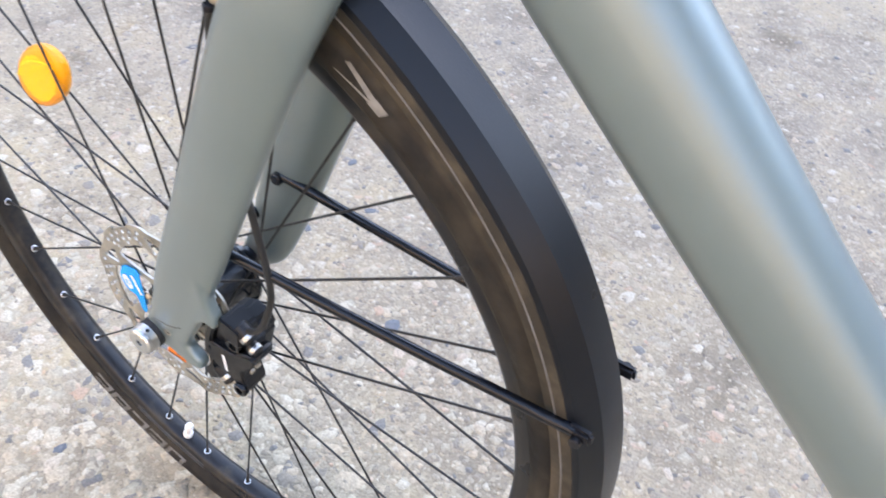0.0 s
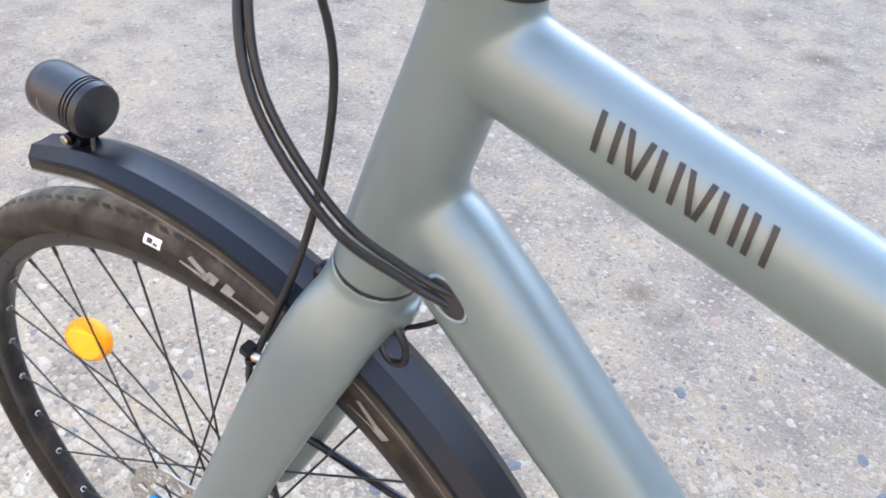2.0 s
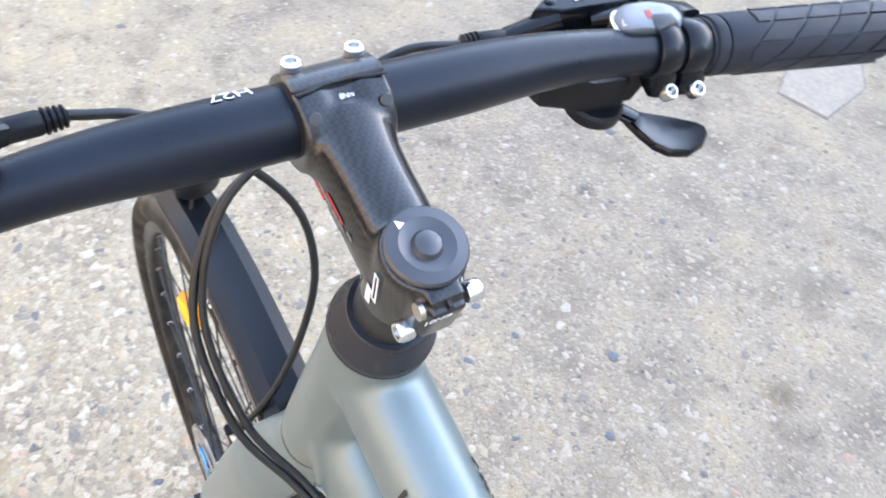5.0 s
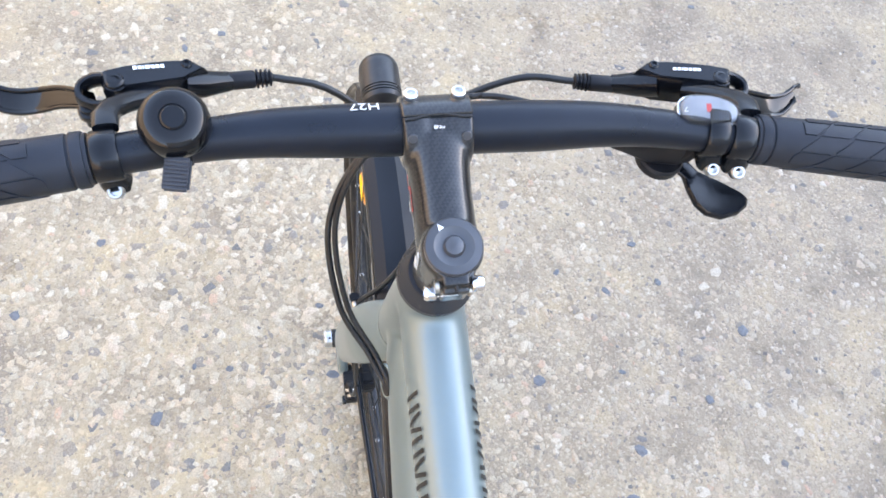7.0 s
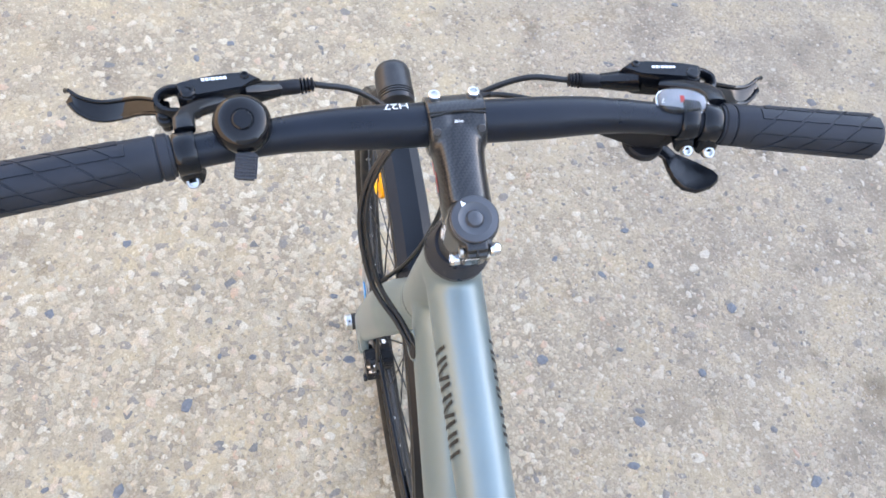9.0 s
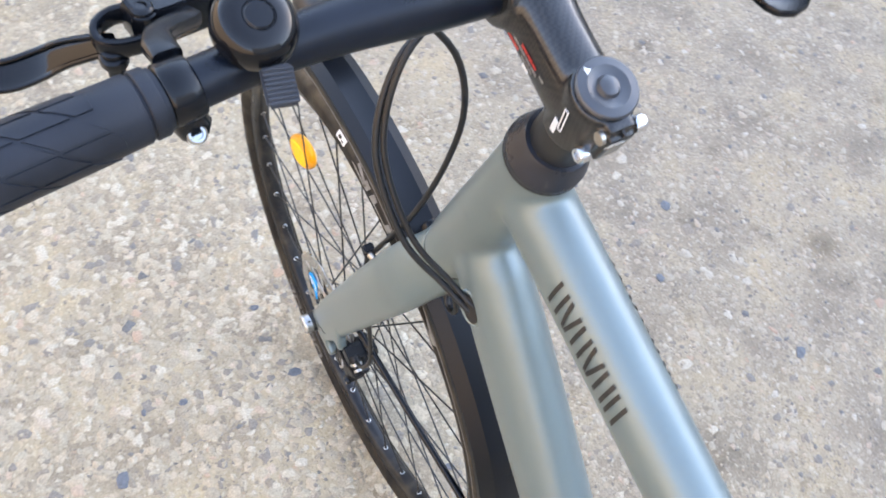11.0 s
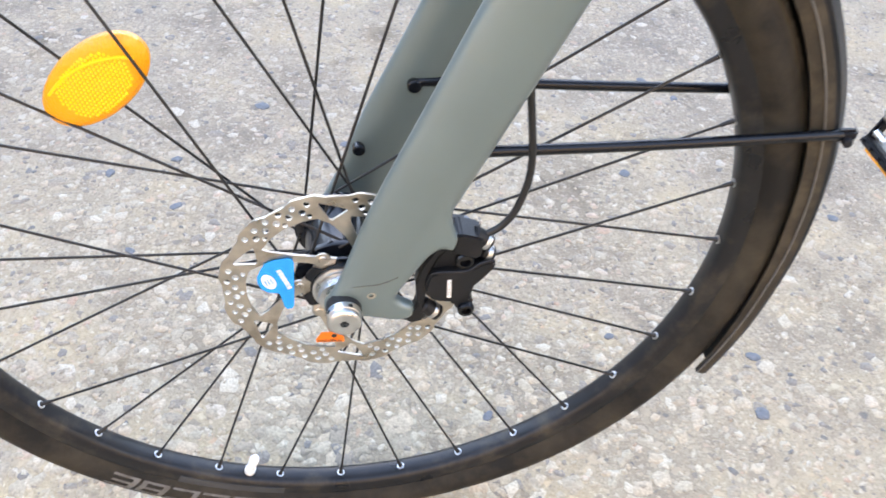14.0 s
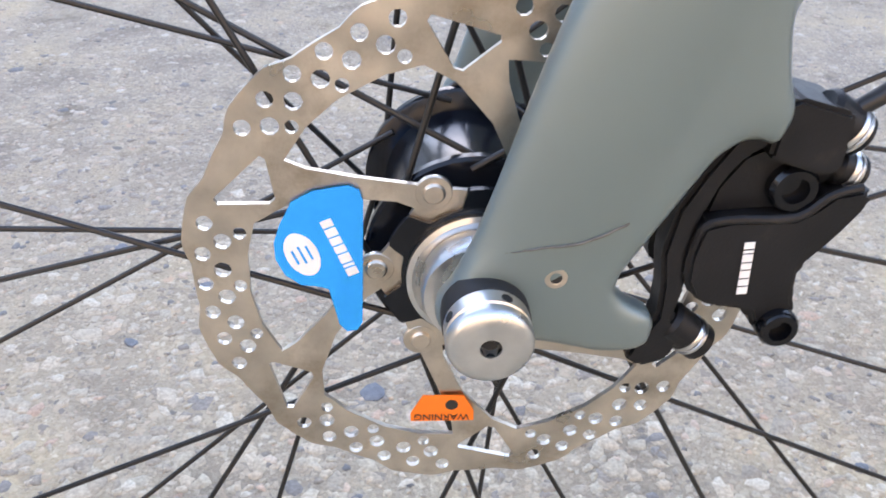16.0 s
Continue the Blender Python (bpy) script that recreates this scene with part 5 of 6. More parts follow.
    # ribbed hose boot
    a, c = (Vector((0.1213, -0.1255, 1.0062)), Vector((0.1175, -0.0968, 1.0048))) if side < 0 else (at(0.1220, 0.1255, 1.0062), at(0.1185, 0.0968, 1.0066))
    boot = c - a
    h = boot.length
    prof = [(0, 0), (0.0052, 0), (0.0059, 0.001), (0.0059, h * 0.56), (0.0054, h * 0.6)]
    for k in range(4):
        q = h * (0.62 + 0.095 * k)
        prof += [(0.0042, q), (0.0064 - 0.0003 * k, q + 0.0006), (0.0064 - 0.0003 * k, q + h * 0.05), (0.0042, q + h * 0.06)]
    prof += [(0.0028, h), (0, h)]
    bm = bmesh.new()
    lathe(bm, prof, axis_pose(a, boot), 20)
    part("hose_boot", bm, PLASTIC, brake, "ribbed rubber hose boot")
    return c


boot_left, boot_right = (SEAT @ build_brake(side) for side in (-1, 1))


def build_bell():
    bell = new("bell")
    bell.parent = handlebar
    tagged(bell, "glossy black domed bell with a ribbed thumb lever")
    y = -0.1505
    b = bar_at(y)
    tilt = Vector((0.40, 0.06, 1)).normalized()
    m = axis_pose(Vector((0.1965, -0.1504, 1.0668)) - tilt * 0.0176, tilt)
    bm = bmesh.new()
    lathe(bm, [(0, 0.001), (0.0188, 0.001), (0.0197, 0.0016), (0.0199, 0.0040), (0.0196, 0.0080), (0.0182, 0.0122), (0.0150, 0.0152), (0.0098, 0.0167), (0.0076, 0.0168), (0.0072, 0.0163), (0, 0.0160)], m, 64)
    part("dome", bm, GLOSS, bell, "glossy black dome")
    bm = bmesh.new()
    lathe(bm, [(0, 0.0158), (0.0060, 0.0160), (0.0069, 0.0166), (0.0060, 0.0174), (0, 0.0176)], m, 32)
    part("centre_cap", bm, BLACK, bell)
    bm = bmesh.new()
    lathe(bm, [(0, -0.006), (0.012, -0.006), (0.0170, -0.003), (0.0192, 0.0002), (0.0192, 0.0012), (0, 0.0012)], m @ Matrix.Translation((0.0010, 0.0, 0)), 40)
    d = bar_dir(y)
    mm = axis_pose(b - d * 0.006, d, ref=(0, 0, 1))
    lathe(bm, [(0.0108, 0), (0.0132, 0.0006), (0.0132, 0.0114), (0.0108, 0.012)], mm, 32)
    part("base", bm, PLASTIC, bell)
    bm = bmesh.new()
    at = b + Vector((0.0267, -0.0002, 0.0085))
    tm = frame_pose(at, Vector((0.16, 1, 0)), Vector((-1, 0.16, 0.45)))
    block(bm, (0.0148, 0.0190, 0.0050), tm, 0.0015)
    rod(bm, at, m @ Vector((0.004, 0, -0.0015)), 0.0028, 12)
    lever = part("thumb_lever", bm, LEVER, bell, "ribbed black thumb lever")
    for k in range(8):
        bm = bmesh.new()
        rod(bm, tm @ Vector((-0.0065, -0.0084 + k * 0.0022, 0.0026)), tm @ Vector((0.0065, -0.0084 + k * 0.0022, 0.0027)), 0.00085, 8)
        part("rib", bm, LEVER, lever)


build_bell()


def build_shifter():
    sh = new("gear_shifter")
    sh.parent = handlebar
    tagged(sh, "black gear shifter with a clear gear window")
    bm = bmesh.new()
    tip = clamp_band(bm, 0.1760, 0.0135, 0.0150, (0.47, 0, -0.88), 0.0222, 0.0020)
    part("clamp", bm, BLACK, sh)
    socket_bolt("clamp_bolt", tip + Vector((0.0035, 0, 0.0012)), Vector((0.60, -0.05, 0.80)), 0.0045, 0.0066, sh, label="bright clamp bolt")
    # body under the bar: a stepped housing with a round drum below
    bm = bmesh.new()
    plan = [(0.1235, 0.1700), (0.1240, 0.1760), (0.1350, 0.1815), (0.1480, 0.1900), (0.1690, 0.1930), (0.1790, 0.1880), (0.1790, 0.1690), (0.1500, 0.1620), (0.1300, 0.1640)]
    prism(bm, plan, [(0.88, 0.9950), (1.0, 0.9975), (1.0, 1.0090), (0.94, 1.0150)], lambda a, x, h: Vector((x, a, h)))
    lathe(bm, [(0, -0.006), (0.0150, -0.006), (0.0165, -0.0045), (0.0165, 0.001), (0.0150, 0.003), (0, 0.003)], axis_pose((0.1825, 0.1600, 0.9940), (0.1, 0, 1)), 32)
    sweep(bm, [(0.168, 0.1270, 1.0030), (0.165, 0.1180, 1.0020), (0.162, 0.1120, 1.0010)], [0.0060, 0.0050, 0.0045], 16, ref=(0, 0, 1))
    sweep(bm, [(0.186, 0.172, 1.003), (0.190, 0.176, 1.018), (0.193, 0.177, 1.026)], [(0.006, 0.008), (0.006, 0.007), (0.006, 0.006)], 14, power=3)
    part("body", bm, PLASTIC, sh, "black plastic shifter body", smooth=28)
    # thumb paddle: a rounded leaf on a short stalk
    bm = bmesh.new()
    leaf = [(0.1800, 0.1865), (0.1900, 0.1930), (0.2035, 0.2020), (0.2150, 0.2120), (0.2172, 0.2165), (0.2150, 0.2215), (0.2075, 0.2265), (0.1950, 0.2290), (0.1840, 0.2250), (0.1785, 0.2170), (0.1765, 0.2060), (0.1760, 0.1940)]
    prism(bm, leaf, [(0.90, 0.9832), (0.99, 0.9845), (1.0, 0.9862), (0.99, 0.9880), (0.93, 0.9894), (0.6, 0.9890), (0.3, 0.9885)], lambda a, x, h: Vector((x, a, h - 0.002 + 0.35 * abs(a - 0.193) ** 1.5)))
    sweep(bm, [(0.1780, 0.1660, 0.9885), (0.1850, 0.1750, 0.9870), (0.1960, 0.1830, 0.9865)], [(0.003, 0.006), (0.003, 0.007), (0.002, 0.006)], 14, ref=(0, 0, 1), power=3)
    part("thumb_paddle", bm, BLACK, sh, "black rounded thumb paddle", smooth=50)
    # gear window lying on top of the bar
    at = Vector((0.1880, 0.1715, 1.0500))
    m = frame_pose(at, Vector((0.10, 1, 0.0)), Vector((-1, 0.10, 0.15)))
    ell = [(0.0198 * math.copysign(abs(math.cos(a)) ** 0.85, math.cos(a)), (0.0108 - 0.0016 * math.cos(a)) * math.copysign(abs(math.sin(a)) ** 0.75, math.sin(a))) for a in (2 * math.pi * k / 36 for k in range(36))]
    bm = bmesh.new()
    slab(bm, [(x * 1.04, y * 1.06) for x, y in ell], 0.0080, m @ Matrix.Translation((0, 0, -0.0115)), 0.0012, 2)
    part("window_base", bm, GLOSS, sh, "glossy black window base")
    bm = bmesh.new()
    sweep(bm, [m @ Vector((x * 1.01, y * 1.02, -0.0034)) for x, y in ell + ell[:1]], 0.0011, 8, ref=(0, 0, 1), cap=False)
    part("window_rim", bm, CHROME, sh, "bright window rim")
    bm = bmesh.new()
    slab(bm, [(x * 0.86 - 0.0005, y * 0.78) for x, y in ell], 0.0005, m @ Matrix.Translation((0, 0, -0.0033)), 0)
    part("window_dial", bm, DIAL, sh, "silver grey gear dial")
    bm = bmesh.new()
    slab(bm, [(-0.0016, -0.0012), (0.0016, -0.0012), (0.0016, 0.0040), (-0.0016, 0.0040)], 0.0004, m @ Matrix.Translation((-0.0010, 0, -0.0027)), 0)
    part("needle", bm, RED, sh, "red gear needle")
    part("dial_text", lettering("7", 0.0046, m @ pose(-0.0145, 0.0005, -0.0026, 0, 0, 180)), WHITE, sh)
    bm = bmesh.new()
    rings = []
    for f, h in ((1.0, -0.0034), (0.985, -0.0008), (0.93, 0.0014), (0.8, 0.0030), (0.5, 0.0041), (0.2, 0.0045)):
        rings.append([bm.verts.new(m @ Vector((x * f, y * f, h))) for x, y in ell])
    for a, c in zip(rings, rings[1:]):
        for k in range(36):
            bm.faces.new((a[k], a[(k + 1) % 36], c[(k + 1) % 36], c[k]))
    bm.faces.new(rings[-1])
    bm.faces.new(rings[0][::-1])
    part("window", bm, CLEAR, sh, "clear domed gear window").visible_shadow = False


build_shifter()


# ---- cables ----
def cable(name, keys, r, mat, label, parent=None, n=60):
    bm = bmesh.new()
    sweep(bm, smooth_path(keys, n), r, 12, ref=(0.31, 0.87, 0.38))
    return part(name, bm, mat, parent or bicycle, label)


PORT = Vector((0.2410, -0.0275, 0.7710))
cable("gear_cable", [(0.170, 0.118, 0.997), (0.140, 0.085, 0.993), (0.118, 0.040, 0.982), (0.125, 0.002, 0.964), (0.1325, -0.0385, 0.9360), (0.1528, -0.0612, 0.8805), (0.1912, -0.0563, 0.8220), (0.2215, -0.0358, 0.7862), PORT + Vector((0.002, 0.002, 0.002)), PORT + Vector((0.020, 0.018, -0.018))], 0.0024, CABLE, "black gear cable housing")
cable("rear_brake_hose", [boot_right, (0.110, 0.078, 0.990), (0.109, 0.039, 0.973), (0.1185, 0.000, 0.955), (0.1285, -0.042, 0.929), (0.1515, -0.0665, 0.8775), (0.1905, -0.0620, 0.8190), (0.2200, -0.041, 0.7840), PORT + Vector((0.006, 0.002, -0.007)), PORT + Vector((0.026, 0.018, -0.027))], 0.0026, CABLE, "black hydraulic brake hose")
cable("front_brake_hose", [boot_left, (0.1105, -0.0600, 0.9890), (0.1183, -0.0193, 0.9500), (0.1261, 0.0083, 0.9090), (0.1353, 0.0143, 0.8586), (0.1363, 0.0028, 0.7984), (0.1273, -0.0146, 0.7325), (0.1100, -0.0365, 0.6680), (0.1010, -0.0415, 0.640), (0.1015, -0.040, 0.590), (0.1120, -0.041, 0.520), (0.1215, -0.042, 0.458), (0.1165, -0.0455, 0.4270), (0.1080, -0.0465, 0.4105), (0.0970, -0.0468, 0.4020)], 0.0026, CABLE, "black hydraulic brake hose")

# cable entry on the down tube
bm = bmesh.new()
d = (DT1 - DT0).normalized()
pm = frame_pose(PORT + Vector((0.0, -0.0002, 0.0)), d, Vector((0.0, 0.45, 1)))
slab(bm, [(0.0132 * math.copysign(abs(math.cos(a)) ** 0.9, math.cos(a)), 0.0056 * math.sin(a)) for a in (2 * math.pi * k / 28 for k in range(28))], 0.0035, pm @ Matrix.Translation((0, 0, -0.0015)), 0.0010)
part("cable_port", bm, SEAL, frame_part, "black oval cable grommet")
bm = bmesh.new()
sweep(bm, [pm @ Vector((0.0146 * math.cos(2 * math.pi * k / 36), 0.0069 * math.sin(2 * math.pi * k / 36), -0.0002)) for k in range(37)], 0.0017, 10, ref=(0.1, 1, 0.2), cap=False)
part("port_rim", bm, PAINT, frame_part, "raised painted rim of the cable port")

# hose clip on the fork, and the dynamo wire loop under the crown
bm = bmesh.new()
block(bm, (0.008, 0.010, 0.008), pose(0.1035, -0.042, 0.6640, 0, 20, 0), 0.0012)
rod(bm, (0.1045, -0.042, 0.656), (0.1045, -0.042, 0.651), 0.004, 12, 0.0008)
part("hose_clip", bm, PLASTIC, fork_part, "black hose clip")
bm = bmesh.new()
rod(bm, (0.107, -0.042, 0.660), (0.125, -0.040, 0.660), 0.0036, 12, 0.0008)
part("clip_screw", bm, STEEL, fork_part)
bm = bmesh.new()
rod(bm, (0.0158, 0.0500, 0.4066), (0.0158, 0.0425, 0.4066), 0.0048, 18, 0.001)
part("blade_bolt", bm, BLACK, fork_part)
cable("light_wire", [(0.1900, -0.006, 0.7200), (0.1975, -0.010, 0.7120), (0.2025, -0.011, 0.7070), (0.2062, -0.011, 0.6970), (0.2048, -0.011, 0.6870), (0.1985, -0.011, 0.6820), (0.1910, -0.010, 0.6835), (0.1850, -0.008, 0.6900)], 0.0026, CABLE, "thick black lamp wire loop", n=40)
cable("light_wire", [(0.1840, 0.000, 0.6960), (0.1985, 0.000, 0.7040), (0.2127, 0.000, 0.7150), (0.2250, 0.000, 0.7266), (0.2420, 0.000, 0.7430)], 0.0018, CABLE, "thin black lamp wire into the frame", n=24)
bm = bmesh.new()
rod(bm, steer(-0.020, -0.0275, 0), steer(-0.020, -0.036, 0), 0.008, 20, 0.002)
part("crown_bolt", bm, BLACK, fork_part, "black crown bolt")


# ---- front lamp ----
def build_lamp():
    lamp = new("front_lamp")
    lamp.parent = mudguard
    tagged(lamp, "black cylindrical front lamp")
    rear, way = Vector((-0.0648, 0.003, 0.7600)), Vector((-1, 0.0, 0.10)).normalized()
    m = axis_pose(rear, way)
    bm = bmesh.new()
    prof = [(0, 0), (0.0165, 0), (0.0190, 0.0012), (0.0202, 0.004)]
    for k in range(3):
        q = 0.0060 + k * 0.0032
        prof += [(0.0204, q), (0.0190, q + 0.0003), (0.0190, q + 0.0011), (0.0206, q + 0.0014)]
    prof += [(0.0204, 0.017), (0.0204, 0.040), (0.0196, 0.046), (0.0174, 0.0505), (0.0150, 0.052), (0.0150, 0.049), (0, 0.049)]
    lathe(bm, [(r * 1.035, q * 1.03) for r, q in prof], m, 56)
    housing = part("housing", bm, LAMPBLACK, lamp, "black ribbed lamp housing")
    bm = bmesh.new()
    up0 = Vector((0.0995, 0, 0.995))
    sweep(bm, [rear + way * (0.0365 - 0.001 * k) + (Vector((0, -1, 0)) * math.cos(radians(12 - 9 * k)) + up0 * math.sin(radians(12 - 9 * k))) * 0.0211 for k in range(6)], [0.0002, 0.0006, 0.0005, 0.0007, 0.0005, 0.0002], 8)
    part("scratch", bm, GREYPRINT, housing, "pale scratch")
    bm = bmesh.new()
    lathe(bm, [(0, 0.0525), (0.0153, 0.0517), (0.0153, 0.0503), (0, 0.0503)], m, 40)
    part("lens", bm, CLEAR, lamp, "clear lamp lens")
    bm = bmesh.new()
    block(bm, (0.016, 0.016, 0.022), pose(-0.0885, 0.003, 0.7270, 0, 8, 0), 0.002)
    rod(bm, (-0.0925, -0.0085, 0.7330), (-0.0925, 0.0145, 0.7330), 0.0046, 16, 0.0008)
    part("bracket", bm, BLACK, lamp, "black lamp bracket")
    bm = bmesh.new()
    rod(bm, (-0.0925, -0.0085, 0.7330), (-0.0925, -0.0110, 0.7330), 0.0038, 16, 0.0006)
    part("bracket_screw", bm, STEEL, lamp)
    bm = bmesh.new()
    sweep(bm, smooth_path([(-0.0720, 0.000, 0.744), (-0.0690, -0.004, 0.732), (-0.0655, -0.006, 0.7235), (-0.0680, -0.008, 0.7200), (-0.0760, -0.0095, 0.7215), (-0.0840, -0.0085, 0.7250)], 24), 0.0018, 8)
    part("wire", bm, CABLE, lamp)


build_lamp()


# ---- amber wheel reflector ----
def build_reflector():
    ref = new("wheel_reflector")
    ref.parent = wheel
    tagged(ref, "amber plastic reflector clipped to the spokes")
    c = Vector((-0.1445, -0.003, AZ + 0.1495))
    lengthwise, across = Vector((0.735, 0, 0.678)), Vector((-0.678, 0, 0.735))
    m = frame_pose(c, lengthwise, across)
    ell = [(0.0405 * math.cos(a), 0.0222 * math.copysign(abs(math.sin(a)) ** 0.95, math.sin(a))) for a in (2 * math.pi * k / 40 for k in range(40))]
    for side in (1, -1):
        bm = bmesh.new()
        rings = []
        for f, h in ((1.0, 0.0), (1.0, 0.002), (0.95, 0.0040), (0.85, 0.0055), (0.68, 0.0064)):
            rings.append([bm.verts.new(m @ Vector((x * f, y * f, side * h))) for x, y in ell])
        for a, b in zip(rings, rings[1:]):
            for k in range(40):
                bm.faces.new((a[k], a[(k + 1) % 40], b[(k + 1) % 40], b[k]))
        bm.faces.new(rings[-1])
        if side > 0:
            bm.faces.new(rings[0][::-1])
        part("shell", bm, AMBER, ref, "amber lens shell")
        bm = bmesh.new()
        for i in range(-9, 10):
            for j in range(-7, 8):
                x, y = i * 0.0026 + (0.0013 if j % 2 else 0), j * 0.0023
                if (x / 0.026) ** 2 + (y / 0.0175) ** 2 > 1:
                    continue
                q = [bm.verts.new(m @ Vector((x + 0.0013 * math.cos(a), y + 0.0013 * math.sin(a), side * 0.0063))) for a in (0, math.pi / 3, 2 * math.pi / 3, math.pi, 4 * math.pi / 3, 5 * math.pi / 3)]
                t = bm.verts.new(m @ Vector((x, y, side * 0.0070)))
                for k in range(6):
                    bm.faces.new((q[k], q[(k + 1) % 6], t))
        part("prism_pattern", bm, AMBERLIGHT, ref, kind="stuff", smooth=5)
        bm = bmesh.new()
        sweep(bm, smooth_path([m @ Vector((x, y, side * h)) for x, y, h in ((-0.0250, 0.0135, 0.0052), (-0.0100, 0.0150, 0.0060), (0.0080, 0.0120, 0.0066), (0.0240, 0.0040, 0.0064), (0.0310, -0.0040, 0.0056))], 24), (0.0011), 8)
        part("ridge", bm, AMBERLIGHT, ref, "yellow ridge across the lens")
        for x, y, w, turn in ((0.0285, 0.0070, 0.0060, 60), (0.0330, 0.0040, 0.0048, -30), (0.0340, -0.0040, 0.0026, 60), (-0.0345, 0.0040, 0.0066, 60), (-0.0290, -0.0090, 0.0028, 60)):
            bm = bmesh.new()
            block(bm, (w, 0.0012, 0.0008), m @ Matrix.Translation((x, y, side * 0.0046)) @ pose(0, 0, 0, 0, 0, turn), 0.0003, 1)
            part("clip_slot", bm, CLIPBROWN, ref, "dark clip slot")


build_reflector()


# ---- caliper ----
def build_caliper():
    cal = new("brake_caliper")
    cal.parent = bicycle
    tagged(cal, "black hydraulic disc brake caliper bolted to the fork")
    cal.matrix_basis = Matrix.Translation((-0.0005, 0.0065, -0.0045))
    bm = bmesh.new()
    lower = [(0.0608, 0.0042), (0.0578, 0.0100), (0.0578, 0.0190), (0.0600, 0.0283), (0.0683, 0.0306), (0.0770, 0.0304), (0.0857, 0.0306), (0.0905, 0.0335), (0.0950, 0.0378), (0.1040, 0.0392), (0.1066, 0.0365), (0.1058, 0.0325), (0.0990, 0.0222), (0.0912, 0.0130), (0.0915, 0.0040), (0.0938, -0.0030), (0.0935, -0.0080), (0.0905, -0.0118), (0.0860, -0.0120), (0.0817, -0.0083), (0.0790, -0.0020), (0.0741, -0.0001), (0.0682, 0.0001)]
    side_plate(bm, lower, -0.0600, -0.0380, 0.0022, 3)
    part("body", bm, CALIPER, cal, "matt black caliper body")
    bm = bmesh.new()
    upper = [(0.0600, 0.0270), (0.0625, 0.0380), (0.0690, 0.0480), (0.0780, 0.0520), (0.0880, 0.0515), (0.0970, 0.0470), (0.1005, 0.0400), (0.0940, 0.0360), (0.0857, 0.0290), (0.0683, 0.0280)]
    side_plate(bm, upper, -0.0545, -0.0360, 0.0025, 3)
    part("upper_body", bm, CALIPER, cal, "black recessed caliper shoulder")
    bm = bmesh.new()
    side_plate(bm, [(0.0540, 0.010), (0.0560, 0.030), (0.0620, 0.047), (0.0740, 0.053), (0.0900, 0.050), (0.0940, 0.038), (0.0880, 0.018), (0.0850, 0.002), (0.0650, -0.006), (0.0560, 0.000)], -0.0380, -0.0200, 0.003, 2)
    part("inner_half", bm, CALIPER, cal)
    bm = bmesh.new()
    spine = [(0.0442, -0.0190), (0.0456, -0.0130), (0.0498, -0.0040), (0.0481, 0.0069), (0.0463, 0.0180), (0.0485, 0.0320), (0.0540, 0.0430), (0.0603, 0.0531), (0.0680, 0.0585), (0.0740, 0.0590), (0.0720, 0.0520), (0.0650, 0.0480), (0.0600, 0.0410), (0.0555, 0.0290), (0.0530, 0.0180), (0.0552, 0.0060), (0.0548, -0.0040), (0.0600, -0.0110), (0.0580, -0.0205), (0.0500, -0.0230)]
    side_plate(bm, [(x + 0.0045 * min(1.0, max(0.0, (z + 0.022) / 0.03)), z) for x, z in spine], -0.0580, -0.0480, 0.0014, 2)
    part("adapter", bm, CALIPER, cal, "black mounting adapter")
    bm = bmesh.new()
    side_plate(bm, [(0.0738, 0.0485), (0.0752, 0.0640), (0.0790, 0.0655), (0.0940, 0.0612), (0.0955, 0.0590), (0.0945, 0.0440), (0.0900, 0.0430)], -0.0605, -0.0400, 0.0016, 2)
    part("hose_block", bm, CALIPER, cal)
    bm = bmesh.new()
    rod(bm, (0.0880, -0.0530, AZ + 0.0600), (0.1010, -0.0530, AZ + 0.0512), 0.0066, 22, 0.0014)
    part("banjo", bm, CALIPER, cal)
    bm = bmesh.new()
    rod(bm, (0.0960, -0.0520, AZ + 0.0430), (0.1050, -0.0520, AZ + 0.0395), 0.0052, 18, 0.0012)
    part("bleed_nipple", bm, CALIPER, cal)
    bm = bmesh.new()
    rod(bm, (0.0570, -0.0530, AZ - 0.0070), (0.0700, -0.0530, AZ - 0.0180), 0.0062, 20, 0.0014)
    part("lower_mount", bm, CALIPER, cal)
    for a, b, r in (((0.0960, -0.0530, AZ + 0.0546), (0.1005, -0.0530, AZ + 0.0515), 0.0070), ((0.0640, -0.0530, AZ - 0.0129), (0.0672, -0.0530, AZ - 0.0156), 0.0066), ((0.0995, -0.0520, AZ + 0.0416), (0.1025, -0.0520, AZ + 0.0404), 0.0056)):
        bm = bmesh.new()
        lathe(bm, [(0.0, 0), (r * 0.97, 0), (r, 0.0004), (r, 0.0014), (r * 0.93, 0.0017), (r * 0.93, 0.0019), (r, 0.0022), (r, 0.0030), (r * 0.95, 0.0034), (0, 0.0034)], axis_pose(a, Vector(b) - Vector(a)), 24)
        part("fixing_bolt", bm, SILVER, cal, "bright washer of the fixing bolt")
    for x, z, r, y in ((0.0843, 0.0380, 0.0070, -0.0540), (0.0882, -0.0062, 0.0062, -0.0585)):
        bm = bmesh.new()
        lathe(bm, [(0, 0.0), (r, 0.0), (r, 0.0035), (r * 0.86, 0.0048), (r * 0.55, 0.0048), (r * 0.46, 0.0020), (0, 0.0020)], axis_pose((x, y, AZ + z), (0, -1, 0)), 26)
        part("body_bolt", bm, GLOSS, cal, "black socket bolt")
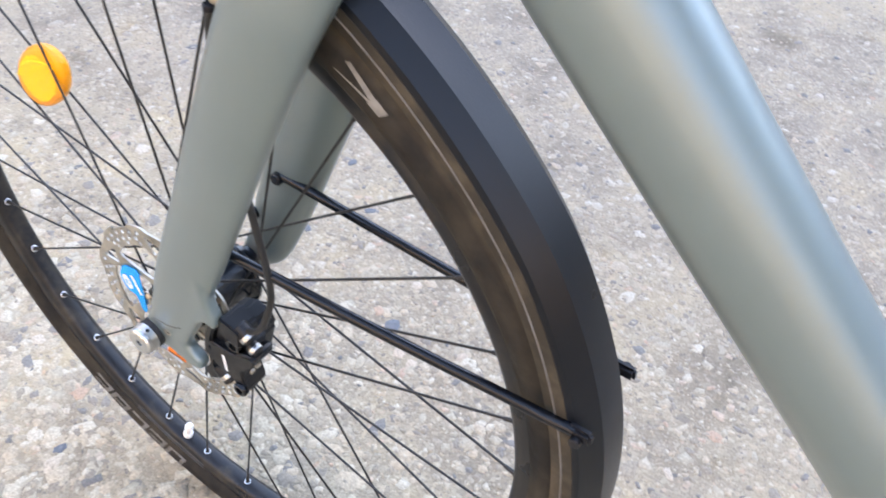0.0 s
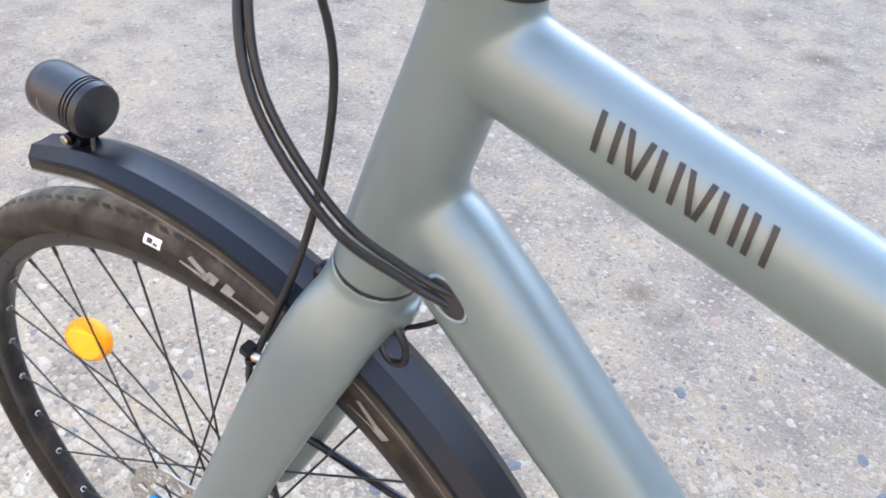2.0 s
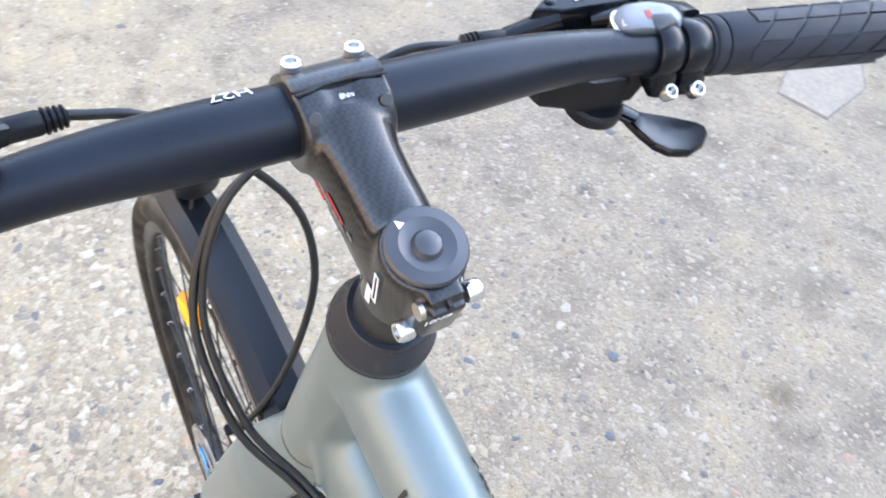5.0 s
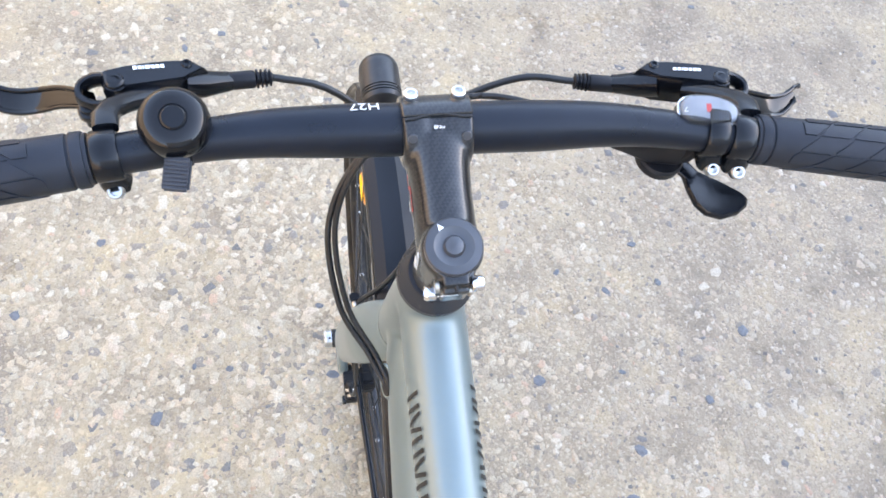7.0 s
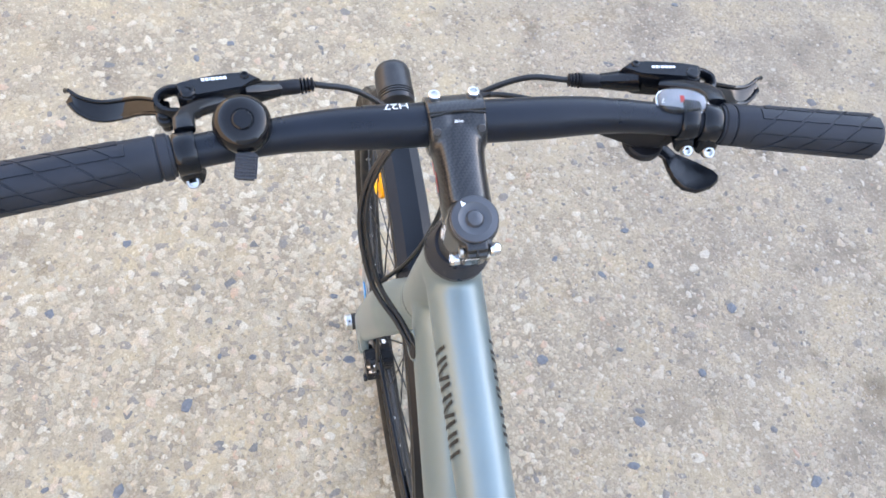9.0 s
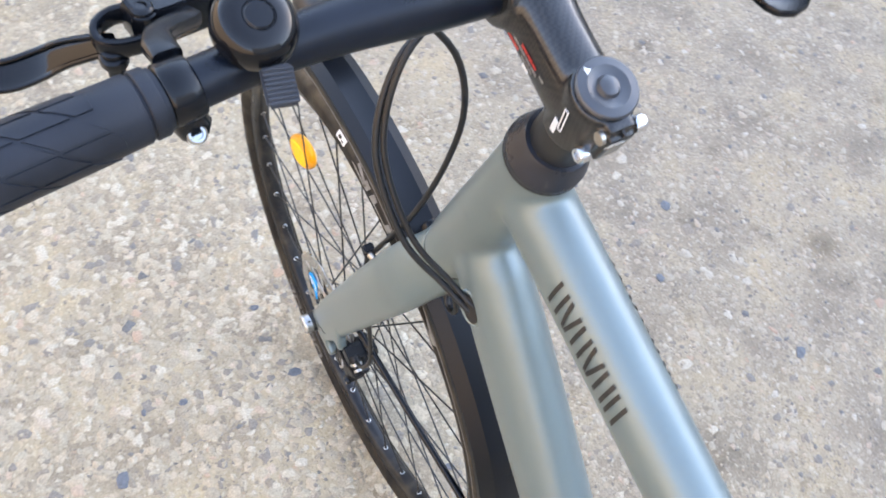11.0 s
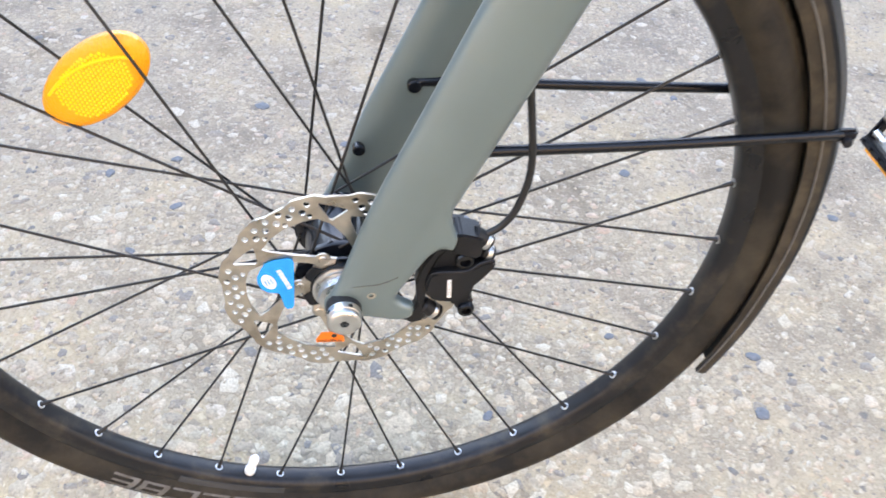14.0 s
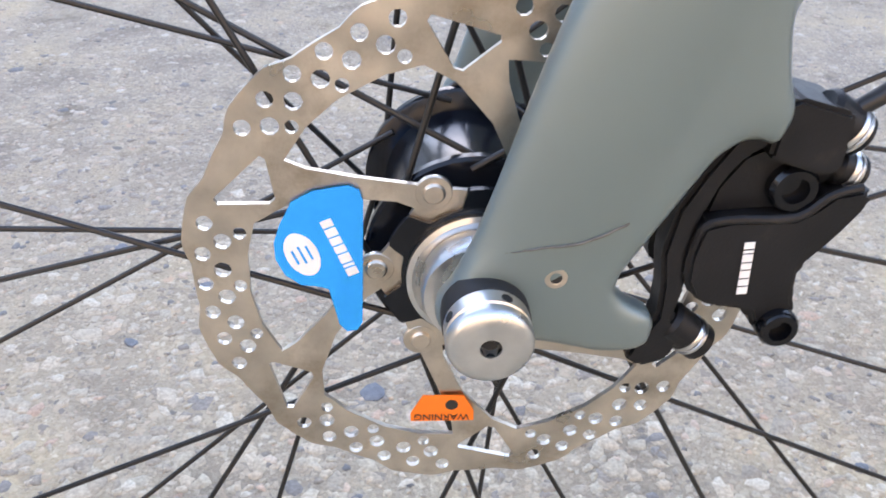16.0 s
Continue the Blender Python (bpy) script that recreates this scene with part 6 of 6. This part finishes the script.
    for a, b in (((0.0880, -0.0500, AZ + 0.0080), (0.0925, -0.0500, AZ + 0.0062)), ((0.0960, -0.0500, AZ + 0.0205), (0.1000, -0.0500, AZ + 0.0190))):
        bm = bmesh.new()
        rod(bm, a, b, 0.0028, 14, 0.0006)
        part("pad_pin", bm, STEEL, cal)
    mark_bars("mark", cal, WHITE, [0.0022, 0.0009, 0.0024, 0.0020, 0.0024, 0.0022, 0.0024], 0.0030, 0.0005, frame_pose(Vector((0.0746, -0.0603, AZ + 0.0145)), Vector((0.06, 0, -1)), Vector((1, 0, 0.06))), "small white plain mark")
    # raised rim along the upper edge of the body
    bm = bmesh.new()
    sweep(bm, smooth_path([(0.0596, -0.0575, AZ + 0.0200), (0.0612, -0.0585, AZ + 0.0275), (0.0683, -0.0592, AZ + 0.0300), (0.0857, -0.0592, AZ + 0.0302), (0.0945, -0.0590, AZ + 0.0368), (0.1030, -0.0580, AZ + 0.0385)], 24), 0.0014, 10)
    part("ridge", bm, CALIPER, cal)
    # threaded hole in the fork's foot, and a long scuff above it
    co = [v.co for v in fork_part.data.vertices if v.co.y < -0.03]

    def skin(x, z):
        return min(co, key=lambda c: (c.x - x) ** 2 + (c.z - z) ** 2 + (c.y + 0.068) ** 2 * 0.3).y

    bm = bmesh.new()
    x, z = 0.0189, AZ + 0.0119
    y = skin(x, z)
    lathe(bm, [(0.0017, 0.0), (0.0017, 0.0062), (0.0022, 0.0064), (0.0032, 0.0062), (0.0033, 0.0)], axis_pose((x, y + 0.0060, z), (0, -1, 0)), 20)
    part("thread_insert", bm, STEEL, fork_part, "small bright threaded hole")
    bm = bmesh.new()
    rod(bm, (x, y + 0.004, z), (x, y - 0.0001, z), 0.0018, 14)
    part("thread_bore", bm, SEAL, fork_part)
    bm = bmesh.new()
    line = smooth_path([(0.0045, 0, AZ + 0.0200), (0.0145, 0, AZ + 0.0221), (0.0253, 0, AZ + 0.0236), (0.0372, 0, AZ + 0.0287), (0.0440, 0, AZ + 0.0330)], 30)
    sweep(bm, [(p.x, skin(p.x, p.z) - 0.0001, p.z) for p in line], [0.0001 + 0.00035 * math.sin(math.pi * (k + 0.5) / 30) for k in range(30)], 8)
    part("scuff", bm, material("scuff_mark", (0.11, 0.11, 0.10), 0.7, vary=0.4, scale=300), fork_part, "dark scuff line in the paint")


build_caliper()


def build_cards():
    """The blue and orange tags that still sit on the disc."""
    y = ROTOR_Y - 0.0016
    m = Matrix(((1, 0, 0, 0), (0, 0, -1, y), (0, 1, 0, AZ), (0, 0, 0, 1)))
    out = [(-0.0530, 0.0255), (-0.047, 0.0288), (-0.037, 0.0305), (-0.0340, 0.0290), (-0.0330, 0.0255), (-0.0345, -0.0165), (-0.0362, -0.0193), (-0.0392, -0.0198), (-0.0415, -0.017), (-0.0440, -0.004), (-0.0465, -0.0030), (-0.052, -0.0022), (-0.0565, 0.0015), (-0.0588, 0.0070), (-0.0588, 0.0125), (-0.0568, 0.0182)]
    card = new("brake_tag")
    card.parent = wheel
    tagged(card, "blue card tag on the brake disc")
    bm = bmesh.new()
    slab(bm, out, 0.0007, m, 0.0001, 1)
    part("card", bm, BLUE, card)
    bm = bmesh.new()
    tilt = radians(112)
    slab(bm, [(-0.0510 + 0.0075 * math.cos(a) * math.cos(tilt) - 0.0047 * math.sin(a) * math.sin(tilt), 0.0085 + 0.0075 * math.cos(a) * math.sin(tilt) + 0.0047 * math.sin(a) * math.cos(tilt)) for a in (2 * math.pi * k / 24 for k in range(24))], 0.0003, m @ Matrix.Translation((0, 0, 0.0007)), 0)
    oval = part("oval_print", bm, WHITE, card, "white oval print")
    for k in range(3):
        bm = bmesh.new()
        block(bm, (0.0060 - abs(k - 1) * 0.0012, 0.0006, 0.0002), m @ pose(-0.0510, 0.0085, 0.0011, 0, 0, 112) @ Matrix.Translation((0, (k - 1) * 0.0022, 0)), 0, 1)
        part("oval_line", bm, BLUE, oval)
    mark_bars("card_mark", card, WHITE, [0.0026, 0.0009, 0.0030, 0.0024, 0.0024, 0.0026, 0.0024], 0.0034, 0.0006, m @ pose(-0.0402, 0.0105, 0.0007, 0, 0, 112), "white plain mark")
    tag = new("warning_tag")
    tag.parent = wheel
    tagged(tag, "orange warning tag on the brake disc")
    bm = bmesh.new()
    slab(bm, [(-0.016, -0.0470), (-0.0025, -0.0475), (0.0008, -0.054), (0.001, -0.0585), (-0.020, -0.0580), (-0.020, -0.0545)], 0.0006, m, 0.0001, 1)
    part("card", bm, ORANGE, tag)
    part("warning_text", lettering("WARNING", 0.0038, m @ pose(-0.0098, -0.0562, 0.0008, 0, 0, 178.5)), BLACKPRINT, tag, "black lettering")
    bm = bmesh.new()
    slab(bm, circle(-0.0065, -0.0512, 0.0021, 16), 0.0002, m @ Matrix.Translation((0, 0, 0.0006)), 0)
    part("warning_sign", bm, BLACKPRINT, tag)


build_cards()


# ---- marks on the frame ----
def tube_radius(ang):
    return 1 / math.hypot(math.cos(radians(ang)) / 0.0238, math.sin(radians(ang)) / 0.0268)


tt = (TT1 - TT0).normalized()
for flank in (-1, 1):
    for k in range(6):
        s = 0.0852 + k * 0.0147
        lean = 0.0024 if k in (1, 3) else 0.0
        for side in (-1, 1):
            bm = bmesh.new()
            tube_bars(bm, TT0 + Vector((0.293, 0, 0.956)) * 0.0018, tt, tube_radius, [(s + side * (0.0043 - lean * 0.4), 24, 0.0015, 20.5, -0.0024 + side * lean * 0.8)], flank)
            part("tube_mark", bm, BLACKPRINT, frame_part, "black plain mark on the top tube")


# ---- crank and pedal on the far side ----
def build_crank():
    crank = new("crankset")
    crank.parent = bicycle
    tagged(crank, "black crank with a silver and black pedal")
    eye = Vector((0.5420, 0.077, 0.3475))
    hub = Vector((BB.x, 0.062, BB.z))
    bm = bmesh.new()
    sweep(bm, [eye - (hub - eye).normalized() * 0.012, eye, eye.lerp(hub, 0.12), eye.lerp(hub, 0.6), hub, hub + (hub - eye).normalized() * 0.015], [(0.005, 0.006), (0.0075, 0.0150), (0.0075, 0.0130), (0.008, 0.013), (0.010, 0.019), (0.008, 0.010)], 20, power=2.6)
    part("crank_arm", bm, GLOSS, crank, "glossy black crank arm")
    bm = bmesh.new()
    lathe(bm, [(0.003, 0.003), (0.006, 0.003), (0.0066, 0.0), (0.0066, -0.002), (0.003, -0.002)], axis_pose(eye + Vector((0, -0.008, 0)), (0, -1, 0)), 20)
    part("axle_ring", bm, SILVER, crank)
    teeth, holes = [], []
    for k in range(160):
        a = 360 * k / 160
        teeth.append(polar(0.0745 + 0.0016 * math.sin(radians(a * 40)), a))
    for row, r in ((0, 0.066), (1, 0.056)):
        for k in range(20):
            holes.append(circle(*polar(r, k * 18 + row * 9), 0.0028, 10))
    for k in range(5):
        a = k * 72 + 10
        holes.append([polar(0.047, a - 24), polar(0.048, a), polar(0.047, a + 24), polar(0.024, a + 16), polar(0.023, a - 16)])
    bm = curve_mesh([teeth] + holes, 0.004)
    bmesh.ops.transform(bm, matrix=Matrix(((1, 0, 0, BB.x), (0, 0, -1, 0.047), (0, 1, 0, BB.z), (0, 0, 0, 1))), verts=bm.verts[:])
    part("chainring", bm, BLACK, crank, "black drilled chainring")
    # pedal, outboard of the arm
    pedal = Vector((0.5420, 0.135, 0.3475))
    tilt = pose(0, 0, 0, 0, -70, 0)
    m = Matrix.Translation(pedal) @ tilt
    bm = bmesh.new()
    rod(bm, eye + Vector((0, 0.004, 0)), pedal + Vector((0, 0.040, 0)), 0.0062, 16, 0.001)
    rod(bm, pedal - Vector((0, 0.030, 0)), pedal + Vector((0, 0.035, 0)), 0.0095, 20, 0.002)
    part("pedal_axle", bm, SILVER, crank, "silver pedal axle")
    for s in (-1, 1):
        bm = bmesh.new()
        block(bm, (0.009, 0.074, 0.018), m @ Matrix.Translation((s * 0.034, 0, 0)), 0.003)
        for j in range(5):
            rod(bm, m @ Vector((s * 0.034, -0.030 + 0.015 * j, 0.009)), m @ Vector((s * 0.034, -0.030 + 0.015 * j, 0.0125)), 0.002, 8)
        rail = part("pedal_rail", bm, PLASTIC, crank, "black pedal rail")
        bm = bmesh.new()
        block(bm, (0.003, 0.052, 0.012), m @ Matrix.Translation((s * 0.0395, 0, 0)), 0.001)
        part("reflector", bm, AMBER, rail, "amber pedal reflector")
        bm = bmesh.new()
        block(bm, (0.070, 0.008, 0.012), m @ Matrix.Translation((0, s * 0.034, 0)), 0.003)
        part("pedal_end", bm, PLASTIC, crank)
    bm = bmesh.new()
    block(bm, (0.050, 0.022, 0.006), m @ Matrix.Translation((0, 0, 0.007)), 0.002)
    rod(bm, m @ Vector((-0.022, -0.030, 0.004)), m @ Vector((-0.022, 0.030, 0.004)), 0.004, 14, 0.001)
    part("cleat_plate", bm, SILVER, crank, "silver cleat plate and spring")


build_crank()
for t in (0.628, 0.694, 0.755):
    c = DT0.lerp(DT1, t)
    nrm = Vector((0.694, 0, 0.720))
    bm = bmesh.new()
    lathe(bm, [(0, -0.004), (0.0062, -0.004), (0.0062, 0.0012), (0.0050, 0.0028), (0.003, 0.0030), (0, 0.0022)], axis_pose(c + nrm * 0.0305, nrm), 18)
    part("boss_screw", bm, BLACK, frame_part, "black boss screw")

# ---- tyre marks ----
bm = bmesh.new()


def wall_y(r):
    """How far out the tyre's near sidewall lies at a radius."""
    prof = [(0.3135, -0.0122), (0.3155, -0.0135), (0.3205, -0.0172), (0.3265, -0.0192), (0.332, -0.0190), (0.3375, -0.0168), (0.342, -0.0130)]
    for (ra, ya), (rb, yb) in zip(prof, prof[1:]):
        if ra <= r <= rb:
            return ya + (yb - ya) * (r - ra) / (rb - ra)
    return -0.019


def wall_bar(bm, a0, a1, r0, r1, lift=0.0004, slant=0.0):
    """A patch on the tyre's near sidewall between two angles and two radii."""
    n, k = max(2, int(abs(a1 - a0) / 1.2)), 4
    grid = [[bm.verts.new(round_wheel(lerp(a0, a1, i / n) + slant * j / k, lerp(r0, r1, j / k), wall_y(lerp(r0, r1, j / k)) - lift)) for j in range(k + 1)] for i in range(n + 1)]
    for i in range(n):
        for j in range(k):
            bm.faces.new((grid[i][j], grid[i + 1][j], grid[i + 1][j + 1], grid[i][j + 1]))


wall_bar(bm, 92.7, 89.8, 0.3345, 0.3408)
badge = part("tyre_badge", bm, WHITE, wheel, "small white tyre badge")
bm = bmesh.new()
wall_bar(bm, 92.1, 91.2, 0.3362, 0.3394, lift=0.0007)
wall_bar(bm, 91.0, 90.3, 0.3358, 0.3378, lift=0.0007)
part("badge_mark", bm, BLACKPRINT, badge)


def wall_patch(bm, corners, lift=0.0004):
    """A four-cornered patch on the near sidewall; each corner is an angle and a radius."""
    (a0, r0), (a1, r1), (a2, r2), (a3, r3) = corners
    n, k = max(2, int(abs(a1 - a0) / 0.8)), 4
    grid = [[bm.verts.new(round_wheel(lerp(lerp(a0, a1, i / n), lerp(a3, a2, i / n), j / k), lerp(lerp(r0, r1, i / n), lerp(r3, r2, i / n), j / k), wall_y(lerp(lerp(r0, r1, i / n), lerp(r3, r2, i / n), j / k)) - lift)) for j in range(k + 1)] for i in range(n + 1)]
    for i in range(n):
        for j in range(k):
            bm.faces.new((grid[i][j], grid[i + 1][j], grid[i + 1][j + 1], grid[i][j + 1]))


def tyre_print(patches, label, mat=GREYPRINT):
    """One worn print on the sidewall, from plain pieces."""
    bm = bmesh.new()
    for corners in patches:
        wall_patch(bm, corners)
    part("tyre_print", bm, mat, wheel, label)


# two strokes that meet in a block, a second block, a thin line and an end block beside the fork's crown
tyre_print([((86.6, 0.3346), (82.6, 0.3322), (82.5, 0.3346), (86.5, 0.3358)), ((85.6, 0.3392), (82.6, 0.3345), (82.2, 0.3372), (85.2, 0.3412)), ((82.7, 0.3318), (80.9, 0.3322), (80.5, 0.3385), (82.2, 0.3392))], "worn grey forked print on the tyre")
tyre_print([((79.9, 0.3322), (78.3, 0.3321), (78.0, 0.3382), (79.5, 0.3390))], "worn grey block print on the tyre")
tyre_print([((78.3, 0.3322), (74.4, 0.3320), (74.4, 0.3334), (78.2, 0.3336)), ((74.5, 0.3315), (73.0, 0.3315), (72.6, 0.3380), (74.0, 0.3385))], "worn grey hooked print on the tyre")
tyre_print([((59.6, 0.3280), (55.2, 0.3300), (55.1, 0.3318), (59.5, 0.3288)), ((59.2, 0.3362), (55.1, 0.3316), (54.8, 0.3345), (58.8, 0.3378)), ((55.3, 0.3290), (53.6, 0.3290), (53.2, 0.3345), (54.9, 0.3350))], "worn grey forked print on the tyre")
# small row by the rim
for k in range(8):
    a = 81.0 - k * 1.15
    w = 0.26 if k in (2, 5) else 0.70
    tyre_print([((a, 0.3168), (a - 0.22, 0.3166), (a - 0.22, 0.3196), (a, 0.3198)), ((a, 0.3166), (a - w, 0.3166), (a - w, 0.3174), (a, 0.3174))] + ([((a, 0.3190), (a - w, 0.3190), (a - w, 0.3198), (a, 0.3198))] if k % 3 == 0 else []), "small pale print on the tyre")
# large slanted outlined print at the foot of the wheel
for k in range(5):
    a = -129.3 + k * 5.1
    far = a + 4.5
    rows = [((a, 0.3185), (far, 0.3185), (far - 0.2, 0.3203), (a - 0.2, 0.3203)), ((a - 0.6, 0.3305), (far - 0.6, 0.3305), (far - 0.8, 0.3325), (a - 0.8, 0.3325)), ((far - 0.9, 0.3185), (far, 0.3185), (far - 0.8, 0.3325), (far - 1.7, 0.3325))]
    if k in (0, 1, 3):
        rows.append(((a + 0.2, 0.3240), (far - 0.6, 0.3240), (far - 0.8, 0.3262), (a, 0.3262)))
    if k in (1, 4):
        rows.append(((a, 0.3185), (a + 0.9, 0.3185), (a + 0.1, 0.3325), (a - 0.8, 0.3325)))
    tyre_print(rows, "large worn grey slanted print on the tyre", DIMPRINT)
# tread lugs along both shoulders of the tyre
def build_lugs():
    middle = Matrix.Translation((0, 0, AZ))
    for side in (-1, 1):
        bm = bmesh.new()
        rings = []
        for a, proud in ((-0.78, -0.0004), (-0.70, 0.0006), (0.70, 0.0006), (0.78, -0.0004)):
            row = []
            for f in range(5):
                r = 0.3438 + 0.0023 * f / 4
                lift = proud if 0 < f < 4 else -0.0004
                y = 0.0130 - (r - 0.342) * 1.571
                row.append(bm.verts.new(round_wheel(a + 0.25 * f, r + lift * 0.7, side * (y + lift * 0.7)) - Vector((0, 0, AZ))))
            rings.append(row)
        for p, q in zip(rings, rings[1:]):
            for f in range(4):
                bm.faces.new((p[f], p[f + 1], q[f + 1], q[f]))
        bmesh.ops.recalc_face_normals(bm, faces=bm.faces[:])
        lug = part("tread_lug", bm, LUG, wheel)
        lug.matrix_basis = middle
        for k in range(1, 144):
            share("tread_lug", lug, middle @ Matrix.Rotation(radians(2.5 * k), 4, "Y"), wheel)


build_lugs()
# faint grey decal on the rim's near flank
bm = bmesh.new()
hoop(bm, [(0.3055, -0.01195), (0.3135, -0.01235), (0.3135, -0.0117), (0.3055, -0.0113)], 20, -119.0, -100.5, cap=True)
part("rim_decal", bm, material("rim_decal_grey", (0.045, 0.045, 0.046), 0.4, vary=0.25, scale=60), wheel, "faint grey rim decal")

# ---- paving patch in the asphalt ----
bm = bmesh.new()
PATCH = [(-0.655, 1.795), (-0.700, 1.905), (-0.640, 2.000), (-0.565, 1.985), (-0.485, 1.905), (-0.437, 1.700), (-0.565, 1.655)]
slab(bm, PATCH, 0.010, Matrix.Translation((0, 0, -0.0065)), 0.002)
patch = part("paving_patch", bm, material("pink_concrete", (0.330, 0.262, 0.196), 0.85, vary=0.2, scale=60, bump=0.4, bump_scale=300, dirt=(0.30, 0.25, 0.20), dirt_scale=12), None)
bm = bmesh.new()
slab(bm, [(-0.569 + (x + 0.569) * 1.035, 1.825 + (y - 1.825) * 1.035) for x, y in PATCH], 0.0060, Matrix.Translation((0, 0, -0.0052)), 0)
part("joint", bm, material("joint_dirt", (0.16, 0.14, 0.12), 0.95, vary=0.3, scale=90), patch)
tagged(patch, "pinkish concrete patch set in the asphalt", "paving", kind="structure")

# ---- cracks in the asphalt ----
CRACK_RUNS = [[(-0.245, -0.790), (-0.192, -0.692), (-0.141, -0.589), (-0.099, -0.518), (-0.070, -0.428)], [(-0.037, -0.308), (-0.046, -0.235), (-0.040, -0.165), (-0.033, -0.040)], [(0.530, 0.500), (0.516, 0.410), (0.511, 0.339), (0.504, 0.264), (0.502, 0.186), (0.485, 0.110)]]
CRACK = material("crack_dirt", (0.20, 0.175, 0.15), 0.95, vary=0.3, scale=200)
for run in CRACK_RUNS:
    rng = random.Random(5)
    bm = bmesh.new()
    path = smooth_path([(x, y, 0.0004) for x, y in run], 60)
    left, right = [], []
    for k, p in enumerate(path):
        q = path[min(k + 1, 59)] - path[max(k - 1, 0)]
        s = Vector((-q.y, q.x, 0)).normalized()
        w = 0.0009 * math.sin(math.pi * (k + 0.5) / 60) * rng.uniform(0.4, 1.5)
        j = s * rng.uniform(-0.003, 0.003)
        left.append(bm.verts.new(p + j + s * w))
        right.append(bm.verts.new(p + j - s * w))
    for k in range(59):
        bm.faces.new((left[k], left[k + 1], right[k + 1], right[k]))
    tagged(part("crack", bm, CRACK, None), "thin dirt-filled crack in the asphalt", "crack", kind="structure")
